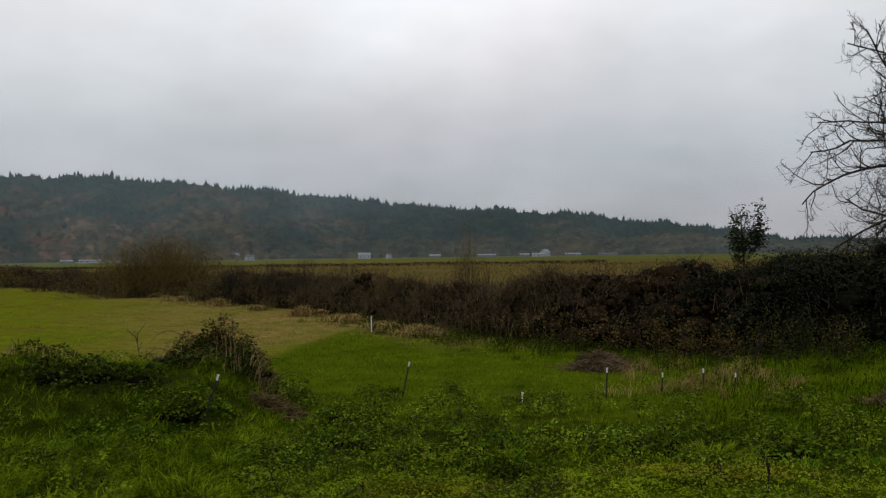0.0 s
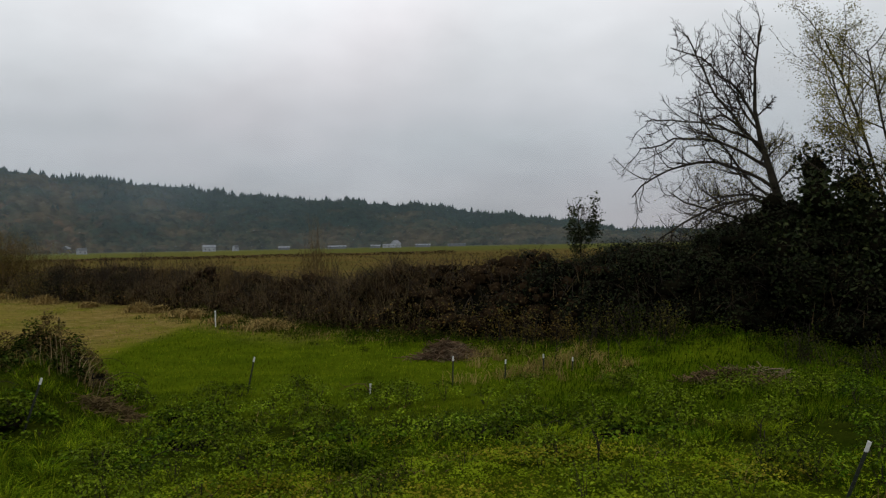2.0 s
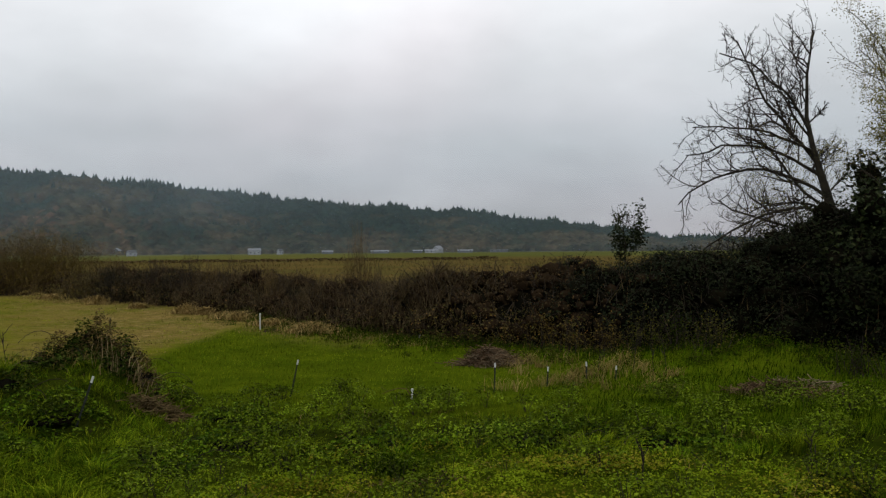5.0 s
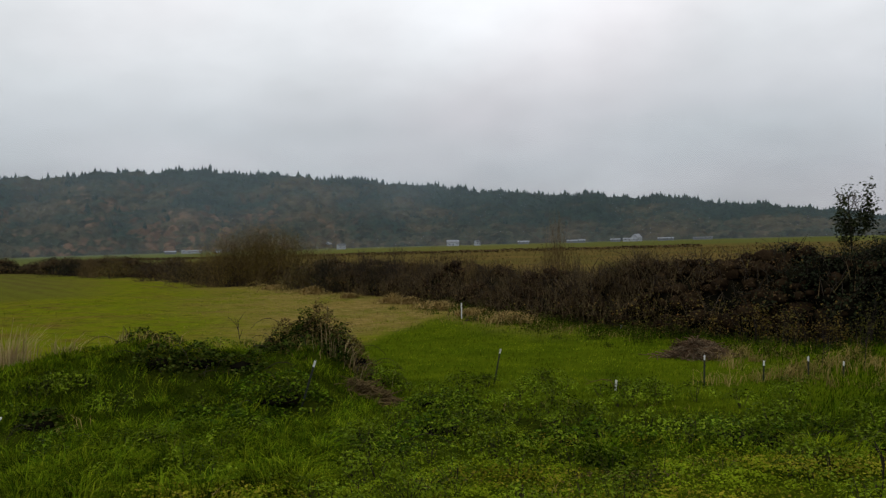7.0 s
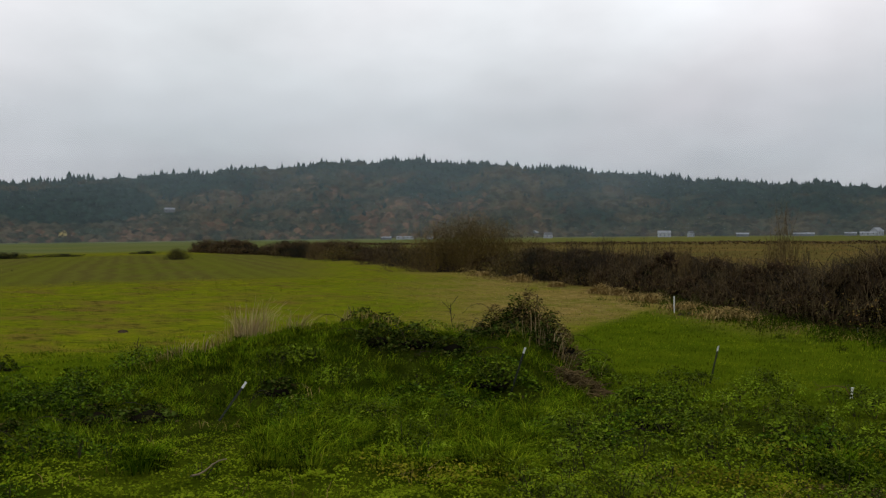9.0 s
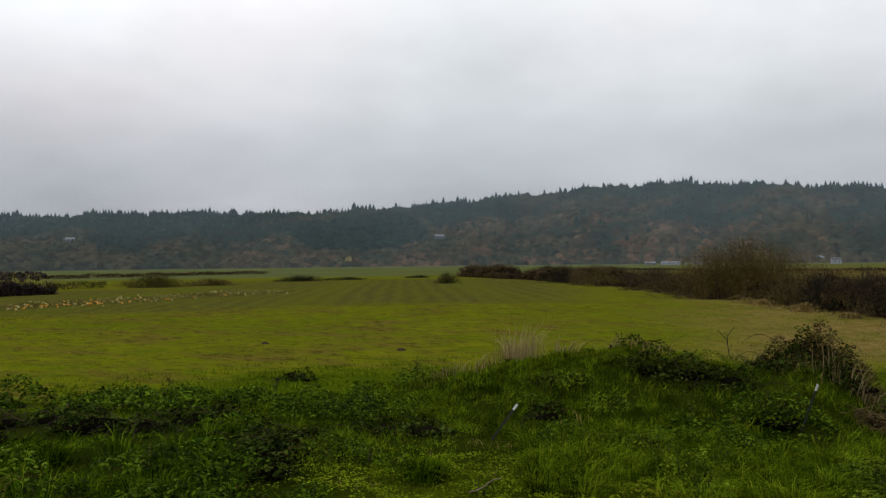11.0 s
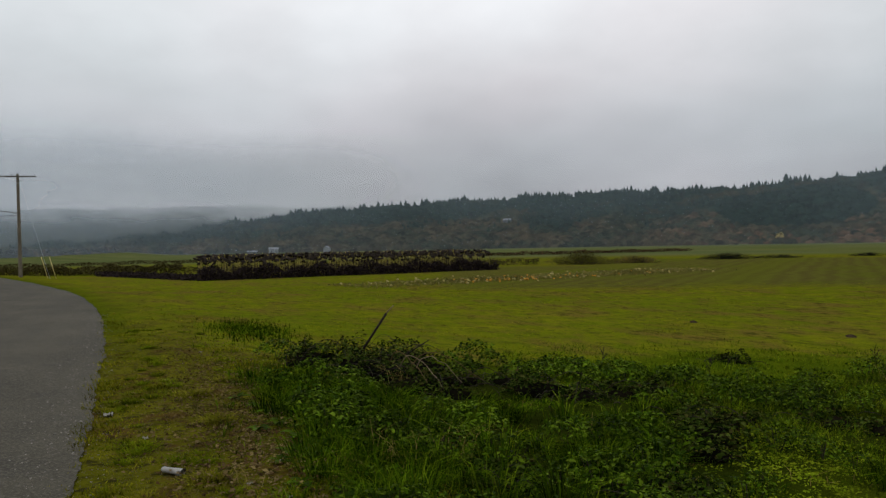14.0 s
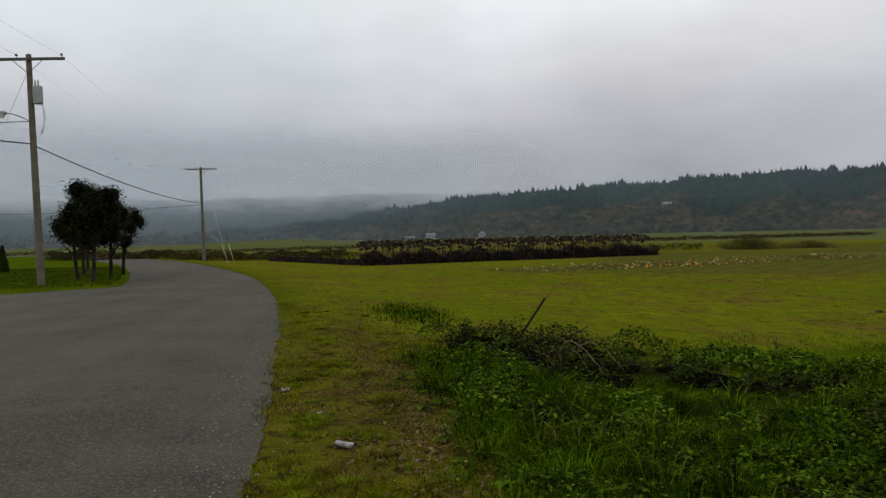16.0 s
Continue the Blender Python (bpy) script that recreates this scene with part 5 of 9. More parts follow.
def hedge():
    """Thicket on the ditch: an uneven heart painted near-black as inner shade, and shells of leaves, canes and twigs
    over it.
    """
    rng = np.random.default_rng(61)
    n = len(_hx)
    az = heading(_hx, _hy)
    dist = np.hypot(_hx, _hy)
    top = np.interp(az, HEDGE_AZ, HEDGE_H) * (1 + 0.05 * np.sin(np.arange(n) * 0.55) + 0.04 * np.sin(np.arange(n) * 1.37 + 1)) * (1 + smooth(24, 34, dist) * (0.16 * np.sin(np.arange(n) * 0.9) + 0.14 * np.sin(np.arange(n) * 0.37 + 2) + 0.10 * np.sin(np.arange(n) * 2.1)))
    deep = 3.2 + 0.4 * np.sin(np.arange(n) * 0.41)
    gz = land(_hx, _hy)
    # cross-section: foot, belly, shoulder, crest, back
    u = np.array([0.25, 0.05, 0.10, 0.24, 0.42, 0.62, 0.85, 1.0])
    v = np.array([-0.08, 0.22, 0.50, 0.76, 0.90, 0.92, 0.70, -0.1])
    m = len(u)
    lump = np.sin(np.arange(n)[:, None] * 0.62 + np.arange(m) * 0.9) * np.sin(np.arange(n)[:, None] * 0.23 + np.arange(m) * 1.7 + 1)
    jag = (rng.normal(0, 0.13, (n, m)) + 0.26 * lump) * (v > 0)
    P = np.stack([_hx[:, None] - _nx[:, None] * deep[:, None] * u + _nx[:, None] * jag, _hy[:, None] - _ny[:, None] * deep[:, None] * u + _ny[:, None] * jag,
                  gz[:, None] + top[:, None] * v * (1 + 0.5 * jag)], -1)
    i, j = np.meshgrid(np.arange(n - 1), np.arange(m - 1), indexing="ij")
    f = np.stack([i * m + j, i * m + j + 1, (i + 1) * m + j + 1, (i + 1) * m + j], -1).reshape(-1, 4)
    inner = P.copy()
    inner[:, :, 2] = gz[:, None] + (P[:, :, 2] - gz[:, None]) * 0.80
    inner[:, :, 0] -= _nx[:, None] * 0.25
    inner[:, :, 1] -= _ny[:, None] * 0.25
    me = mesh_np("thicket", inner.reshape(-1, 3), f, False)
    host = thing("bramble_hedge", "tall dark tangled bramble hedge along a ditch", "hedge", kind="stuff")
    part("thicket", me, M_INNER_SHADE, host, "near-black core painting the inner shade of the thicket")

    def scatter(count, lo, hi, out, weight):
        w = weight / weight.sum()
        s = rng.choice(n - 1, count, p=w[:-1] / w[:-1].sum())
        a = rng.uniform(0, 1, count)
        c = rng.uniform(lo, hi, count) * (m - 1)
        k = np.minimum(c.astype(int), m - 2)
        b = c - k
        q = (P[s, k] * (1 - a)[:, None] + P[s + 1, k] * a[:, None]) * (1 - b)[:, None] + (P[s, k + 1] * (1 - a)[:, None] + P[s + 1, k + 1] * a[:, None]) * b[:, None]
        nx = _nx[s] * np.cos(np.pi * (v[k] - 0.2)) * 1.0
        ny = _ny[s] * np.cos(np.pi * (v[k] - 0.2)) * 1.0
        o = rng.uniform(0.0, out, count)
        q[:, 0] += nx * o + rng.normal(0, 0.06, count)
        q[:, 1] += ny * o + rng.normal(0, 0.06, count)
        q[:, 2] += np.clip(v[k] - 0.1, 0, 1) * o * 0.9 + rng.normal(0, 0.05, count)
        return q, s

    step = np.hypot(np.gradient(_hx), np.gradient(_hy))
    near = step * top / (1 + (dist / 38) ** 2)
    # rounded lobes all over the face and the crest, each a heap of overlapping leaves
    c, k = scatter(2300, 0.04, 0.80, 0.1, near + 1e-9)
    rad = rng.uniform(0.22, 0.62, len(c)) * (1 + dist[k] / 80)
    c -= np.c_[_nx[k], _ny[k], np.full(len(k), 0.6)] * rad[:, None] * 0.45
    half = np.c_[rad, rad, rad * rng.uniform(0.55, 0.9, len(c))]
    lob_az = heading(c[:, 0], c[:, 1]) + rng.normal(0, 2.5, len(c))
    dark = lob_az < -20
    half[~dark] *= 0.75
    # near-black cores paint the shade between the leaves of the dark lobes
    part("crown_heart", heart_mesh("crown_heart", rng, c[dark], half[dark][:, None] * 0.62), M_INNER_SHADE, host, "near-black cores painting the shade inside the lobes")
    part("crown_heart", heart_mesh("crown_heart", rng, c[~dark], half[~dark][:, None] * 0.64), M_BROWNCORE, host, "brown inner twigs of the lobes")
    mossy = (~dark) & (rng.uniform(0, 1, len(c)) < 0.35 * smooth(8, 22, lob_az))
    q, d, k2 = on_lobes(rng, c[mossy], half[mossy] * 1.05, 7000, -0.1, 0.5)
    part("young_foliage", shell_leaves("young_foliage", rng, q, d, rng.uniform(0.07, 0.13, len(q))), M_FIELDBUSH, host, "dull green leaves in the far hedge")
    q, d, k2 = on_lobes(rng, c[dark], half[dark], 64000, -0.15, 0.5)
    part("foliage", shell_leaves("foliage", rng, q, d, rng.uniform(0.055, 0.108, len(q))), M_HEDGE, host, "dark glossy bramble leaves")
    q, d, k2 = on_lobes(rng, c[dark], half[dark] * 1.04, 5000, 0.1, 0.8)
    part("young_foliage", shell_leaves("young_foliage", rng, q, d, rng.uniform(0.05, 0.09, len(q))), M_HEDGEGREEN, host, "greener bramble leaves on the lobes")
    q, d, k2 = on_lobes(rng, c[~dark], half[~dark], 48000, -0.35, 0.3)
    far = np.hypot(q[:, 0], q[:, 1])
    part("autumn_foliage", shell_leaves("autumn_foliage", rng, q, d, rng.uniform(0.044, 0.088, len(q)) * (0.6 + far / 45), 0.55), M_RUST, host, "rusty brown leaves")
    ochre = step * np.exp(-0.5 * ((az + 12) / 4.5) ** 2) + 0.5 * step * np.exp(-0.5 * ((az - 22) / 9) ** 2)
    q, s = scatter(6000, 0.02, 0.26, 1.1, ochre)
    part("yellow_foliage", leaf_mesh("yellow_foliage", rng, q, rng.uniform(0.05, 0.09, len(q)), 0.6, 0.2, 0.3, plain=True), M_OCHRE, host, "yellow-brown low leaves")
    # upright bare brush where the hedge thins out
    brushy = step * top / (1 + (dist / 45) ** 2) * (0.06 + smooth(-13, -5, az) * (1 - 0.6 * smooth(16, 30, az)))
    q, s = scatter(15000, 0.0, 0.78, 0.45, brushy)
    part("brushwood", blade_mesh("brushwood", rng, q - np.array([0, 0, 0.25]), rng.uniform(0.25, 0.75, len(q)), 0.012 * (1 + dist[s] / 40), 0.75, (0.1, 0.0), plain=True), M_BRUSH, host, "bare grey-brown brush")
    # canes: arching up from the thicket and drooping outwards
    b = Batch()
    q, s = scatter(1500, 0.05, 0.75, 0.1, step * top / (1 + (dist / 30) ** 2))
    for p0, k in zip(q, s):
        L = rng.uniform(0.35, 1.0)
        out = np.array([_nx[k], _ny[k], 0]) * rng.uniform(-0.3, 0.8) + np.array([rng.normal(0, 0.4), rng.normal(0, 0.4), rng.uniform(0.5, 1.2)])
        out /= np.linalg.norm(out)
        t = np.linspace(0, 1, 4)[:, None]
        b.add(*tube(p0 + out * L * t + np.array([0, 0, -0.35 * L]) * t ** 2, np.linspace(0.008, 0.004, 4) * (1 + dist[k] / 60), 3, cap=False))
    part("cane_mass", b.mesh("cane_mass"), M_TWIG, host, "thin brown arching canes")


hedge()


# ---------------------------------------------------------------- grass and weeds
def edge_off(x, y):
    return (y - edge_y(x)) / np.sqrt(1 + edge_slope(x) ** 2)


def drop(x, y, sink=0.0):
    return np.stack([x, y, land(x, y) - sink], -1)


def sector(rng, n, az0, az1, r0, r1, power=1.0):
    """Places between two headings and two distances; power 1 spreads them evenly over the picture's depth, 0.5 over the ground."""
    az = np.radians(rng.uniform(az0, az1, n))
    r = r0 + (r1 - r0) * rng.uniform(0, 1, n) ** (1 / power)
    return -np.sin(az) * r, np.cos(az) * r


def tufted(rng, x, y, count, spread):
    i = rng.integers(0, len(x), count)
    s = spread * rng.uniform(0.5, 1.4, len(x))[i]
    return x[i] + rng.normal(0, 1, count) * s, y[i] + rng.normal(0, 1, count) * s, i


def clover_patch(x, y):
    """Where low clover and creeping weeds take the place of grass."""
    r, az = np.hypot(x, y), heading(x, y)
    w = wave_noise(x * 0.55, y * 0.55, 0.7)
    return (1 - smooth(8.2, 10.0, r + 1.2 * w)) * smooth(-46, -30, az) * (1 - smooth(46, 58, az + 6 * w))


# bramble patches on the bank: x, y, reach, height
THICKET = ((-13.6, 2.0, 0.6, 0.42), (-13.0, 2.7, 0.8, 0.42), (-12.2, 2.4, 0.7, 0.36), (-11.6, 2.9, 0.7, 0.40), (-10.8, 2.8, 0.6, 0.34), (-10.3, 3.2, 0.5, 0.30), (-12.4, 3.5, 0.7, 0.36), (-11.2, 3.7, 0.5, 0.3), (-13.9, 3.6, 0.7, 0.3), (-12.9, 1.6, 0.4, 0.34))
RUNNERS = ((-10.4, 4.6, 0.55, 0.34), (-10.1, 5.2, 0.45, 0.30), (-10.4, 6.0, 0.45, 0.26), (-11.2, 4.5, 0.4, 0.26), (-10.9, 6.9, 0.35, 0.22))
SPRAWL = ((-7.3, 5.1, 0.55, 0.30), (-6.7, 4.7, 0.4, 0.24), (-7.9, 5.6, 0.5, 0.26), (-7.9, 7.5, 0.5, 0.32), (-7.4, 7.9, 0.4, 0.26), (-8.5, 6.6, 0.4, 0.24), (-6.6, 9.6, 0.35, 0.2))

BERM_MOUND = ((-4.75, 14.0, 0.60, 0.36), (-4.2, 14.1, 0.55, 0.46), (-3.75, 14.0, 0.5, 0.46), (-3.7, 13.6, 0.4, 0.22), (-4.6, 13.4, 0.5, 0.18))
BERM_PATCH = ((-7.1, 13.1, 0.60, 0.28), (-6.6, 13.3, 0.45, 0.25), (-7.8, 12.8, 0.55, 0.26), (-6.0, 11.8, 0.42, 0.24), (-5.4, 12.05, 0.48, 0.28), (-4.8, 12.25, 0.40, 0.26))


def bramble_hold(x, y):
    """1 within the bramble patches of the bank, 0 outside."""
    held = np.zeros_like(x)
    for px, py, reach, _ in THICKET + RUNNERS + SPRAWL + BERM_MOUND + BERM_PATCH:
        held = np.maximum(held, 1 - smooth(0.6, 1.15, np.hypot(x - px, y - py) / reach))
    return held


WORN_VERGE = ((-7.3, 0.42, 1.0, 0.26), (-10.5, 0.15, 1.0, 0.20), (-9.1, -0.2, 0.45, 0.12), (-6.3, -0.15, 0.35, 0.12), (-12.6, -0.1, 1.0, 0.22), (-15.2, -0.3, 1.5, 0.25), (-8.6, 0.5, 0.7, 0.2), (-5.7, 0.35, 0.5, 0.16), (-7.6, -0.35, 0.25, 0.1))


def worn_verge(x, y):
    """1 where the verge is bare and brown under dead leaves, 0 outside."""
    worn = np.zeros_like(x)
    for px, py, a, b in WORN_VERGE:
        worn = np.maximum(worn, np.exp(-0.5 * (((x - px) / a) ** 2 + ((y - py) / b) ** 2)))
    return worn


def trampled(x, y):
    """1 in the worn grass just in front of the leaning steel posts of the bank."""
    worn = np.zeros_like(x)
    for px, py in ((-6.62, 8.3), (-3.51, 11.2), (4.47, 5.57)):
        d = math.hypot(px, py)
        along, across = (x * px + y * py) / d - d, (x * py - y * px) / d
        worn = np.maximum(worn, (1 - smooth(0.3, 0.6, np.abs(across))) * smooth(-2.4, -1.6, along) * (1 - smooth(0.0, 0.3, along)))
    return worn


def grasses():
    rng = np.random.default_rng(71)
    # tall meadow grass on the bank and the berm
    x, y = sector(rng, 2300, -52, 100, 4.0, 18.0, 1.15)
    drift = wave_noise(x * 1.1, y * 1.1, 4.0) + 0.6 * wave_noise(x * 2.7, y * 2.7, 1.5)
    x, y = x[drift > -0.35], y[drift > -0.35]
    tx, ty = x, y
    x, y, i = tufted(rng, x, y, 125000, 0.085)
    fall = np.stack([x - tx[i], y - ty[i]], -1)
    xb, yb = sector(rng, 60000, -52, 100, 4.0, 18.0, 1.3)
    x, y = np.concatenate([x, xb]), np.concatenate([y, yb])
    fall = np.concatenate([fall, rng.normal(0, 1, (len(xb), 2))])
    hgt = np.concatenate([(0.10 + 0.32 * rng.uniform(0, 1, len(tx)) ** 1.7)[i] * rng.uniform(0.5, 1.15, len(i)), rng.uniform(0.03, 0.10, len(xb))])
    s, r, az = edge_off(x, y), np.hypot(x, y), heading(x, y)
    keep = (s > 1.2 + 0.45 * wave_noise(x * 1.5, y * 1.5, 0.2) + rng.uniform(0, 0.9, len(x)) + 1.3 * smooth(9, 16, r) * smooth(75, 90, az)) & (r > 3.6)
    hgt = hgt * (0.55 + 0.45 * smooth(1.1, 2.6, s))
    keep &= rng.uniform(0, 1, len(x)) > 0.80 * clover_patch(x, y)
    rim = 11.9 + 0.9 * wave_noise(x * 0.9, y * 0.9, 6.0) + 5.6 * rng.uniform(0, 1, len(x)) ** 1.3 * (0.45 + 0.55 * smooth(38, 46, az) * (1 - smooth(60, 74, az)))
    hold = bramble_hold(x, y)
    keep &= rng.uniform(0, 1, len(x)) > 0.78 * hold
    hgt = hgt * (1 - 0.55 * np.maximum(bramble_hold(x * (1 + 0.7 / r), y * (1 + 0.7 / r)), hold))
    hgt = hgt * (1 - 0.5 * smooth(9.5, 14, r) * smooth(38, 50, az)) * (1 - 0.3 * smooth(8, 10, r))
    hgt = hgt * (1 - 0.85 * trampled(x, y))
    keep &= ~((az > 40) & (r > rim)) & ~((az < 10) & (r > 12.2))
    hgt = hgt * (0.75 + 0.5 * smooth(50, 62, az) * (1 - smooth(84, 92, az))) * np.where((az < 9) & (r > 11.5), 0.5, 1.0) * (1 - 0.35 * clover_patch(x, y))
    wide = rng.uniform(0.005, 0.010, len(x)) * (0.7 + r / 14) * (1 + 0.3 * smooth(8, 10, r))
    # darker blades right of -26 degrees also paint in the view's dim edge
    dark = rng.uniform(0, 1, len(x)) < np.maximum(smooth(30, 52, az) * 0.95, smooth(-26, -42, az) * 0.8)
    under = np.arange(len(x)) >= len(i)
    # the short blades between tufts carry the painted shade of the gaps
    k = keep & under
    stuff("tuft_shade_blades", blade_mesh("tuft_shade_blades", rng, drop(x[k], y[k], 0.02), hgt[k], wide[k] * 1.3, 0.9, (0.2, -0.1), plain=True, out=fall[k]), M_TUFT_SHADE, "short near-black blades painting the shade between the grass tufts", "grass")
    keep &= ~under
    k = keep & dark
    stuff("bank_grass", blade_mesh("bank_grass", rng, drop(x[k], y[k], 0.02), hgt[k] * 1.15, wide[k], 0.95, (0.2, -0.1), out=fall[k]), M_RANK, "long dark rank grass arching over the bank by the lane", "grass")
    for name, near, label in (("meadow_grass", True, "long wet green grass in tufts on the bank"), ("berm_grass", False, "rank green grass over the far bank and berm")):
        k = keep & ((r < 8.5) == near) & ~dark
        stuff(name, blade_mesh(name, rng, drop(x[k], y[k], 0.02), hgt[k], wide[k], 0.9, (0.2, -0.1), plain=not near, out=fall[k]), M_GRASS if near else M_BERM, label, "grass")
    # dense finer sward in humps over the berm
    x, y = sector(rng, 62000, 12, 54, 8.2, 15.5, 1.0)
    r, az = np.hypot(x, y), heading(x, y)
    hump_ = smooth(-0.5, 0.6, 0.6 * wave_noise(x * 2.1, y * 2.1, 3.0) + 0.5 * wave_noise(x * 4.7, y * 4.7, 1.0))
    keep = (rng.uniform(0, 1, len(x)) < 0.25 + 0.75 * hump_) & (rng.uniform(0, 1, len(x)) > 0.8 * clover_patch(x, y)) & (bramble_hold(x, y) < 0.5)
    x, y, r, hump_ = x[keep], y[keep], r[keep], hump_[keep]
    high = rng.uniform(0.10, 0.24, len(x)) * (0.35 + 0.85 * hump_) * (1 - 0.75 * trampled(x, y)) * (1 - 0.3 * smooth(12, 15, r))
    stuff("berm_sward", blade_mesh("berm_sward", rng, drop(x, y, 0.01), high, rng.uniform(0.006, 0.011, len(x)) * r / 10, 0.9, (0.2, -0.1), plain=True), M_BERM, "dense mid-green sward in humps over the berm", "grass")
    # long wet grass arching over itself beside the lane and below the berm
    x, y = np.concatenate([np.stack(sector(rng, 170, 76, 92, 4.6, 12.0, 0.9)), np.stack(sector(rng, 180, 16, 36, 7.5, 10.9, 1.0))], 1)
    ok = (edge_off(x, y) > 1.85 + 0.25 * wave_noise(x * 2, y * 2, 1.0)) & (bramble_hold(x, y) < 0.3) & (bramble_hold(x * 1.08, y * 1.08) < 0.35)
    tx, ty = x[ok], y[ok]
    x, y, i = tufted(rng, tx, ty, 15000, 0.10)
    for name, k, material, label in (("arching_grass", heading(x, y) < 50, M_BERM, "long wet green grass arching over the slope of the berm"), ("lane_grass", heading(x, y) >= 50, M_RANK, "long dark wet grass arching over the bank by the lane")):
        stuff(name, blade_mesh(name, rng, drop(x[k], y[k], 0.02), ((0.16 + 0.26 * rng.uniform(0, 1, len(tx)))[i] * rng.uniform(0.5, 1.1, len(i)))[k], (rng.uniform(0.006, 0.011, len(i)) * (0.6 + np.hypot(x, y) / 14))[k], 1.1, (0.2, -0.1), out=np.stack([x - tx[i], y - ty[i]], -1)[k]), material, label, "grass")
    # close turf in the low corner and out to the hedge
    x, y = sector(rng, 115000, -52, 14, 11.2, 33.0, 0.9)
    keep = (hedge_off(x, y) > 0.2) & (heading(x, y) < 13.2 - 0.75 * (np.hypot(x, y) - 20.5).clip(0, 20))
    x, y = x[keep], y[keep]
    # towards the hedge, darker blades paint in the shade of hedge and trees
    deep = rng.uniform(0, 1, len(x)) < smooth(-13, -25, heading(x, y)) * 0.95
    for name, k, material, label in (("low_turf", ~deep, M_TURF, "short lush green turf below the bank"), ("hedge_turf", deep, M_RANK, "turf before the tall hedge, its shade painted in with darker blades")):
        stuff(name, blade_mesh(name, rng, drop(x[k], y[k], 0.02), rng.uniform(0.03, 0.10, k.sum()) * (1.0 + 0.9 * (name == "hedge_turf")), rng.uniform(0.012, 0.026, k.sum()) * np.hypot(x[k], y[k]) / 20, plain=True), material, label, "grass")
    # mown meadow stubble, in clumps and half-rotted swaths
    x, y = sector(rng, 150000, 8, 100, 13.0, 52.0, 0.8)
    s, az, r = edge_off(x, y), heading(x, y), np.hypot(x, y)
    clump = 0.55 * wave_noise(x * 1.4, y * 1.4, 4.0) + 0.5 * wave_noise(x * 0.45, y * 0.45, 2.0) + 0.35 * wave_noise(x * 3.7, y * 3.7, 1.0)
    keep = (s > 2.5) & (hedge_off(x, y) > 0.3) & (az > 13.5 - 0.75 * (r - 20.5).clip(0, 20)) & (rng.uniform(-0.55, 0.35, len(x)) < clump)
    x, y, r, clump, az = x[keep], y[keep], r[keep], clump[keep], az[keep]
    tan = rng.uniform(0, 1, len(x)) < smooth(-0.2, 0.6, wave_noise(x * 0.33, y * 0.33, 6.0) + 0.5 * wave_noise(x * 1.1, y * 1.1, 2.0)) * (0.75 + 0.25 * smooth(45, 25, az))
    high = rng.uniform(0.015, 0.05, len(x)) * (0.6 + smooth(-0.3, 0.8, clump))
    for name, k, material, label in (("mown_grass", ~tan, M_SHORT, "mown yellow-green meadow stubble"), ("cut_hay", tan, M_STUBBLE, "tan half-rotted cuttings lying in the mown meadow")):
        stuff(name, blade_mesh(name, rng, drop(x[k], y[k], 0.005), high[k], rng.uniform(0.010, 0.022, k.sum()) * r[k] / 22, 1.5, plain=True), material, label, "grass")
    # longer uncut grass thinning out from the bank into the mown field
    x, y = sector(rng, 66000, 30, 68, 11.5, 25.0, 0.9)
    r, az = np.hypot(x, y), heading(x, y)
    reach = 23.5 + 1.2 * wave_noise(x * 0.5, y * 0.5, 8.0) - 0.18 * (az - 44).clip(0, 30) - 4.0 * (1 - smooth(32, 38, az))
    clump = 0.35 + 0.65 * smooth(-0.3, 0.5, wave_noise(x * 1.6, y * 1.6, 2.5))
    keep = (rng.uniform(0, 1, len(x)) < clump * (1 - smooth(-6.5, 0.0, r - reach)) ** 0.6) & (bramble_hold(x, y) < 0.4)
    x, y, r, clump = x[keep], y[keep], r[keep], clump[keep]
    stuff("field_edge_grass", blade_mesh("field_edge_grass", rng, drop(x, y, 0.01), rng.uniform(0.07, 0.22, len(x)) * clump * (1 - 0.5 * smooth(15, 22, r)), rng.uniform(0.008, 0.015, len(x)) * r / 13, 0.9, plain=True), M_BERM, "uncut mid-green grass thinning into the mown field", "grass")
    # a rank strip where the verge meets the meadow
    x, y = polar(86.0, 20.5)[:2]
    x, y = x + rng.normal(0, 1.5, 2600), y + rng.normal(0, 0.5, 2600)
    stuff("rank_grass", blade_mesh("rank_grass", rng, drop(x, y, 0.02), rng.uniform(0.05, 0.20, 2600), 0.016, 0.8), M_RANK, "rank dark green grass strip beside the verge", "grass")
    # the verge: short mossy clumps with bare litter between them
    x, y = sector(rng, 230000, 55, 108, 4.0, 34.0, 0.68)
    s, r = edge_off(x, y), np.hypot(x, y)
    patch = 0.7 * wave_noise(x * 1.7, y * 1.7, 5.0) + 0.5 * wave_noise(x * 4.3, y * 4.3, 2.0)
    rim = 0.16 * wave_noise(x * 1.3, y * 1.3, 3.0) + 0.10 * wave_noise(x * 4.1, y * 4.1, 1.0)
    patch -= 0.55 * worn_verge(x, y)
    keep = (s > -0.22 + 0.34 * rng.uniform(0, 1, len(x)) + rim) & (s < 2.0 + 1.8 * rng.uniform(0, 1, len(x))) & (rng.uniform(-0.5, 0.5, len(x)) < patch + 0.25 * smooth(1.1, 0.2, s)) & (r < 14 + 18 * rng.uniform(0, 1, len(x)))
    x, y, patch, r = x[keep], y[keep], patch[keep], r[keep]
    z = drop(x, y, 0.01)
    z[:, 2] = np.maximum(z[:, 2], np.where(edge_off(x, y) < 0.05, road_z(x) - 0.035, -9))
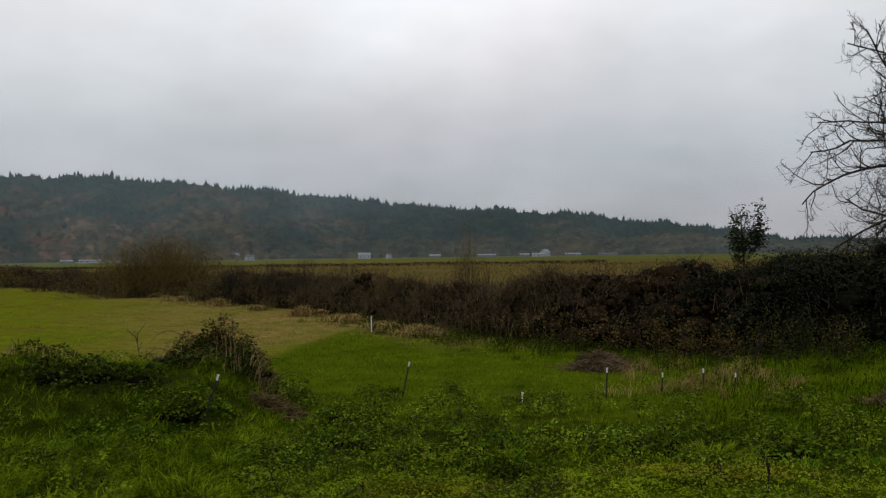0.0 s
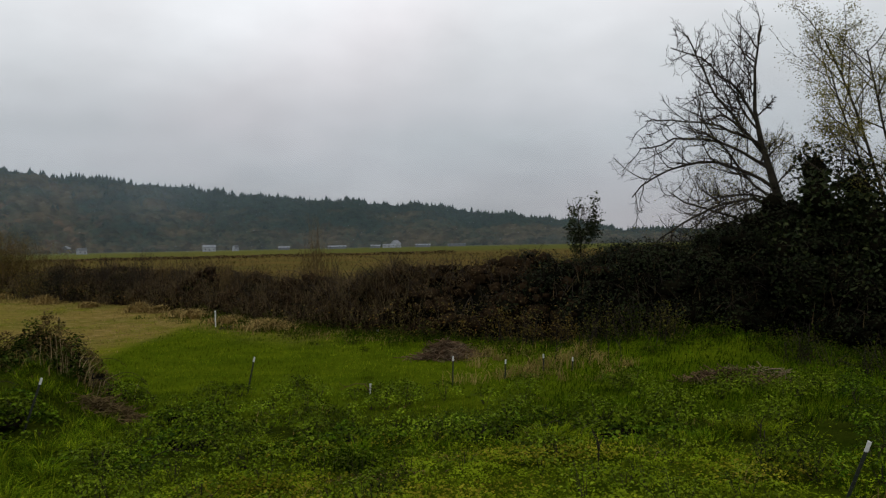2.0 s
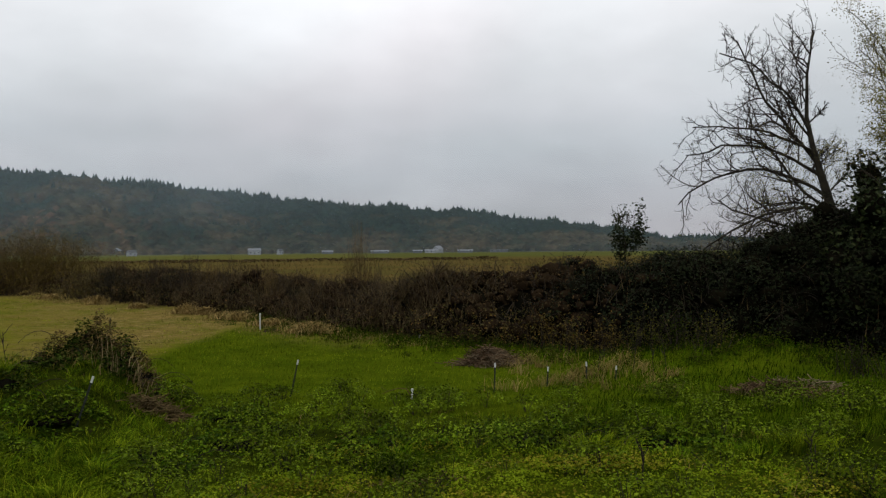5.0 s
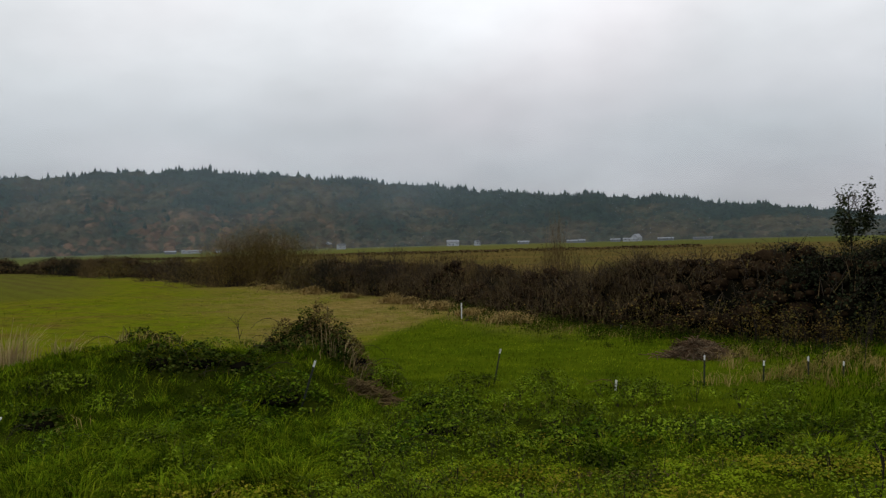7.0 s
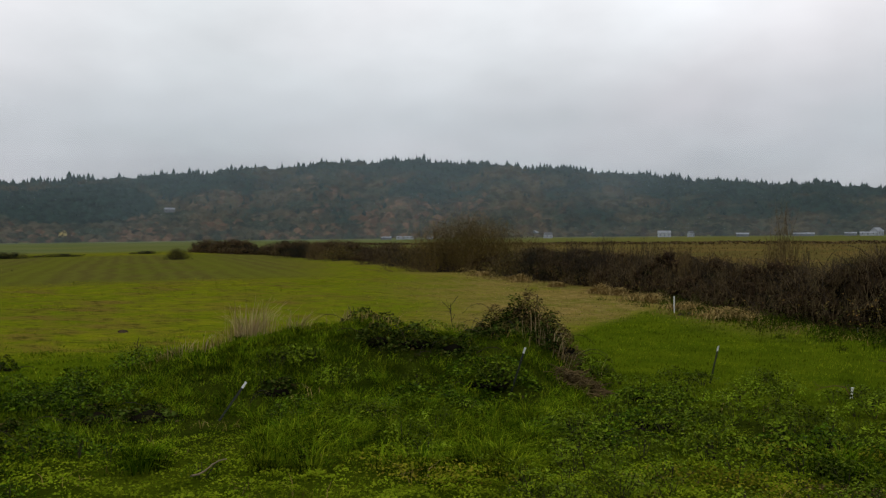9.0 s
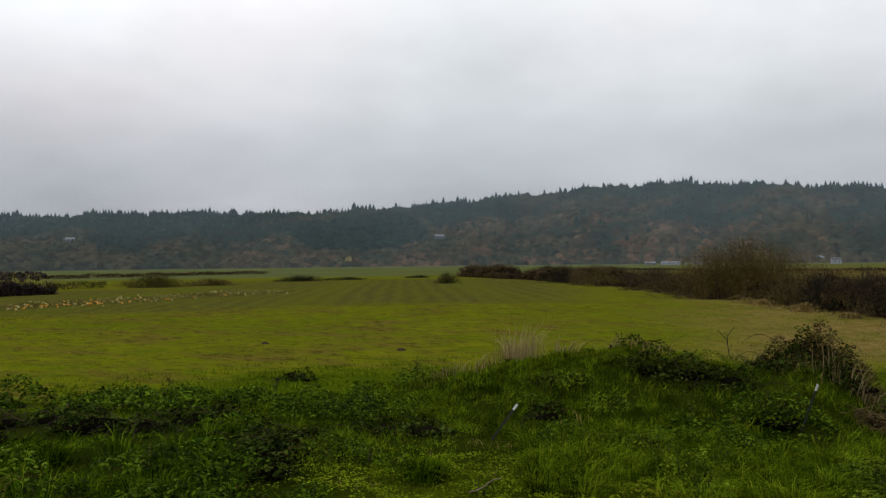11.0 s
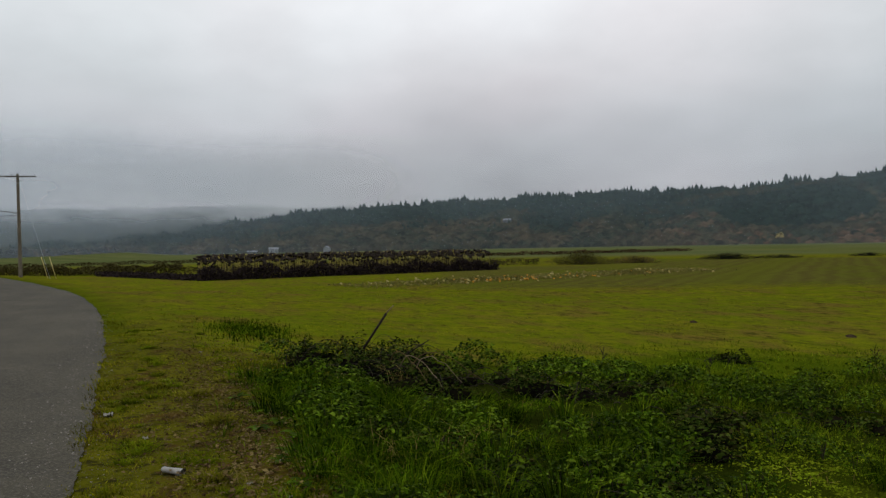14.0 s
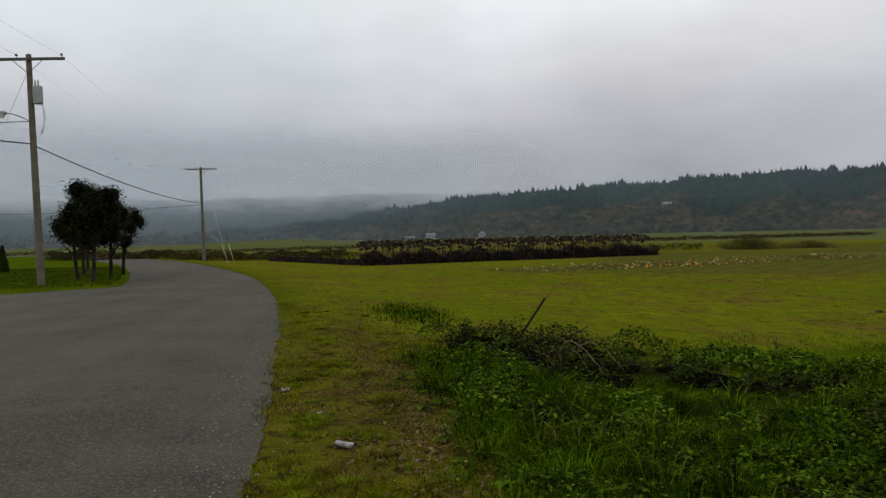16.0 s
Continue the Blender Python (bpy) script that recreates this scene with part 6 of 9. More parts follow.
    stuff("verge_grass", blade_mesh("verge_grass", rng, z, rng.uniform(0.02, 0.06, len(x)) * (0.6 + 1.1 * smooth(-0.2, 0.9, patch)), rng.uniform(0.005, 0.010, len(x)) * (0.7 + r / 9), 0.8, plain=True), M_VERGE, "short mossy verge grass with bare patches", "grass")
    x, y = sector(rng, 1000, 60, 104, 4.0, 20.0, 0.85)
    ok = (edge_off(x, y) > 0.15) & (edge_off(x, y) < 2.4) & (worn_verge(x, y) < 0.35) & (wave_noise(x * 1.7, y * 1.7, 5.0) > -0.15)
    x, y = x[ok], y[ok]
    tx, ty = x, y
    x, y, i = tufted(rng, x, y, 26000, 0.055)
    stuff("verge_tufts", blade_mesh("verge_tufts", rng, drop(x, y, 0.01), (0.035 + 0.075 * rng.uniform(0, 1, len(tx)) ** 2)[i] * rng.uniform(0.5, 1.1, len(i)), rng.uniform(0.004, 0.007, len(i)) * (0.7 + np.hypot(x, y) / 10), 0.9, plain=True, out=np.stack([x - tx[i], y - ty[i]], -1)), M_EDGE, "small bright grass tufts on the verge", "grass")
    # lawn across the lane
    x, y = rng.uniform(-64, -32, 46000), rng.uniform(-27, -9, 46000)
    s = edge_off(x, y)
    keep = (s < -ROAD_WIDE - 0.4) & (x + 0.10 * (y + 13) < -34.0)
    x, y = x[keep], y[keep]
    stuff("lawn_grass", blade_mesh("lawn_grass", rng, drop(x, y, 0.01), rng.uniform(0.03, 0.06, len(x)), rng.uniform(0.05, 0.09, len(x)), plain=True), M_LAWN, "clipped green lawn by the lane", "grass")


def low_weeds():
    rng = np.random.default_rng(73)
    x, y = sector(rng, 165000, -46, 60, 4.3, 10.8, 0.95)
    hump_ = smooth(-0.45, 0.7, 0.6 * wave_noise(x * 2.6, y * 2.6, 1.0) + 0.5 * wave_noise(x * 6.3, y * 6.3, 4.0))
    keep = (rng.uniform(0, 1, len(x)) < (clover_patch(x, y) * 0.95 + 0.04) * (0.42 + 0.58 * hump_)) & (edge_off(x, y) > 1.4) & (((x - 0.8) / 0.40) ** 2 + ((y - 7.7) / 0.20) ** 2 > rng.uniform(0.5, 1.3, len(x)))
    x, y, hump_ = x[keep], y[keep], hump_[keep]
    p = drop(x, y)
    hump_ = hump_ * (1 - 0.7 * trampled(x, y))
    p[:, 2] += 0.13 * hump_ * rng.uniform(0.75, 1.0, len(x)) + rng.uniform(0, 0.03, len(x))
    stuff("clover", leaf_mesh("clover", rng, p, rng.uniform(0.018, 0.035, len(x)), 0.85, 0.05, 0.75, 0.05, plain=True), M_CLOVER, "low yellow-green clover and creeping weeds", "weeds")
    # leafy domes of nettle and dock, standing in drifts, open and dark beneath
    x, y = sector(rng, 900, -50, 92, 4.6, 15.0, 1.05)
    drift = wave_noise(x * 0.55, y * 0.55, 9.0) + 0.5 * wave_noise(x * 1.3, y * 1.3, 3.0) + 0.25 * smooth(40, 60, heading(x, y))
    r = np.hypot(x, y)
    keep = (edge_off(x, y) > 1.7 + 0.8 * smooth(9, 13, r)) & (drift > 0.10 - 0.25 * (heading(x, y) < 42)) & (bramble_hold(x, y) < 0.3) & (bramble_hold(x * (1 + 0.8 / r), y * (1 + 0.8 / r)) < 0.35)
    a = heading(x, y)
    grassy = (smooth(66, 72, a) * (r < 10.5) + smooth(17, 20, a) * (1 - smooth(32, 36, a)) * (r > 7.5)).clip(0, 1)
    keep &= rng.uniform(0, 1, len(x)) > np.where(a > 50, 0.4, 0.7) * grassy
    x, y = x[keep], y[keep]
    for bx, by, n, wide in ((1.6, 9.9, 9, 0.75), (3.2, 9.5, 9, 0.7), (-0.2, 10.6, 5, 0.5), (-3.9, 11.3, 6, 0.5), (-3.9, 9.9, 6, 0.5), (-1.6, 8.9, 5, 0.5), (4.9, 6.2, 6, 0.45), (5.6, 7.0, 6, 0.6), (-5.4, 8.6, 5, 0.5), (-7.0, 1.9, 2, 0.4), (-6.2, 2.6, 3, 0.5), (-5.4, 3.4, 6, 0.5), (-6.6, 3.9, 5, 0.5)):
        x, y = np.concatenate([x, rng.normal(bx, wide, n)]), np.concatenate([y, rng.normal(by, wide * 0.5, n)])
    rad = rng.uniform(0.16, 0.40, len(x)) * (1 - 0.75 * trampled(x, y)) * (0.72 + 0.28 * smooth(5.5, 8.5, np.hypot(x, y)))
    half = np.c_[rad, rad, rad * rng.uniform(0.65, 0.95, len(x))]
    c = drop(x, y)
    c[:, 2] += rad * 0.10
    p, d, i = on_lobes(rng, c, half, 60000, 0.30, 0.8)
    a = heading(p[:, 0], p[:, 1])
    size = rng.uniform(0.034, 0.066, len(i)) * (0.75 + 0.3 * smooth(6, 11, np.hypot(p[:, 0], p[:, 1]))) * (1 + 0.45 * smooth(44, 58, a))
    rank = (a + 10 * wave_noise(x[i], y[i], 2.0) > 40) | (a < -38)
    for name, k, material, label in (("weed_clumps", rank, M_WEED, "dark green leafy weeds in low clumps"), ("nettle_clumps", ~rank, M_NETTLE, "fresh green nettles in low clumps")):
        stuff(name, shell_leaves(name, rng, p[k], d[k], size[k], 0.52), material, label, "weeds")
    b = Batch()
    for k in range(len(x)):
        for _ in range(5):
            o = rng.normal(0, 0.35, 2) * rad[k]
            b.add(*tube([c[k] + (0, 0, -0.05 - rad[k] * 0.1), c[k] + (o[0], o[1], half[k, 2] * 0.8)], [0.005, 0.003], 3, cap=False))
    stuff("weed_stems", b.mesh("weed_stems"), M_TWIG, "thin brown stems under leafy weeds", "weeds")
    # red-brown bare spots with fallen leaves
    b = np.concatenate([np.c_[rng.normal(0.8, 0.32, 600), rng.normal(7.7, 0.14, 600)], np.c_[rng.normal(-0.9, 0.25, 200), rng.normal(7.3, 0.12, 200)], np.c_[rng.normal(-7.4, 1.5, 4500), rng.normal(0.45, 0.5, 4500)], np.c_[rng.normal(-11, 4, 9000), rng.normal(0.25, 0.5, 9000)]])
    b = b[(edge_off(b[:, 0], b[:, 1]) > 0.25) & (rng.uniform(-0.6, 0.4, len(b)) < -0.7 * wave_noise(b[:, 0] * 1.7, b[:, 1] * 1.7, 5.0) + 0.7 * worn_verge(b[:, 0], b[:, 1]))]
    p = drop(b[:, 0], b[:, 1])
    p[:, 2] += 0.015 + rng.uniform(0, 0.03, len(b))
    stuff("fallen_leaves", leaf_mesh("fallen_leaves", rng, p, 0.014 + 0.045 * rng.uniform(0, 1, len(b)) ** 2, 0.6, 0.0, 0.7, plain=True), M_LITTERLEAF, "brown fallen leaves on bare spots", "leaves")


def dry_grass():
    rng = np.random.default_rng(79)
    spots = []

    def tuft(az, r, h, spread, count):
        c = polar(az, r)
        a = rng.normal(0, spread, (count, 2)) + c[:2]
        spots.append((drop(a[:, 0], a[:, 1], 0.02), rng.uniform(0.5, 1.1, count) * h, np.full(count, 0.009 * (0.5 + r / 18))))

    for az, r, h, spread, count in ((39.0, 14.2, 0.4, 0.3, 50), (28, 14.4, 0.3, 0.3, 80), (41.5, 14.0, 0.3, 0.3, 60)):
        tuft(az, r, h, spread, count)
    for k in range(54):  # round the last posts
        tuft(rng.uniform(-25, -12.5), rng.uniform(15.2, 19.5), rng.uniform(0.15, 0.48), rng.uniform(0.08, 0.22), int(rng.uniform(14, 40)))
    for k in range(len(_hx)):  # along the hedge's foot
        r = math.hypot(_hx[k], _hy[k])
        if r < 62:
            a = heading(_hx[k], _hy[k])
            if -9 < a < 27 and rng.uniform() < 0.8 * smooth(-0.25, 0.35, math.sin(0.42 * _hx[k] + 1.0) + 0.6 * math.sin(0.93 * _hx[k])):
                m = 110 if a > 2 else 90
                q = rng.normal(0, 0.55, (m, 2)) + (_hx[k] + _nx[k] * 0.9 + rng.normal(0, 0.4), _hy[k] + _ny[k] * 0.9 + rng.normal(0, 0.4))
                heap = drop(q[:, 0], q[:, 1], 0.02)
                heap[:, 2] += rng.uniform(0, 0.35) * np.exp(-((q - q.mean(0)) ** 2).sum(1) / 0.3) * (a > 2)
                spots.append((heap, rng.uniform(0.04, 0.20, m), np.full(m, 0.016 * (0.4 + r / 25))))
    for k in range(22):  # on the bramble mounds
        tuft(rng.uniform(12.6, 17.4), rng.uniform(13.4, 15.0), rng.uniform(0.15, 0.38), 0.25, 10)
    for k in range(30):
        tuft(rng.uniform(17, 27), rng.uniform(14.6, 16.0), rng.uniform(0.15, 0.4), 0.14, 9)
    q = sector(rng, 8000, 3, 31, 19, 50, 0.9)
    ok = (rng.normal(19, 5, 8000) > heading(*q)) & (hedge_off(*q) > 0.3) & (heading(*q) > 13.5 - 0.75 * (np.hypot(*q) - 20.5).clip(0, 20))
    spots.append((drop(q[0][ok], q[1][ok]), rng.uniform(0.02, 0.09, ok.sum()), np.full(ok.sum(), 0.022)))
    for az, r in ((77.3, 6.9), (73, 7.3), (76, 11.5)):
        tuft(az, r, 0.42, 0.12, 24)
    for k in range(90):  # straw scattered over the bank
        tuft(rng.uniform(-45, 92), rng.uniform(5.5, 13), rng.uniform(0.12, 0.3), 0.1, 7)
    at, h, w = (np.concatenate(a) for a in zip(*spots))
    stuff("dry_grass", blade_mesh("dry_grass", rng, at, h, w, 1.0), M_DRY, "bleached dry grass in loose tufts", "grass")


def straw_tufts():
    rng = np.random.default_rng(98)
    at, h, out = [], [], []
    for az, r, high, wide, n in ((36.2, 14.6, 0.85, 0.17, 170), (36.9, 14.7, 0.6, 0.12, 70), (33.0, 14.7, 0.5, 0.12, 60), (34.3, 14.8, 0.40, 0.2, 24), (29.5, 15.0, 0.5, 0.2, 50), (21.5, 15.6, 0.5, 0.25, 50), (14.6, 14.0, 0.5, 0.25, 60), (40.5, 14.2, 0.4, 0.25, 40)):
        c = polar(az, r)
        o = rng.normal(0, wide, (n, 2))
        at.append(drop(c[0] + o[:, 0], c[1] + o[:, 1], 0.02))
        h.append(rng.uniform(0.5, 1.1, n) * high)
        out.append(o)
    stuff("straw_tufts", blade_mesh("straw_tufts", rng, np.concatenate(at), np.concatenate(h), 0.012, 0.45, out=np.concatenate(out)), M_STRAW, "tall bleached straw-coloured grass standing on the berm", "grass")


def hedge_foot():
    """Rank weeds and grass where the turf runs into the hedge."""
    rng = np.random.default_rng(77)
    near = [k for k in range(len(_hx)) if math.hypot(_hx[k], _hy[k]) < 34 and heading(_hx[k], _hy[k]) > -56]
    k = rng.choice(near, 420)
    off = np.abs(rng.normal(0, 0.9, 420))
    x, y = _hx[k] + _nx[k] * off + rng.normal(0, 0.4, 420), _hy[k] + _ny[k] * off + rng.normal(0, 0.4, 420)
    rad = rng.uniform(0.15, 0.5, 420) * (1.3 - 0.35 * off).clip(0.3, 1.3)
    i = rng.integers(0, 420, 22000)
    dx, dy = rng.normal(0, 0.5, (2, len(i))) * rad[i]
    p = drop(x[i] + dx, y[i] + dy)
    p[:, 2] += rad[i] * 1.1 * rng.uniform(0.05, 1.0, len(i)) * np.exp(-((dx ** 2 + dy ** 2) / rad[i] ** 2))
    stuff("hedge_foot_weeds", leaf_mesh("hedge_foot_weeds", rng, p, rng.uniform(0.04, 0.08, len(i)), 0.5, 0.1, 0.4, plain=True), M_HEDGEWEED, "rank green weeds at the foot of the hedge", "weeds")
    x2, y2, j = tufted(rng, x, y, 11000, 0.3)
    a = heading(x2, y2)
    keep = hedge_off(x2, y2) > -0.5
    # rank blades, dark enough to paint in the shade under the hedge
    stuff("hedge_foot_grass", blade_mesh("hedge_foot_grass", rng, drop(x2[keep], y2[keep], 0.02), rng.uniform(0.06, 0.26, keep.sum()), 0.018, plain=True), M_RANK, "rank grass at the foot of the hedge", "grass")


def underfoot():
    """Short grass and clover on the verge all round the viewpoint, and tussocks of dry rush beyond the hedge."""
    rng = np.random.default_rng(75)
    x, y = sector(rng, 26000, -180, 180, 0.3, 6.0, 0.55)
    s = edge_off(x, y)
    keep = (s > 0.05) & ((np.hypot(x, y) < 3.9) | (np.abs(heading(x, y) - 25) > 80))
    x, y = x[keep], y[keep]
    stuff("trodden_grass", blade_mesh("trodden_grass", rng, drop(x, y, 0.01), rng.uniform(0.03, 0.09, len(x)), rng.uniform(0.005, 0.010, len(x)), 0.9, plain=True), M_SHORT, "short trodden grass on the verge", "grass")
    x, y = sector(rng, 22000, -110, 120, 0.8, 4.5, 0.6)
    keep = edge_off(x, y) > 1.3 + 0.5 * wave_noise(x * 1.4, y * 1.4, 1.0)
    x, y = x[keep], y[keep]
    stuff("bank_turf", blade_mesh("bank_turf", rng, drop(x, y, 0.01), rng.uniform(0.05, 0.17, len(x)), rng.uniform(0.008, 0.014, len(x)), 0.9, plain=True), M_GRASS, "lush green grass at the top of the bank", "grass")
    x, y = sector(rng, 40000, -40, 34, 26, 190, 0.62)
    keep = hedge_off(x, y) < -4.0
    patch = wave_noise(x * 0.12, y * 0.12, 2.0) + rng.normal(0, 0.4, len(x))
    keep &= patch > 0.0
    x, y = x[keep], y[keep]
    r = np.hypot(x, y)
    stuff("marsh_rushes", blade_mesh("marsh_rushes", rng, drop(x, y, 0.02), rng.uniform(0.10, 0.40, len(x)) * (0.7 + r / 200), 0.03 + r / 1500, 0.6, plain=True), M_RUSH, "brown rushes and rank grass in a wet meadow", "grass")


def hay_heap(az, r, wide, high, seed):
    """A raked heap of cut grass, strands arching over it."""
    rng = np.random.default_rng(seed)
    c = polar(az, r)
    host = thing("hay_heap", "raked heap of tan cut grass at the hedge", "hay", c.tolist(), "hay heaps along the hedge")
    n = 420
    p = rng.normal(0, 0.42, (n, 2)) * wide
    q = np.c_[p, high * np.exp(-((p / wide) ** 2).sum(1) * 1.6) * rng.uniform(0.1, 1.0, n) * (0.7 + 0.4 * np.sin(p[:, 0] * 4 + seed))]
    q[:, 2] += drop(p[:, 0] + c[0], p[:, 1] + c[1])[:, 2] - c[2]
    part("straw", blade_mesh("straw", rng, q, rng.uniform(0.12, 0.4, n), 0.03 * (0.5 + r / 60), 1.5, (0.2, -0.1)), M_HAY, host)
    part("straw_heart", heart_mesh("straw_heart", rng, [(0, 0, 0.0)], np.array([wide * 0.6, wide * 0.6, high * 0.6])), M_HAY, host, "packed inner straw")


for k in range(26):
    i = min(range(len(_hx)), key=lambda j: abs(heading(_hx[j], _hy[j]) - (-1.0 + 0.92 * k)) + (100 if math.hypot(_hx[j], _hy[j]) < 24 else 0))
    wob = math.sin(k * 2.3) * 0.35
    hx, hy = _hx[i] + _nx[i] * (1.0 + wob), _hy[i] + _ny[i] * (1.0 + wob)
    big = 1.0 if 3 < -1.0 + 0.92 * k < 17 else 0.55
    if math.sin(k * 1.9) + 0.6 * math.sin(k * 0.7 + 1) < -0.25:
        continue
    hay_heap(float(heading(hx, hy)), math.hypot(hx, hy), (0.75 + 0.3 * math.sin(k * 1.7)) * (0.6 + 0.4 * big), (0.26 + 0.12 * math.sin(k * 3.1)) * big, 700 + k)

grasses()
underfoot()
hedge_foot()
low_weeds()
dry_grass()
straw_tufts()


def bramble_mound(label, places, seed, count, size, material=M_BRAMBLE, canes=40, heart=0.22, hollow=0.0):
    """A bramble patch over the ground: leaves in humps, with arching canes. places: x, y, reach, height."""
    rng = np.random.default_rng(seed)
    pl = np.array(places)
    host = thing("bramble_bush", label, "bush", drop(pl[0, 0], pl[0, 1]).tolist())
    area = pl[:, 2] ** 2
    i = rng.choice(len(pl), count, p=area / area.sum())
    u = np.sqrt(rng.uniform(0, 1, count))
    th = rng.uniform(0, 2 * np.pi, count)
    x, y = pl[i, 0] + np.cos(th) * u * pl[i, 2], pl[i, 1] + np.sin(th) * u * pl[i, 2]
    lump = np.maximum(0.60 + 0.85 * wave_noise(x * 3.6, y * 3.6, seed), 0.05)
    p = drop(x, y)
    shell = np.sqrt(np.clip(1 - u ** 2, 0, 1)) * pl[i, 3] * lump
    p[:, 2] += shell * np.where(rng.uniform(0, 1, count) < 0.8, rng.uniform(0.85, 1.12, count), rng.uniform(0.1, 0.9, count))
    base = Vector(host.location)
    if hollow:  # leaves are thinned towards the viewpoint, baring the near-black painted core as a hollow
        lead = unit(np.array([-pl[0, 0], -pl[0, 1]]))
        lean = ((x - pl[i, 0]) * lead[0] + (y - pl[i, 1]) * lead[1]) / pl[i, 2]
        p = p[(lean < 0.15) | (rng.uniform(0, 1, count) > hollow)]
        count = len(p)
    ob = part("foliage", leaf_mesh("foliage", rng, p, size * rng.uniform(0.6, 1.3, count), 0.7, 0.2, 0.72), material, host)
    ob.location = -base
    cz = drop(pl[:, 0], pl[:, 1])
    ob = part("thicket", heart_mesh("thicket", rng, cz, np.stack([pl[:, 2] * 0.6, pl[:, 2] * (0.3 + heart), pl[:, 3] * heart], -1)[:, None]), M_INNER_SHADE, host, "near-black core painting the inner shade of the thicket")
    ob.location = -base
    b = Batch()
    for k in range(canes):
        q = rng.integers(0, count)
        d = np.array([rng.normal(0, 1), rng.normal(0, 1), 0])
        d /= np.linalg.norm(d)
        L = rng.uniform(0.3, 0.9)
        t = np.linspace(0, 1, 6)[:, None]
        start = p[q] - np.array([0, 0, 0.15])
        b.add(*tube(start + d * L * t + np.array([0, 0, 1.0]) * (L * (1.1 * t - 1.15 * t ** 2)), np.linspace(0.006, 0.003, 6), 4, cap=False))
    ob = part("cane_mass", b.mesh("cane_mass"), M_TWIG, host)
    ob.location = -base


# the two mounds on the berm, the thicket round the leaning stake, and runners on the bank
bramble_mound("bramble mound with leathery leaves on a grassy berm", BERM_MOUND, 81, 4600, 0.056, canes=14, heart=0.16)
bramble_mound("withered tan bramble canes slumping off a mound", ((-3.8, 14.2, 0.60, 0.58), (-3.35, 14.0, 0.5, 0.42), (-4.3, 14.3, 0.55, 0.54), (-3.1, 13.8, 0.35, 0.2), (-4.8, 14.2, 0.45, 0.42)), 89, 5400, 0.045, M_WITHERED, 60)
bramble_mound("dark low bramble patch on a grassy berm", BERM_PATCH, 82, 3800, 0.058, canes=24, heart=0.4)
bramble_mound("dark tangled bramble thicket round a leaning stake", THICKET, 83, 5600, 0.062, heart=0.5, canes=130, hollow=0.7)
bramble_mound("low dark bramble runners in grass", RUNNERS, 84, 3000, 0.062, heart=0.5, canes=70, hollow=0.8)
bramble_mound("upright leafy bramble sprig at the end of a thicket", ((-13.9, 1.72, 0.20, 0.62), (-13.8, 1.85, 0.16, 0.46)), 78, 420, 0.055, canes=8)
bramble_mound("sprawling bramble leaves on the bank", SPRAWL, 85, 3600, 0.062, heart=0.5, hollow=0.6)
bramble_mound("sprawling bramble leaves at the verge", ((-7.2, 1.9, 0.5, 0.16), (-6.1, 2.4, 0.55, 0.2), (-5.6, 3.4, 0.5, 0.2), (-8.6, 2.3, 0.4, 0.16)), 86, 2400, 0.054)
bramble_mound("leafy nettle patch at the foot of the bank", ((0.6, 9.6, 0.9, 0.22), (2.6, 9.9, 1.1, 0.25), (-1.2, 10.6, 0.8, 0.25), (4.2, 9.2, 0.9, 0.22)), 87, 4200, 0.055, M_WEED, 10)
bramble_mound("leafy dock and nettle patch below the mounds", ((-3.9, 11.4, 0.8, 0.28), (-2.2, 9.2, 0.8, 0.2), (-4.4, 10.2, 0.8, 0.22), (-1.6, 12.6, 0.7, 0.22)), 88, 3800, 0.06, M_WEED, 10)
bramble_mound("small dark leafy bush at the edge of mown grass", ((-13.9, 10.6, 0.35, 0.32), (-13.6, 10.8, 0.25, 0.25)), 79, 700, 0.055, M_BRAMBLE, 12)


def grass_tuft(x, y, high, wide, seed, material=M_GRASS, label="large arching tussock of long green grass", n=420):
    """One large tussock, its blades arching outwards."""
    rng = np.random.default_rng(seed)
    at = drop(x, y)
    host = thing("grass_tuft", label, "grass", at.tolist(), "grass tufts on the bank")
    o = rng.normal(0, 0.33, (n, 2)) * wide
    p = np.c_[o, drop(o[:, 0] + x, o[:, 1] + y, 0.02)[:, 2] - at[2]]
    part("tussock", blade_mesh("tussock", rng, p, high * rng.uniform(0.55, 1.1, n), rng.uniform(0.007, 0.013, n), 1.0, (0.15, -0.05), out=o), material, host)


for k, (x, y, high, wide, material) in enumerate(((0.7, 8.4, 0.40, 0.42, M_RANK), (-2.3, 7.2, 0.26, 0.3, M_GRASS), (-2.6, 9.8, 0.30, 0.4, M_GRASS), (-0.6, 9.9, 0.28, 0.36, M_GRASS), (3.0, 8.6, 0.30, 0.5, M_GRASS), (5.4, 8.4, 0.30, 0.5, M_GRASS),
                                                  (-7.6, 2.2, 0.34, 0.3, M_RANK), (-7.4, 4.4, 0.34, 0.34, M_RANK), (-6.6, 3.2, 0.32, 0.3, M_RANK), (-8.8, 3.4, 0.34, 0.34, M_RANK), (-9.6, 2.2, 0.36, 0.4, M_RANK), (-5.6, 5.8, 0.30, 0.3, M_RANK), (-8.2, 8.4, 0.3, 0.4, M_GRASS), (-10.2, 8.0, 0.3, 0.45, M_RANK))):
    grass_tuft(x, y, high, wide, 900 + k, material)


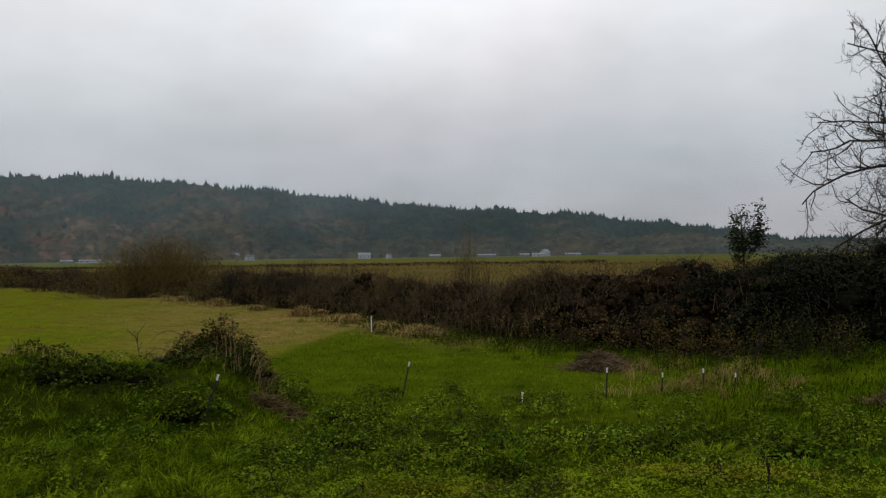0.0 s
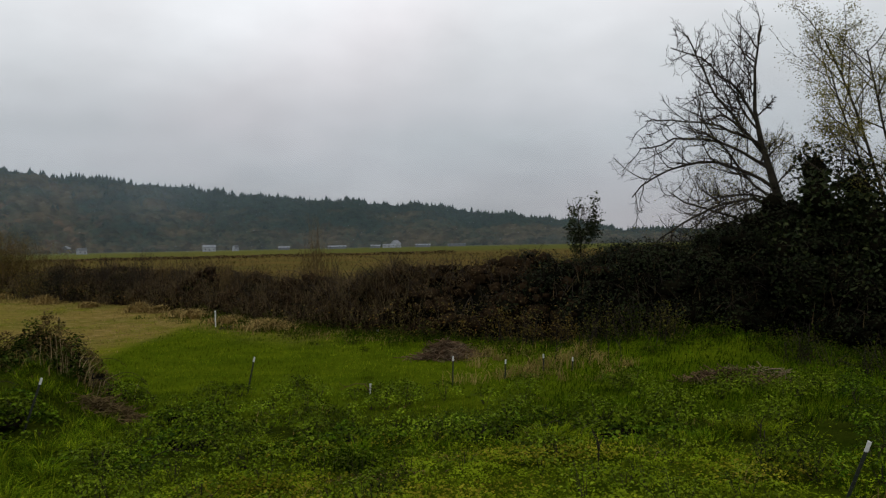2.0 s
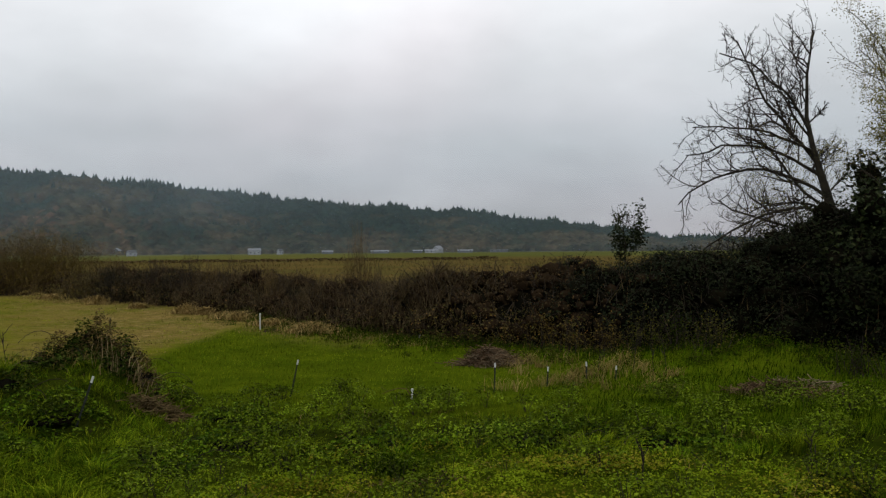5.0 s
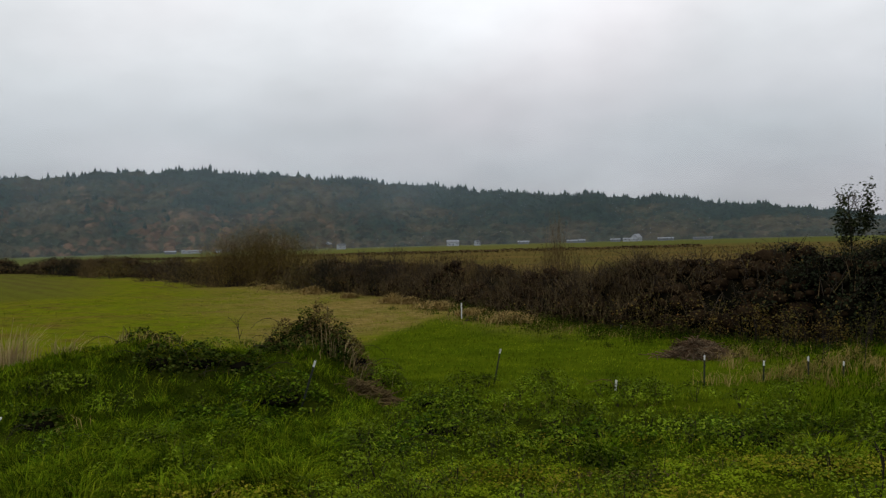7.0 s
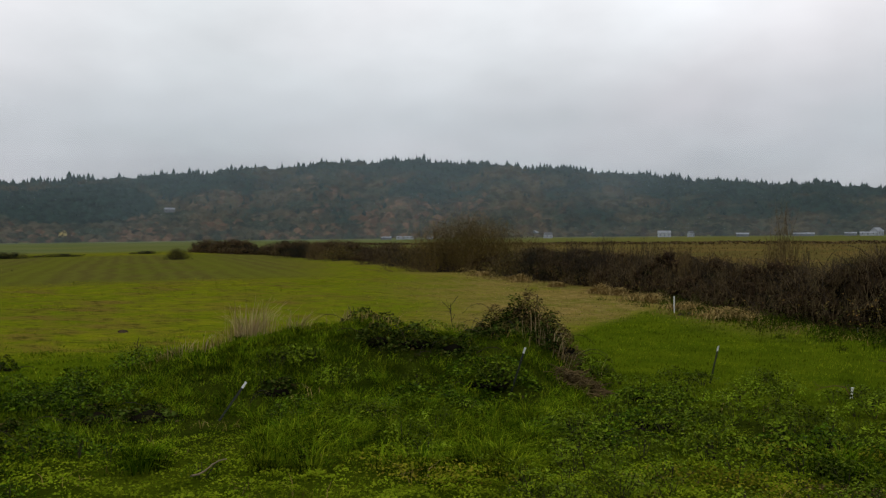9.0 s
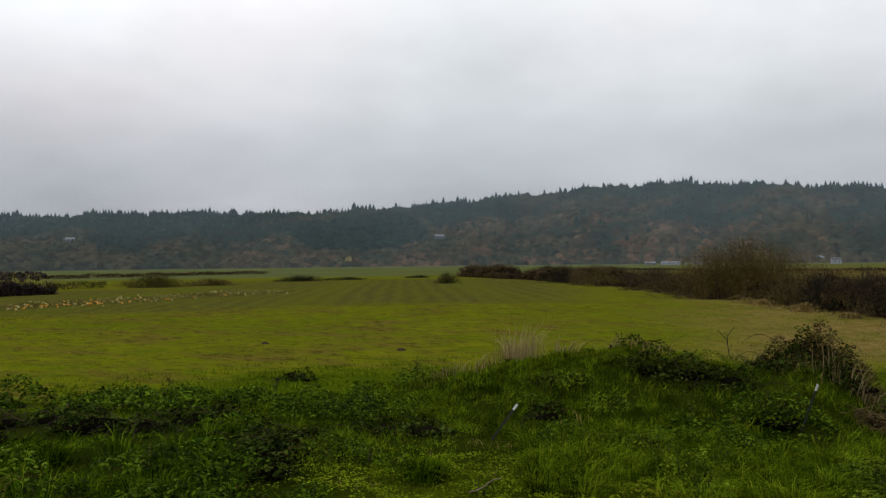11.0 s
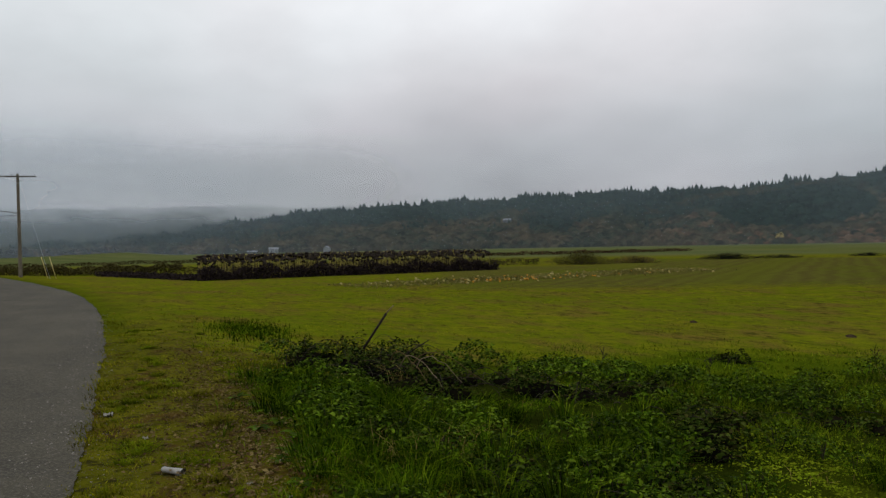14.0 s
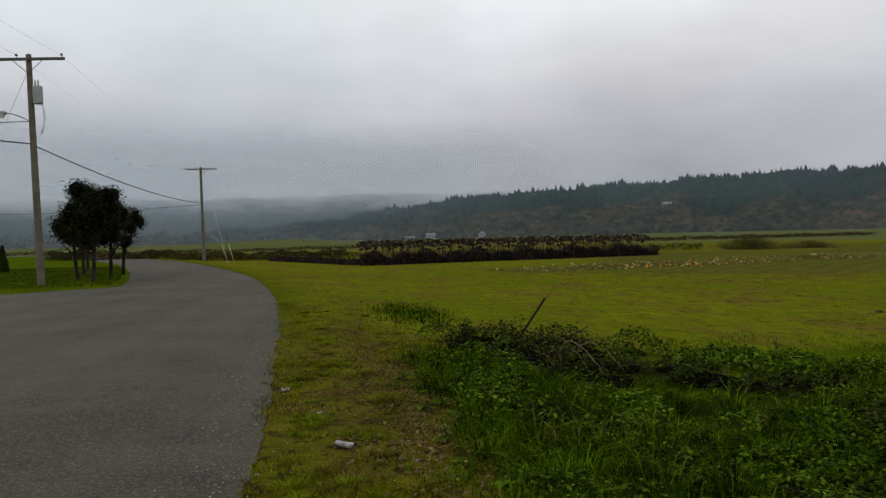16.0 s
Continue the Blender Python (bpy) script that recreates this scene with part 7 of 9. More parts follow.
for k, (x, y, high, wide) in enumerate(((-10.36, -0.1, 0.13, 0.42), (-8.6, 0.11, 0.14, 0.26), (-6.5, -0.05, 0.09, 0.3), (-5.6, 0.2, 0.10, 0.26), (-11.6, 0.35, 0.1, 0.3), (-6.1, -0.5, 0.07, 0.3))):
    grass_tuft(x, y, high, wide, 940 + k, M_YELLOWLEAF, "small bright yellow-green grass tuft on the verge", 260)


def dock_plant(x, y, reach, seed):
    """A low rosette of broad leaves, each arching out from the crown."""
    rng = np.random.default_rng(seed)
    at = drop(x, y)
    host = thing("dock_plant", "low dock plant with broad dark green leaves at the verge", "weed", at.tolist(), "dock plants along the verge")
    for k in range(9):
        th, L = k * 2.4 + rng.uniform(-0.3, 0.3), reach * rng.uniform(0.6, 1.1)
        out, side = np.array([math.cos(th), math.sin(th), 0]), np.array([-math.sin(th), math.cos(th), 0])
        rise = rng.uniform(0.25, 0.75)
        t = np.array([0.0, 0.25, 0.5, 0.75, 1.0])
        rib = out * (L * t)[:, None] + np.c_[np.zeros((5, 2)), L * (rise * t - 0.75 * rise * t ** 2) + 0.012]
        wide = L * np.array([0.03, 0.17, 0.22, 0.15, 0.01])
        up = np.c_[np.zeros((5, 2)), wide * 0.3]
        v = np.concatenate([rib - side * wide[:, None] + up, rib, rib + side * wide[:, None] + up])
        f = [(a + c, a + c + 1, a + c + 6, a + c + 5) for c in (0, 5) for a in range(4)]
        part("leaf", mesh_np("leaf", v, np.array(f), True), M_WEED, host)


for k, (x, y, reach) in enumerate(((-8.28, 0.5, 0.2), (-8.5, 0.72, 0.17), (-9.1, 0.72, 0.2), (-7.13, 0.85, 0.22), (-7.3, 0.68, 0.16), (-10.05, 0.4, 0.18), (-7.9, 0.85, 0.2), (-6.5, 0.8, 0.2), (-6.2, 0.62, 0.17), (-5.7, 0.85, 0.2), (-9.5, 0.6, 0.18), (-6.9, 0.55, 0.14), (-5.9, 1.0, 0.2), (-7.6, 1.0, 0.22))):
    dock_plant(x, y, reach, 960 + k)


def yellow_patches():
    rng = np.random.default_rng(95)
    spots = np.array([(2.4, 7.9, 0.45, 0.22), (2.9, 7.6, 0.35, 0.2), (-0.3, 7.2, 0.4, 0.2), (4.3, 6.4, 0.4, 0.25), (-2.9, 6.6, 0.4, 0.2), (1.2, 6.4, 0.5, 0.2), (0.6, 9.0, 0.5, 0.2)])
    i = rng.integers(0, len(spots), 5200)
    x, y = spots[i, 0] + rng.normal(0, 1, 5200) * spots[i, 2], spots[i, 1] + rng.normal(0, 1, 5200) * spots[i, 3]
    p = drop(x, y)
    p[:, 2] += rng.uniform(0.05, 0.17, 5200)
    stuff("yellow_creeper", leaf_mesh("yellow_creeper", rng, p, rng.uniform(0.02, 0.04, 5200), 0.8, 0.05, 0.75, 0.05, plain=True), M_YELLOWLEAF, "yellowing creeping weeds in low patches", "weeds")


yellow_patches()


# ---------------------------------------------------------------- fence posts, stakes and heaps
def box(bm, lo, hi):
    x0, y0, z0 = lo
    x1, y1, z1 = hi
    v = [bm.verts.new(c) for c in ((x0, y0, z0), (x1, y0, z0), (x1, y1, z0), (x0, y1, z0), (x0, y0, z1), (x1, y0, z1), (x1, y1, z1), (x0, y1, z1))]
    for q in ((3, 2, 1, 0), (4, 5, 6, 7), (0, 1, 5, 4), (1, 2, 6, 5), (2, 3, 7, 6), (3, 0, 4, 7)):
        bm.faces.new([v[i] for i in q])


def lean_pose(x, y, lean, sink=0.0, spin=0.0):
    """Stands a thing on the ground at x, y, leaning to the right as seen from the lane by some degrees."""
    az = math.atan2(-x, y)
    return Matrix.Translation((x, y, float(land(x, y)) - sink)) @ Matrix.Rotation(az, 4, "Z") @ Matrix.Rotation(radians(lean), 4, "Y") @ Matrix.Rotation(radians(spin), 4, "Z")


def fence_post(x, y, height, lean, spin, label):
    """A studded steel T-post with a white painted top."""
    host = thing("fence_post", label, "fence post", group="old fence posts")
    host.matrix_world = lean_pose(x, y, lean, 0.0, spin)
    bm = bmesh.new()
    box(bm, (-0.014, -0.003, -0.25), (0.014, 0.003, height - 0.09))
    box(bm, (-0.003, 0.003, -0.25), (0.003, 0.026, height - 0.09))
    for k in range(int((height - 0.2) / 0.055)):
        box(bm, (-0.006, -0.011, 0.08 + k * 0.055), (0.006, -0.003, 0.095 + k * 0.055))
    part("shaft", bm, M_STEEL, host, "green-black studded steel shaft")
    bm = bmesh.new()
    box(bm, (-0.015, -0.004, height - 0.09), (0.015, 0.004, height))
    box(bm, (-0.004, 0.004, height - 0.09), (0.004, 0.027, height))
    part("painted_top", bm, M_WHITE, host, "white painted top")


for x, y, height, lean, spin, label in (
        (-0.83, 14.9, 0.71, 12, 20, "leaning steel fence post with white top in turf"), (3.03, 14.62, 0.57, 2, -30, "upright steel fence post with white top in turf"),
        (4.21, 15.1, 0.39, 3, 10, "short steel fence post among dry grass"), (5.26, 15.8, 0.36, 0, 40, "short steel fence post among dry grass"),
        (5.83, 15.6, 0.28, 2, 0, "short steel fence post among dry grass"), (-3.51, 11.2, 0.74, 18, 15, "leaning steel fence post with white top below the brambles"),
        (-6.62, 8.3, 0.60, 36, -20, "strongly tilted steel fence post with white top in grass"), (4.47, 5.57, 0.50, 19, 25, "leaning steel fence post with white top in weeds")):
    fence_post(x, y, height, lean, spin, label)


def white_stake(x, y, height, width, lean, label):
    host = thing("marker_post", label, "post", group="white markers")
    host.matrix_world = lean_pose(x, y, lean)
    bm = bmesh.new()
    w = width / 2
    box(bm, (-w, -w, -0.1), (w, w, height - 0.02))
    bmesh.ops.bevel(bm, geom=bm.edges[:], offset=width * 0.12, segments=1, affect="EDGES")
    part("post", bm, M_WHITE, host)
    bm = bmesh.new()
    box(bm, (-w * 1.25, -w * 1.25, height - 0.02), (w * 1.25, w * 1.25, height + 0.012))
    part("cap", bm, M_WHITE, host)


white_stake(-2.65, 28.2, 0.56, 0.042, 0, "white square marker post at the edge of mown grass")
white_stake(1.39, 14.15, 0.17, 0.032, 5, "short white marker stub in turf")
stalk = thing("fallen_stalk", "dry brown stalk bent over beside a short marker", "stick", drop(0.85, 14.1).tolist())
part("stem", mesh_np("stem", *tube([(0, 0, 0.10), (0.12, 0, 0.15), (0.3, 0.02, 0.19), (0.45, 0.03, 0.17), (0.53, 0.04, 0.02)], [0.004, 0.006, 0.008, 0.009, 0.010], 5), True), M_WARMTWIG, stalk)
part("side_shoot", mesh_np("side_shoot", *tube([(0.1, 0, 0.145), (0.02, -0.02, 0.2), (-0.02, -0.03, 0.25)], [0.005, 0.004, 0.002], 4), True), M_WARMTWIG, stalk)
white_stake(2.6, 24.0, 0.34, 0.05, 0, "small white marker stake at the hedge")


def leaning_pipe():
    host = thing("leaning_stake", "dark rusty pipe leaning out of a bramble thicket", "stake")
    host.matrix_world = lean_pose(-13.2, 2.55, 34, -0.02)
    part("pipe", mesh_np("pipe", *tube([(0, 0, -0.3), (0, 0, 0.5), (0, 0, 0.98)], [0.024, 0.022, 0.022], 6), True), M_RUSTY, host)
    part("tip_wire", mesh_np("tip_wire", *tube([(0, 0, 0.98), (0.01, 0, 1.06), (0.03, 0, 1.16)], [0.010, 0.008, 0.006], 4), True), M_PALETWIG, host, "pale bent wire at the tip")
    host = thing("broken_cane", "thin dark broken cane leaning in brambles", "stick")
    host.matrix_world = lean_pose(-12.2, 2.95, 55, -0.12)
    part("cane", mesh_np("cane", *tube([(0, 0, 0), (0, 0, 0.3), (0.03, 0, 0.68)], [0.012, 0.010, 0.008], 5), True), M_RUSTY, host)
    rng = np.random.default_rng(3)
    for k, (x, y, L, h, a) in enumerate(((-11.0, 2.9, 1.0, 0.30, 60), (-11.6, 2.75, 1.2, 0.24, 10), (-11.2, 2.8, 1.15, 0.26, 14), (-10.95, 2.95, 0.85, 0.26, 34))):
        host = thing("arched_cane", "pale dead bramble cane arching down over the thicket" if k > 1 else "brown dead bramble cane arching over the thicket", "stick", drop(x, y).tolist(), "dead canes")
        t = np.linspace(0, 1, 9)
        d = np.array([math.cos(radians(a)), math.sin(radians(a))])
        pts = np.c_[d[0] * L * t, d[1] * L * t, 0.25 + h * np.sin(np.pi * t ** 0.7) - 0.15 * t]
        part("cane", mesh_np("cane", *tube(pts + rng.normal(0, 0.012, pts.shape), np.linspace(0.008, 0.004, 9), 5), True), M_PALETWIG if k > 1 else M_WARMTWIG, host)
    # dead weed stalks
    for x, y, h in ((-7.6, 13.6, 0.75), (-9.9, 10.4, 0.5), (-13.4, 7.4, 0.45), (-11.8, 8.6, 0.5), (6.6, 16.6, 0.9), (6.9, 16.2, 0.7), (2.8, 6.83, 0.45), (5.0, 7.6, 0.35), (4.6, 7.0, 0.3), (-5.75, 14.6, 0.95), (-5.3, 14.9, 0.6), (5.9, 16.9, 0.7), (7.3, 16.4, 0.8)):
        host = thing("weed_stalk", "dry brown branching weed stalk", "weed", drop(x, y).tolist(), "weed stalks")
        limbs, tips = [], []
        grow(rng, (0, 0, -0.05), np.array([0.05, 0.0, 1.0]), h, 0.008, 0, [(5, 0.06, 0.02, 7, 0.35, 40, 0.4), (3, 0.1, 0.05, 0, 0, 0, 0)], limbs, tips)
        part("branchwork", limb_mesh("branchwork", limbs, [0, 1], 4, 0.005), M_TWIG, host)


leaning_pipe()


def fallen_stick():
    host = thing("fallen_stick", "pale bare stick lying in the clover", "stick", drop(-4.75, 5.76).tolist())
    t = np.linspace(-1, 1, 6)
    pts = np.c_[-0.04 * t, 0.30 * t, 0.13 + 0.015 * np.sin(t * 4)]
    part("stick", mesh_np("stick", *tube(pts, np.linspace(0.010, 0.006, 6), 5), True), M_PALETWIG, host)


fallen_stick()


def brush_heap(x, y, wide, deep, high, n, seed, label, material):
    rng = np.random.default_rng(seed)
    at = drop(x, y)
    az = math.atan2(-x, y)
    host = thing("brush_heap", label, "brush pile", at.tolist())
    b = Batch()
    for _ in range(n):
        u, v = rng.normal(0, 0.36, 2)
        z = high * max(0.0, 1 - (u ** 2 + v ** 2) * 1.5) * rng.uniform(0.1, 1.0)
        c = np.array([u * wide, v * deep])
        c = np.array([c[0] * math.cos(az) - c[1] * math.sin(az), c[0] * math.sin(az) + c[1] * math.cos(az)])
        a = az + rng.normal(0, 0.95)
        L = rng.uniform(0.15, 0.45)
        d = np.array([math.cos(a), math.sin(a), rng.normal(-0.05, 0.32)])
        p = np.array([c[0], c[1], z + float(land(x + c[0], y + c[1])) - at[2] + 0.02])
        t = np.array([-0.5, 0, 0.5])[:, None]
        b.add(*tube(p + d * L * t + rng.normal(0, 0.02, (3, 3)), [0.009, 0.008, 0.005], 4, cap=False))
    part("brushwood", b.mesh("brushwood"), material, host)


brush_heap(3.7, 18.4, 0.92, 0.55, 0.42, 760, 91, "heap of cut brown brush sticks at the hedge", M_STICK)
brush_heap(3.7, 18.3, 0.8, 0.45, 0.40, 240, 92, "pale dry stems on a brush heap", M_PALETWIG)
brush_heap(8.0, 12.9, 1.2, 0.40, 0.22, 560, 93, "low spread of cut brush sticks on turf", M_STICK)
brush_heap(8.3, 12.8, 1.0, 0.35, 0.28, 140, 94, "pale dry stems on a low brush pile", M_PALETWIG)
brush_heap(-2.75, 12.75, 0.62, 0.4, 0.22, 240, 95, "flattened brown dead stems below the brambles", M_WARMTWIG)


def mole_hill(x, y, size):
    rng = np.random.default_rng(int(abs(x * 100)))
    bm = bmesh.new()
    bmesh.ops.create_icosphere(bm, subdivisions=2, radius=size)
    for v in bm.verts:
        k = 1 + 0.35 * noise.noise(v.co * (2.5 / size))
        v.co = Vector((v.co.x * k, v.co.y * k, max(v.co.z * 0.55 * k, -0.02)))
    ob = part("mole_hill", bm, surface("dug_soil", (0.022, 0.016, 0.010), (0.042, 0.031, 0.018), 6.0, 40.0, 1.0, spec=0.0), None)
    ob.location = drop(x, y)
    tagged(ob, "small dark heap of dug soil on turf", "soil heap", "soil heaps")


for x, y, size in ((-2.1, 27.4, 0.16), (-2.35, 27.2, 0.12), (-21.5, 15.5, 0.12), (-16.5, 16.8, 0.14)):
    mole_hill(x, y, size)


# ---------------------------------------------------------------- litter on the verge
def litter():
    rng = np.random.default_rng(97)
    host = thing("crushed_cup", "crushed white plastic cup lying on the verge", "litter", drop(-6.75, -0.30).tolist())
    th = np.arange(14) * 2 * np.pi / 14
    rows = []
    for k, (x, r) in enumerate(((-0.07, 0.022), (-0.066, 0.027), (-0.025, 0.031), (0.025, 0.033), (0.064, 0.036), (0.07, 0.038))):
        dent = 1 - 0.6 * np.exp(-((th - 1.4) ** 2) / 0.5) * (1 if 1 < k < 5 else 0.4) + rng.normal(0, 0.05, 14)
        rows.append(np.c_[np.full(14, x), r * dent * np.cos(th), 0.028 + r * dent * np.sin(th) * 0.7])
    v = np.concatenate(rows)
    i, j = np.meshgrid(np.arange(5), np.arange(14), indexing="ij")
    f = np.stack([i * 14 + j, i * 14 + (j + 1) % 14, (i + 1) * 14 + (j + 1) % 14, (i + 1) * 14 + j], -1).reshape(-1, 4)
    f = np.concatenate([f, [[0, 1, 2, 3], [0, 3, 4, 5], [0, 5, 6, 7], [0, 7, 8, 9], [0, 9, 10, 11], [0, 11, 12, 13]]])
    ob = part("cup", mesh_np("cup", v * 1.25, f, True), M_PLASTIC, host)
    ob.rotation_euler = (0, 0.1, radians(60))
    host = thing("paper_scrap", "crumpled white paper scrap at the road edge", "litter", drop(-9.4, -0.98).tolist(), "paper scraps")
    g = 7
    u, w = np.meshgrid(np.linspace(-1, 1, g), np.linspace(-1, 1, g))
    z = 0.022 + 0.016 * rng.normal(0, 1, u.shape)
    v = np.stack([u * 0.06 + rng.normal(0, 0.006, u.shape), w * 0.045, np.abs(z)], -1).reshape(-1, 3)
    i, j = np.meshgrid(np.arange(g - 1), np.arange(g - 1), indexing="ij")
    f = np.stack([i * g + j, i * g + j + 1, (i + 1) * g + j + 1, (i + 1) * g + j], -1).reshape(-1, 4)
    part("sheet", mesh_np("sheet", v, f, True), M_PAPER, host)
    for x, y, a in ((-6.3, 0.25, 40), (-8.1, -0.55, 200), (-6.9, 0.55, 110), (-13.5, -0.2, 20), (-15.2, 0.1, 75), (-5.9, 0.5, 300), (-7.9, 0.8, 150)):
        copy_thing(host, Matrix.Translation(drop(x, y)) @ Matrix.Rotation(radians(a), 4, "Z") @ Matrix.Scale(rng.uniform(0.25, 0.55), 4))
    # loose stones
    bm = bmesh.new()
    bmesh.ops.create_icosphere(bm, subdivisions=1, radius=1.0)
    bm.verts.ensure_lookup_table()
    ico = np.array([v.co for v in bm.verts])
    tri = np.array([[v.index for v in f.verts] for f in bm.faces])
    bm.free()
    n = 1500
    x = -4.0 - 22 * rng.uniform(0, 1, n) ** 1.6
    s = rng.normal(-0.22, 0.22, n)
    y = edge_y(x) + s
    z = np.where(s < 0, road_z(x) + np.interp(-s, [0, 0.25, 1.4], [-0.035, 0.0, 0.03]), land(x, y))
    size = rng.uniform(0.004, 0.012, n) * np.where(rng.uniform(0, 1, n) < 0.05, 1.8, 1)
    v = np.stack([x, y, z + size * 0.1], -1)[:, None] + ico[None] * rng.uniform(0.6, 1.2, (n, len(ico), 1)) * size[:, None, None] * np.array([1.2, 1, 0.6])
    f = tri[None] + (np.arange(n) * len(ico))[:, None, None]
    stuff("verge_gravel", mesh_np("verge_gravel", v.reshape(-1, 3), f.reshape(-1, 3)), M_STONE, "loose pale gravel along the asphalt edge", "gravel")


litter()


# ---------------------------------------------------------------- sunflowers and pumpkins
def sunflower(seed, height):
    """A withered sunflower: bare yellowing stalk, hanging dark head, shrivelled leaves."""
    rng = np.random.default_rng(seed)
    host = thing("sunflower", "withered sunflower with hanging black head in a row", "sunflower", group="sunflower rows")
    a = rng.uniform(0, 2 * np.pi)
    d = np.array([math.cos(a), math.sin(a)])
    t = np.linspace(0, 1, 7)
    hook = np.clip((t - 0.72) / 0.28, 0, 1)
    pts = np.c_[d[0] * (0.08 * t + 0.22 * hook ** 1.3), d[1] * (0.08 * t + 0.22 * hook ** 1.3), height * (t - 0.05) - 0.12 * hook ** 2]
    part("stalk", mesh_np("stalk", *tube(pts, np.linspace(0.026, 0.018, 7), 5, cap=False), True), M_STALK, host)
    bm = bmesh.new()
    bmesh.ops.create_cone(bm, cap_ends=True, segments=10, radius1=0.25, radius2=0.12, depth=0.16)
    for v in bm.verts:
        v.co += Vector((rng.normal(0, 0.012), rng.normal(0, 0.012), rng.normal(0, 0.012)))
    bm.transform(Matrix.Translation((pts[-1][0] + d[0] * 0.04, pts[-1][1] + d[1] * 0.04, pts[-1][2] - 0.03)) @ Matrix.Rotation(a, 4, "Z") @ Matrix.Rotation(radians(25), 4, "Y"))
    part("flower_head", bm, M_HEAD, host, "drooping black seed head")
    for k in range(5):
        b = Batch()
        h = height * (0.10 + 0.10 * k) + rng.uniform(-0.05, 0.05)
        th = rng.uniform(0, 2 * np.pi)
        o = np.array([math.cos(th), math.sin(th), 0])
        sd = np.array([-o[1], o[0], 0])
        L, w = rng.uniform(0.2, 0.32), rng.uniform(0.05, 0.09)
        p = np.array([d[0] * 0.05, d[1] * 0.05, h])
        v = [p, p + o * L * 0.4 + sd * w + (0, 0, 0.02), p + o * L * 0.7 - (0, 0, 0.22), p + o * L * 0.4 - sd * w + (0, 0, 0.01)]
        b.add(v, [[0, 1, 2, 3]])
        part("leaf", b.mesh("leaf"), M_DEADLEAF, host)
    return host


def sunflower_field():
    rng = np.random.default_rng(101)
    first, last = np.array([-68.0, 1.4]), np.array([-74.5, 30.6])
    along = (last - first) / np.linalg.norm(last - first)
    back = first / np.linalg.norm(first)
    length = np.linalg.norm(last - first)
    kinds = [sunflower(200 + k, h) for k, h in enumerate((1.95, 2.05, 1.8, 2.15))]
    spots = [(first + along * (k * 0.38 + rng.normal(0, 0.08)) + back * (row * 0.9 + rng.normal(0, 0.1))) for row in range(3) for k in range(int(length / 0.38))]
    for k, s in enumerate(spots):
        m = Matrix.Translation(drop(*s)) @ Matrix.Rotation(rng.uniform(0, 6.28), 4, "Z") @ Matrix.Scale(rng.uniform(0.88, 1.1), 4)
        if k < len(kinds):
            kinds[k].matrix_world = m
        else:
            copy_thing(kinds[k % len(kinds)], m)
    # the rows behind, joined
    for name, material, label in (("sunflower_stalks", M_STALK, "yellowing stalks of a withered sunflower crop"), ("sunflower_heads", M_HEAD, "black hanging heads of a withered sunflower crop"), ("sunflower_leaves", M_DEADLEAF, "dark shrivelled leaves of a sunflower crop")):
        b = Batch()
        r2 = np.random.default_rng(103)
        for row in range(3, 14):
            for k in range(int(length / 0.55)):
                s = first + along * (k * 0.55 + r2.normal(0, 0.12)) + back * (row * 0.9 + r2.normal(0, 0.12))
                p = drop(*s)
                h = r2.uniform(1.75, 2.15)
                a = r2.uniform(0, 6.28)
                d = np.array([math.cos(a), math.sin(a), 0])
                if material is M_STALK:
                    b.add(*tube([p, p + (0, 0, h * 0.75), p + d * 0.12 + (0, 0, h), p + d * 0.3 + (0, 0, h - 0.1)], [0.026, 0.022, 0.02, 0.018], 4, cap=False))
                elif material is M_HEAD:
                    b.add(*tube([p + d * 0.28 + (0, 0, h - 0.03), p + d * 0.36 + (0, 0, h - 0.14)], [0.13, 0.25], 6))
                else:
                    for q in range(3):
                        th, zz = r2.uniform(0, 6.28), h * r2.uniform(0.1, 0.6)
                        o = np.array([math.cos(th), math.sin(th), 0])
                        sd = np.array([-o[1], o[0], 0])
                        c = p + (0, 0, zz)
                        b.add([c, c + o * 0.12 + sd * 0.09, c + o * 0.22 - (0, 0, 0.2), c + o * 0.12 - sd * 0.09], [[0, 1, 2, 3]])
        stuff(name, b.mesh(name), material, label, "crop")
    # dark weeds between the rows, and a lower strip running on towards the lane
    n = 24000
    u, w = rng.uniform(-0.2, length + 0.2, n), 8.0 * rng.uniform(0, 1, n) ** 2.5 - 0.7
    p2 = first + along * u[:, None] + back * w[:, None]
    p = drop(p2[:, 0], p2[:, 1])
    p[:, 2] += rng.uniform(0, 1, n) * 1.30 * (0.75 + 0.35 * np.sin(u * 1.9) * np.sin(u * 0.7))
    q2 = np.array([-88.0, -8.0]) + np.array([19.0, 9.5]) * rng.uniform(0, 1, 5000)[:, None] + rng.normal(0, 0.5, (5000, 2))
    q = drop(q2[:, 0], q2[:, 1])
    q[:, 2] += rng.uniform(0, 0.5, 5000)
    stuff("crop_undergrowth", leaf_mesh("crop_undergrowth", rng, np.concatenate([p, q]), rng.uniform(0.12, 0.26, n + 5000), 0.6, 0.3, 0.3, plain=True), M_DEADLEAF, "dark purplish weeds between crop rows", "weeds")


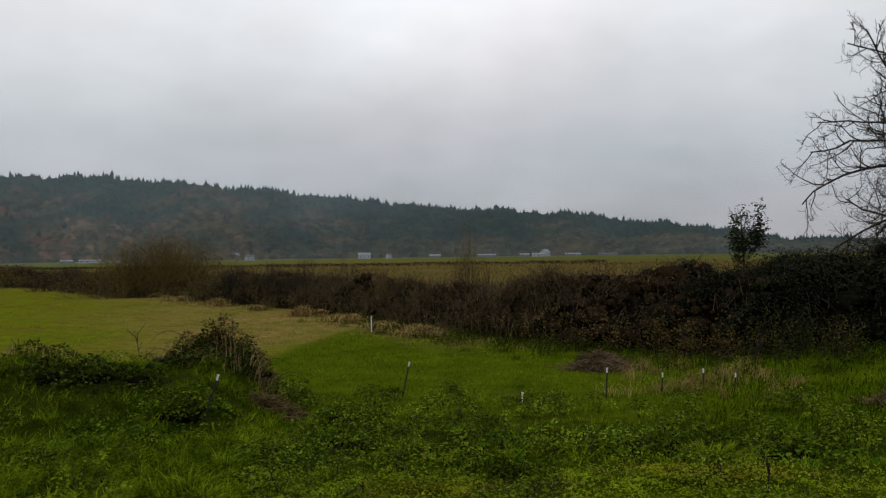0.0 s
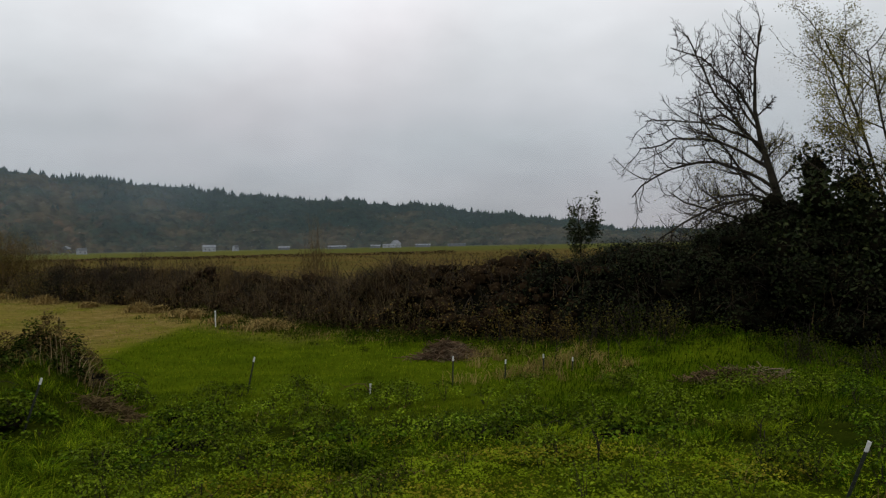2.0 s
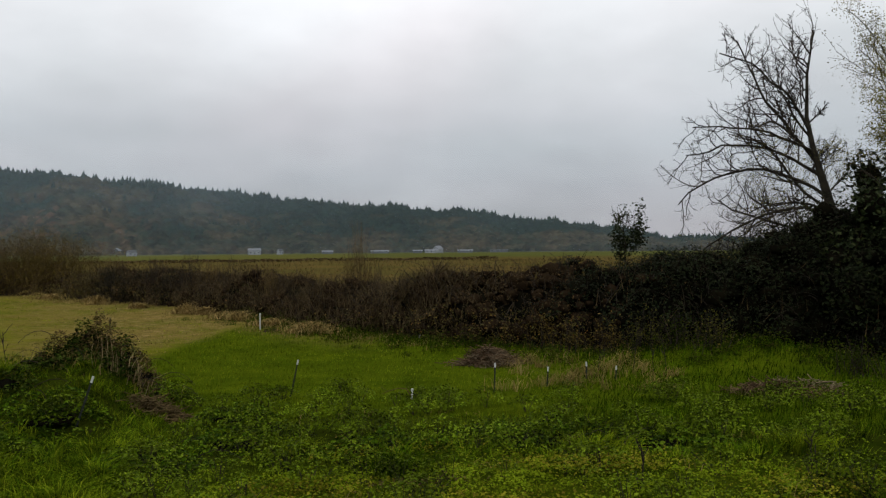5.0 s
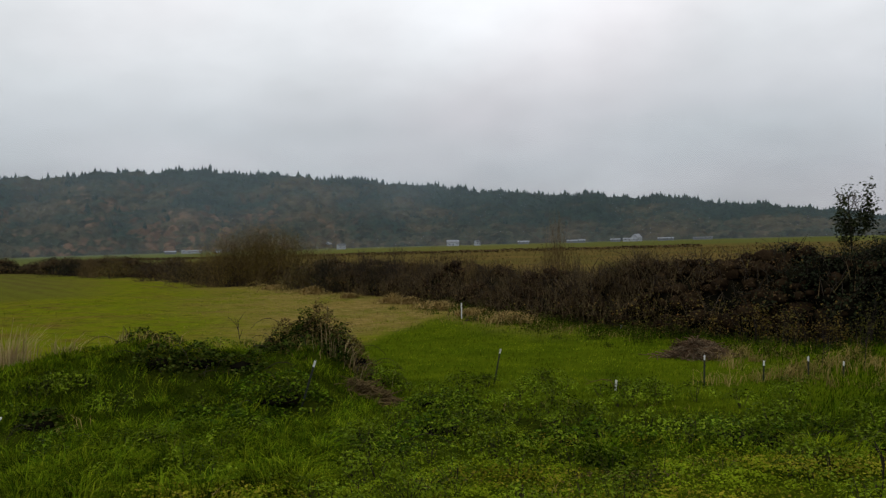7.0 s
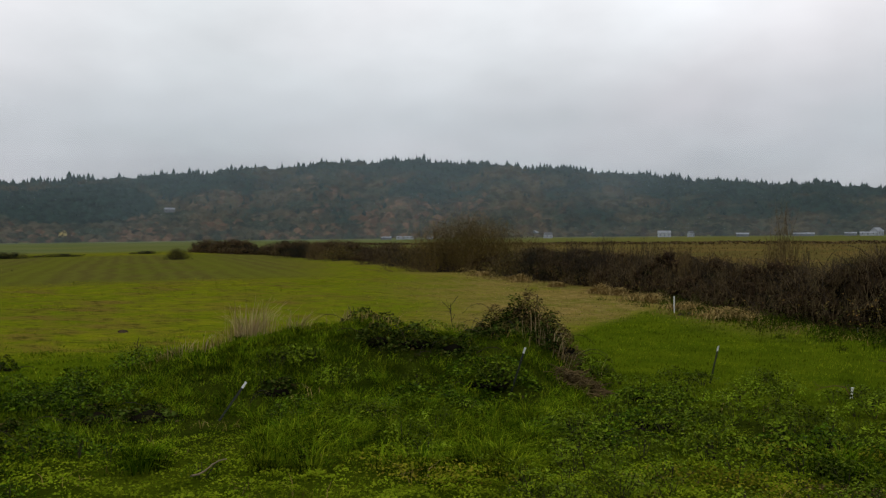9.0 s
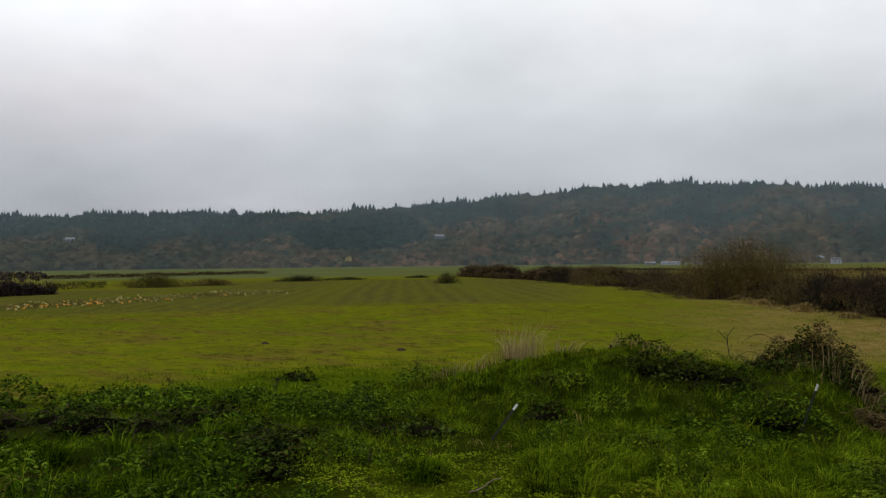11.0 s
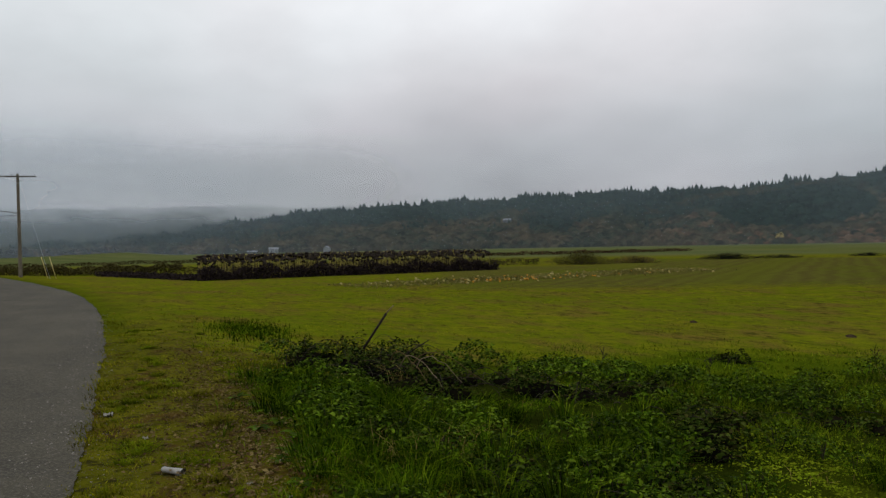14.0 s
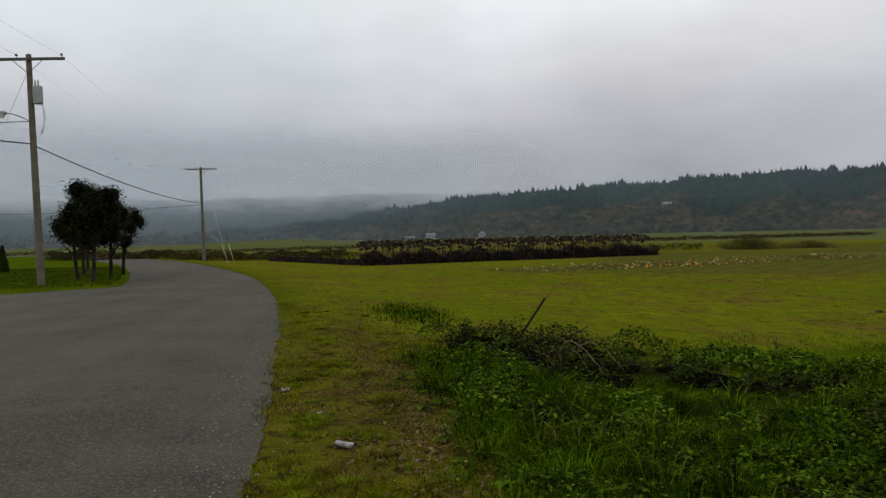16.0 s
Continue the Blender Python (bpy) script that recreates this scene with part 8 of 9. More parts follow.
def gourd(name, label, category, material, group):
    host = thing(name, label, category, group=group)
    seg, ring = 20, 7
    th, ph = np.arange(seg) * 2 * np.pi / seg, np.linspace(0.06, np.pi - 0.06, ring)
    rib = 1 - 0.09 * np.abs(np.sin(th * 4))
    v = np.stack([np.outer(np.sin(ph), np.cos(th) * rib), np.outer(np.sin(ph), np.sin(th) * rib), np.outer(np.cos(ph), np.ones(seg)) * 0.78 + 0.74], -1).reshape(-1, 3) * 0.17
    i, j = np.meshgrid(np.arange(ring - 1), np.arange(seg), indexing="ij")
    f = np.stack([i * seg + j, (i + 1) * seg + j, (i + 1) * seg + (j + 1) % seg, i * seg + (j + 1) % seg], -1).reshape(-1, 4)
    part("shell", mesh_np("shell", v, f, True), material, host)
    part("stem", mesh_np("stem", *tube([(0, 0, 0.24), (0.01, 0, 0.29), (0.035, 0.01, 0.33)], [0.025, 0.017, 0.015], 6), True), M_STEM, host, "dry greenish stem")
    return host


def pumpkins():
    rng = np.random.default_rng(107)
    orange = gourd("pumpkin", "orange pumpkin lying in a harvested strip", "pumpkin", M_PUMPKIN, "pumpkins in the strip")
    pale = gourd("pale_gourd", "pale yellow-white gourd lying in a harvested strip", "gourd", M_PALEPUMPKIN, "pumpkins in the strip")
    for kind, count, spread in ((orange, 56, 0), (pale, 220, 1)):
        for k in range(count):
            if spread == 0:
                u = rng.choice([rng.normal(0.12, 0.09), rng.uniform(0, 1), rng.normal(0.3, 0.12)])
            else:
                u = rng.uniform(-0.35, 1.05)
            p = np.array([-51.5, 19.5]) * (1 - u) + np.array([-58.5, 42.5]) * u + np.array([-0.95, -0.28]) * rng.normal(0.9 if spread == 0 else 1.6, 1.5 if spread == 0 else 2.2)
            m = Matrix.Translation(drop(*p)) @ Matrix.Rotation(rng.uniform(0, 6.28), 4, "Z") @ Matrix.Rotation(rng.normal(0, 0.25), 4, "X") @ Matrix.Scale(rng.uniform(0.40, 0.82), 4)
            if k == 0:
                kind.matrix_world = m
            else:
                copy_thing(kind, m)
    n = 5000
    u = rng.uniform(-0.4, 1.1, n)
    p2 = np.array([-51.5, 19.5]) * (1 - u)[:, None] + np.array([-58.5, 42.5]) * u[:, None] + np.array([-0.95, -0.28]) * rng.normal(1.2, 1.8, n)[:, None]
    p = drop(p2[:, 0], p2[:, 1])
    p[:, 2] += rng.uniform(0.02, 0.18, n)
    stuff("pumpkin_vines", leaf_mesh("pumpkin_vines", rng, p, rng.uniform(0.08, 0.18, n), 0.8, 0.2, 0.6), M_OLIVE, "withering pumpkin vines in a tilled strip", "crop")


sunflower_field()
pumpkins()


# ---------------------------------------------------------------- shrubs about the fields
def shrub(name, label, x, y, wide, deep, high, n, size, material, seed, twigs=60, category="shrub", wood=M_TWIG):
    """A bush of many stems with leaves on its shell and inside."""
    rng = np.random.default_rng(seed)
    at = drop(x, y)
    az = math.atan2(-x, y)
    host = thing(name, label, category, at.tolist())
    c, s = math.cos(az), math.sin(az)
    b = Batch()
    ends = []
    for _ in range(twigs):
        u, v = rng.normal(0, 0.22, 2)
        base = np.array([u * wide * c - v * deep * s, u * wide * s + v * deep * c, -0.1])
        o = np.array([(u * 1.6 + rng.normal(0, 0.3)) * wide * 0.6, (v + rng.normal(0, 0.2)) * deep * 0.55])
        top = np.array([o[0] * c - o[1] * s, o[0] * s + o[1] * c, high * rng.uniform(0.6, 1.05) * math.exp(-0.5 * (o[0] / wide / 0.45) ** 2)])
        t = np.linspace(0, 1, 4)[:, None]
        pts = base * (1 - t) + top * t + rng.normal(0, 0.03 * high, (4, 3)) * t
        b.add(*tube(pts, np.linspace(0.008, 0.003, 4) * (1 + math.hypot(x, y) / 70), 3, cap=False))
        ends.append(pts)
    part("twig_mass", b.mesh("twig_mass"), wood, host)
    ends = np.array(ends)
    k, q, r = rng.integers(0, twigs, n), rng.uniform(0.25, 1, n), rng.normal(0, 1, (n, 3))
    i = np.minimum((q * 3).astype(int), 2)
    w = (q * 3 - i)[:, None]
    p = ends[k, i] * (1 - w) + ends[k, i + 1] * w + r * np.array([wide, wide, high]) * 0.06
    p[:, 2] = np.maximum(p[:, 2], 0.03)
    part("foliage", leaf_mesh("foliage", rng, p, size * rng.uniform(0.7, 1.3, n), 0.6, 0.3, 0.3, plain=True), material, host)


h1 = polar(19.8, 56.5)
shrub("willow_shrub", "large twiggy olive-brown shrub in the ditch hedge", h1[0], h1[1], 10.5, 3.6, 4.3, 20000, 0.080, M_WILLOW, 111, 800, wood=M_WARMTWIG)
h1 = polar(15.2, 46.5)
shrub("hedge_shrub", "dark rounded bramble shrub in the hedge", h1[0], h1[1], 2.2, 1.6, 1.9, 1800, 0.08, M_HEDGE, 112, 120)
for k, (az, r, w, h, m) in enumerate(((-6.5, 27.0, 2.6, 2.1, M_HEDGE), (-3.0, 29.6, 2.0, 1.6, M_RUST), (1.0, 32.2, 2.4, 1.6, M_HEDGE), (3.2, 33.6, 2.0, 1.8, M_RUST), (5.9, 36.2, 2.2, 1.5, M_BRAMBLE), (8.0, 38.4, 2.4, 1.9, M_RUST), (11.2, 42.2, 2.4, 1.9, M_HEDGE), (13.6, 45.0, 2.2, 1.8, M_HEDGE),
                                     (17.0, 49.0, 2.6, 1.8, M_OCHRE), (21.6, 56.0, 3.0, 2.0, M_OCHRE), (24.2, 62.0, 3.2, 1.7, M_HEDGE), (27.0, 70.0, 3.4, 1.9, M_RUST), (29.5, 80.0, 3.6, 1.8, M_OCHRE), (32.5, 92.0, 4.0, 1.9, M_HEDGE))):
    p = polar(az, r)
    shrub("hedge_bush", "rounded rusty brown bush swelling out of the hedge" if m is not M_HEDGE else "rounded dark bramble bush swelling out of the hedge", p[0], p[1], w, w * 0.7, h, 2200, 0.045 * (0.7 + r / 60), m, 180 + k, 90)
for k, (az, r, w, h, m) in enumerate(((-13.0, 22.3, 1.2, 0.9, M_OCHRE), (-15.2, 21.4, 1.1, 1.1, M_WILLOW), (-17.4, 20.9, 1.2, 1.0, M_OCHRE), (-20.0, 20.6, 1.0, 0.9, M_WILLOW), (-22.6, 20.3, 1.2, 1.1, M_FIELDBUSH), (-25.0, 19.9, 1.3, 1.0, M_HEDGEWEED), (-10.0, 23.0, 1.0, 0.8, M_RUST), (-6.5, 24.2, 1.1, 0.8, M_RUST), (-27.2, 19.4, 1.2, 0.9, M_FIELDBUSH), (-36.0, 17.9, 1.2, 0.9, M_HEDGEWEED), (-41.0, 16.6, 1.2, 0.9, M_HEDGEWEED))):
    p = polar(az, r)
    shrub("foot_shrub", "low ragged yellowing shrub at the foot of the hedge" if m in (M_OCHRE, M_WILLOW) else "low ragged dull green shrub at the foot of the hedge", p[0], p[1], w, w * 0.7, h, 520, 0.055, m, 240 + k, 40)
for k, (az, r, w, h, n) in enumerate(((-1.8, 31.5, 1.5, 3.9, 160), (-3.2, 30.5, 0.8, 2.3, 60), (7.2, 37.0, 1.8, 2.6, 420), (4.6, 34.0, 1.2, 2.3, 300), (10.0, 41.0, 1.8, 2.7, 420), (12.5, 44.0, 1.8, 2.4, 420), (8.6, 39.2, 1.2, 2.4, 260), (23.0, 59.0, 2.6, 2.4, 400), (25.5, 66.0, 2.4, 2.2, 300), (31.0, 84.0, 2.8, 2.2, 300))):
    p = polar(az, r)
    shrub("twiggy_shrub", "thin nearly bare brown shrub rising from the hedge", p[0], p[1], w, w * 0.8, h, n, 0.06, M_RUST if k % 3 else M_WILLOW, 160 + k, int(24 + 44 * w), wood=M_WARMTWIG if k % 3 == 0 else M_TWIG)
shrub("field_bush", "round olive-green bush beside a tilled strip", -61.0, 71.0, 2.5, 2.0, 1.35, 2600, 0.10, M_FIELDBUSH, 131, 120)
shrub("field_bush", "wide olive-green bush beyond the pumpkin strip", -83.0, 45.2, 6.4, 2.5, 1.6, 4500, 0.12, M_FIELDBUSH, 132, 160)
shrub("field_bush", "low brownish bush in a field margin", -83.0, 52.5, 6.0, 1.5, 0.95, 1900, 0.13, M_OCHRE, 133, 120)
shrub("field_bush", "low dark strip of bushes at a field's end", -88.0, 70.5, 6.0, 1.2, 0.95, 1800, 0.13, M_HEDGE, 134, 160)
shrub("field_bush", "low dark strip of bushes at a field's end", -88.0, 79.0, 6.0, 1.0, 0.5, 900, 0.12, M_HEDGE, 135, 120)
shrub("field_bush", "low dark strip of bushes at a field's end", -86.0, 93.0, 4.0, 1.0, 0.5, 700, 0.12, M_HEDGE, 136, 90)


def field_hedge(label, a, b, wide, high, n, size, material, seed):
    """A low clipped-looking run of hedge between two points."""
    rng = np.random.default_rng(seed)
    a, b = np.array(a, float), np.array(b, float)
    u = rng.uniform(0, 1, n)
    d = (b - a) / np.linalg.norm(b - a)
    p2 = a + (b - a) * u[:, None] + np.array([-d[1], d[0]]) * rng.normal(0, wide / 2.5, n)[:, None]
    p = drop(p2[:, 0], p2[:, 1])
    lump = 0.88 + 0.12 * np.sin(u * 31 + seed) + 0.10 * np.sin(u * 83)
    p[:, 2] += high * lump * rng.uniform(0, 1, n) ** 0.7
    stuff("field_hedge", leaf_mesh("field_hedge", rng, p, size * rng.uniform(0.6, 1.4, n), 0.7, 0.3, 0.4, plain=True), material, label, "hedge")


field_hedge("brown hedge across the field beyond the bend", (-92, -33), (-93, 0), 2.4, 1.1, 15000, 0.19, M_FARHEDGE, 141)
field_hedge("low brown hedge running behind the sunflowers", (-93, 0), (-88, 42), 1.4, 0.8, 6000, 0.18, M_FARHEDGE, 142)
field_hedge("dark hedge along a far field", (-140, -95), (-170, 30), 3.0, 0.7, 7000, 0.3, M_FARHEDGE, 143)
field_hedge("dark hedge along a far field", (-170, 60), (-205, 150), 2.0, 1.0, 4000, 0.4, M_RUST, 144)
field_hedge("far ditch line of rushes in the valley", (40, 190), (-140, 215), 3.0, 0.8, 6000, 0.45, M_RUST, 145)


# ---------------------------------------------------------------- poles, wires and the roadside trees
def utility_pole(x, y, height, lean, label, full):
    host = thing("utility_pole", label, "utility pole", group="poles along the lane")
    z = float(land(x, y))
    host.location = (x, y, z)
    host.rotation_euler = (radians(lean), 0, 0)
    part("pole", mesh_np("pole", *tube([(0, 0, -0.5), (0, 0, height * 0.5), (0, 0, height)], [0.17, 0.145, 0.115], 12, cap=False), True), M_POLE, host)
    bm = bmesh.new()
    bmesh.ops.create_cone(bm, cap_ends=True, segments=12, radius1=0.118, radius2=0.02, depth=0.06, matrix=Matrix.Translation((0, 0, height + 0.02)))
    part("pole_top", bm, M_POLE_GREY, host)
    arm_z = height - 0.22
    bm = bmesh.new()
    box(bm, (0.10, -1.55, arm_z - 0.06), (0.20, 1.55, arm_z + 0.06))
    bmesh.ops.bevel(bm, geom=bm.edges[:], offset=0.012, segments=1, affect="EDGES")
    part("crossarm", bm, M_POLE_GREY, host, "grey weathered timber crossarm")
    for side in (-1, 1):
        part("brace", mesh_np("brace", *tube([(0.15, side * 0.62, arm_z - 0.05), (0.14, 0.0, arm_z - 0.62)], [0.018, 0.018], 4)), M_GALV, host)
    for q in (-1.42, -0.45, 1.42):
        ins = part("insulator", mesh_np("insulator", *tube([(0.15, q, arm_z + 0.05), (0.15, q, arm_z + 0.13), (0.15, q, arm_z + 0.14), (0.15, q, arm_z + 0.20), (0.15, q, arm_z + 0.24)], [0.012, 0.012, 0.06, 0.05, 0.02], 8, cap=False), True), M_CERAMIC, host)
    if full:
        tank = part("transformer", mesh_np("transformer", *tube([(0, 0.29, height - 2.15), (0, 0.29, height - 2.12), (0, 0.29, height - 1.42), (0, 0.29, height - 1.38), (0, 0.29, height - 1.36)], [0.19, 0.21, 0.21, 0.22, 0.02], 16, cap=False), True), M_TANK, host, "grey cylindrical transformer can")
        for q in (0.23, 0.35):
            part("bushing", mesh_np("bushing", *tube([(0.05, q, height - 1.37), (0.05, q, height - 1.2), (0.05, q, height - 1.08)], [0.035, 0.03, 0.012], 8, cap=False), True), M_CERAMIC, tank)
        part("bracket", mesh_np("bracket", *tube([(0, 0.1, height - 1.7), (0, 0.16, height - 1.7)], [0.05, 0.05], 4)), M_GALV, tank)
        for k in range(3):
            t = np.linspace(0, 1, 9)
            pts = np.c_[0.12 * np.sin(t * 3) + 0.03 * k, 0.32 + 0.22 * np.sin(np.pi * t) + 0.04 * k, height - 1.9 - 1.6 * t]
            part("drop_wire", mesh_np("drop_wire", *tube(pts, 0.007, 4), True), M_CABLE, host)
        lamp_z = height - 2.95
        t = np.linspace(0, 1, 8)
        lamp = part("lamp_arm", mesh_np("lamp_arm", *tube(np.c_[0.1 * t, -1.05 * t, lamp_z + 0.42 * np.sin(t * 1.5)], 0.028, 8, cap=False), True), M_GALV, host, "curved galvanised lamp arm")
        bm = bmesh.new()
        box(bm, (-0.07, -1.38, lamp_z + 0.36), (0.22, -1.0, lamp_z + 0.50))
        bmesh.ops.bevel(bm, geom=bm.edges[:], offset=0.04, segments=2, affect="EDGES")
        part("lamp_head", bm, M_TANK, lamp, "grey street lamp head")
        bm = bmesh.new()
        bmesh.ops.create_cone(bm, cap_ends=True, segments=14, radius1=0.09, radius2=0.13, depth=0.16, matrix=Matrix.Translation((0.08, -1.2, lamp_z + 0.29)))
        part("lamp_glass", bm, M_LENS, lamp, "pale lamp refractor")
    return host


P1, P2 = Vector((-36.4, -13.5, 0)), Vector((-79.0, -13.9, 0))
P1.z, P2.z = float(land(P1.x, P1.y)), float(land(P2.x, P2.y))
H1, H2 = 10.1, 9.3
utility_pole(P1.x, P1.y, H1, 1.2, "tall weathered wooden pole with crossarm, transformer and lamp", True)
utility_pole(P2.x, P2.y, H2, 0.5, "weathered wooden pole with one crossarm at the bend", False)


def wire(name, label, a, b, sag, thick=0.012, material=M_CABLE):
    t = np.linspace(0, 1, 25)[:, None]
    pts = np.array(a) * (1 - t) + np.array(b) * t - np.array([0, 0, 4.0]) * sag * t * (1 - t)
    ob = part(name, mesh_np(name, *tube(pts, thick, 5, cap=False), True), material, None)
    tagged(ob, label, "cable", "wires between poles")


for q in (-1.42, -0.45, 1.42):
    wire("power_line", "thin grey overhead power line between poles", (P1.x + 0.15, P1.y + q - 0.3, P1.z + H1 + 0.02), (P2.x + 0.15, P2.y + q, P2.z + H2 + 0.02), 0.7, 0.0045, M_GALV)
    wire("power_line", "thin grey overhead power line leaving the tall pole", (P1.x + 0.15, P1.y + q - 0.3, P1.z + H1 + 0.02), (P1.x + 40, P1.y + q + 1.0, P1.z + H1 + 0.5), 0.7, 0.0045, M_GALV)
wire("telephone_cable", "thick black sagging cable between poles", (P1.x + 0.15, P1.y - 0.2, P1.z + H1 - 3.9), (P2.x + 0.15, P2.y, P2.z + H2 - 3.55), 0.5, 0.03)
wire("telephone_cable", "thick black cable leaving the tall pole", (P1.x + 0.15, P1.y - 0.2, P1.z + H1 - 3.9), (P1.x + 36, P1.y - 6.0, P1.z + H1 - 3.0), 0.8, 0.03)
wire("service_cable", "black service cable reaching the far pole", (P2.x + 0.1, P2.y, P2.z + H2 - 3.7), (P2.x + 22, P2.y - 26, P2.z + 4.6), 0.5, 0.02)
wire("service_cable", "black service cable leaving the tall pole", (P1.x, P1.y, P1.z + H1 - 2.9), (P1.x + 14, P1.y - 26, P1.z + 6.0), 0.5, 0.018)
wire("guy_wire", "steel guy wire staying the tall pole", (P1.x, P1.y - 0.3, P1.z + H1 - 0.8), (P1.x + 0.4, P1.y - 4.2, P1.z), 0.0, 0.009, M_GALV)
wire("guy_wire", "steel guy wire staying the far pole", (P2.x, P2.y, P2.z + H2 - 0.3), (P2.x + 1.6, P2.y + 2.6, float(land(P2.x + 1.6, P2.y + 2.6))), 0.0, 0.009, M_GALV)
for dx, dy in ((1.5, 2.35), (1.0, 2.95)):
    gx, gy = P2.x + dx, P2.y + dy
    host = thing("guy_guard", "faded yellow guard sleeve on a guy wire", "guy guard", (gx, gy, float(land(gx, gy))), "guy guards")
    part("sleeve", mesh_np("sleeve", *tube([(0.0, 0.1, -0.1), (-0.2, -0.45, 1.9)], [0.028, 0.028], 6), True), M_GUARD, host)

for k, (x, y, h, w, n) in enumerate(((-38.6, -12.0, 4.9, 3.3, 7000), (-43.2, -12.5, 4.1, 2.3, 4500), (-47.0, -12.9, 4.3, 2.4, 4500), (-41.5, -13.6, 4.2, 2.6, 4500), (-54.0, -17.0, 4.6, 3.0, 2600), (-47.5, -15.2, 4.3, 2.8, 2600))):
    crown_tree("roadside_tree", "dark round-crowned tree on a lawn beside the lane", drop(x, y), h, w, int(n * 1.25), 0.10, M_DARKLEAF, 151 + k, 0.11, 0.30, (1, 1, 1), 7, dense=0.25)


def cone_shrub(x, y):
    rng = np.random.default_rng(161)
    at = drop(x, y)
    host = thing("conical_shrub", "small dark conical evergreen on a lawn", "shrub", at.tolist())
    n = 2600
    z = rng.uniform(0, 1, n) ** 1.3
    th = rng.uniform(0, 6.28, n)
    r = 0.42 * (1 - z) ** 0.7 * np.sqrt(rng.uniform(0.4, 1, n))
    part("foliage", leaf_mesh("foliage", rng, np.c_[r * np.cos(th), r * np.sin(th), 0.05 + 1.75 * z], rng.uniform(0.06, 0.12, n), 0.4, -0.5, 0.2), M_DARKLEAF, host)
    part("trunk", mesh_np("trunk", *tube([(0, 0, -0.1), (0, 0, 1.2)], [0.05, 0.02], 6)), M_BARK, host)


cone_shrub(-55.5, -22.9)


# ---------------------------------------------------------------- far farmsteads
def house(az, r, wide, deep, high, roof, turn, wall_material, roof_material, label, name="farmhouse", lift=0.0):
    at = polar(az, r)
    at[2] += lift
    host = thing(name, label, "building", at.tolist())
    host.rotation_euler = (0, 0, radians(az + turn))
    w, d = wide / 2, deep / 2
    bm = bmesh.new()
    box(bm, (-w, -d, -1.5), (w, d, high))
    for s in (-1, 1):
        v = [bm.verts.new(c) for c in ((s * w, -d, high), (s * w, d, high), (s * w, 0, high + roof))]
        bm.faces.new(v if s > 0 else v[::-1])
    part("wall", bm, wall_material, host)
    for s in (-1, 1):
        bm = bmesh.new()
        o = 0.4
        k = roof * o / d
        a = [(-w - o, s * (d + o), high - k), (w + o, s * (d + o), high - k), (w + o, 0, high + roof), (-w - o, 0, high + roof)]
        lo = [bm.verts.new((x, y, z + 0.05)) for x, y, z in a]
        hi = [bm.verts.new((x, y, z + 0.30)) for x, y, z in a]
        bm.faces.new(lo[::-1]), bm.faces.new(hi)
        for q in range(4):
            bm.faces.new((lo[q], lo[(q + 1) % 4], hi[(q + 1) % 4], hi[q]))
        bmesh.ops.recalc_face_normals(bm, faces=bm.faces[:])
        part("roof_slope", bm, roof_material, host)
    for k in range(max(2, int(wide / 4.5))):
        x = -w + wide * (k + 0.5) / max(2, int(wide / 4.5))
        bm = bmesh.new()
        if k == 1:
            box(bm, (x - 0.6, -d - 0.06, 0), (x + 0.6, -d + 0.05, 2.1))
            part("door", bm, M_ROOFDARK, host)
        else:
            box(bm, (x - 0.7, -d - 0.06, 1.0), (x + 0.7, -d + 0.05, 2.3))
            part("window", bm, M_PANE, host)


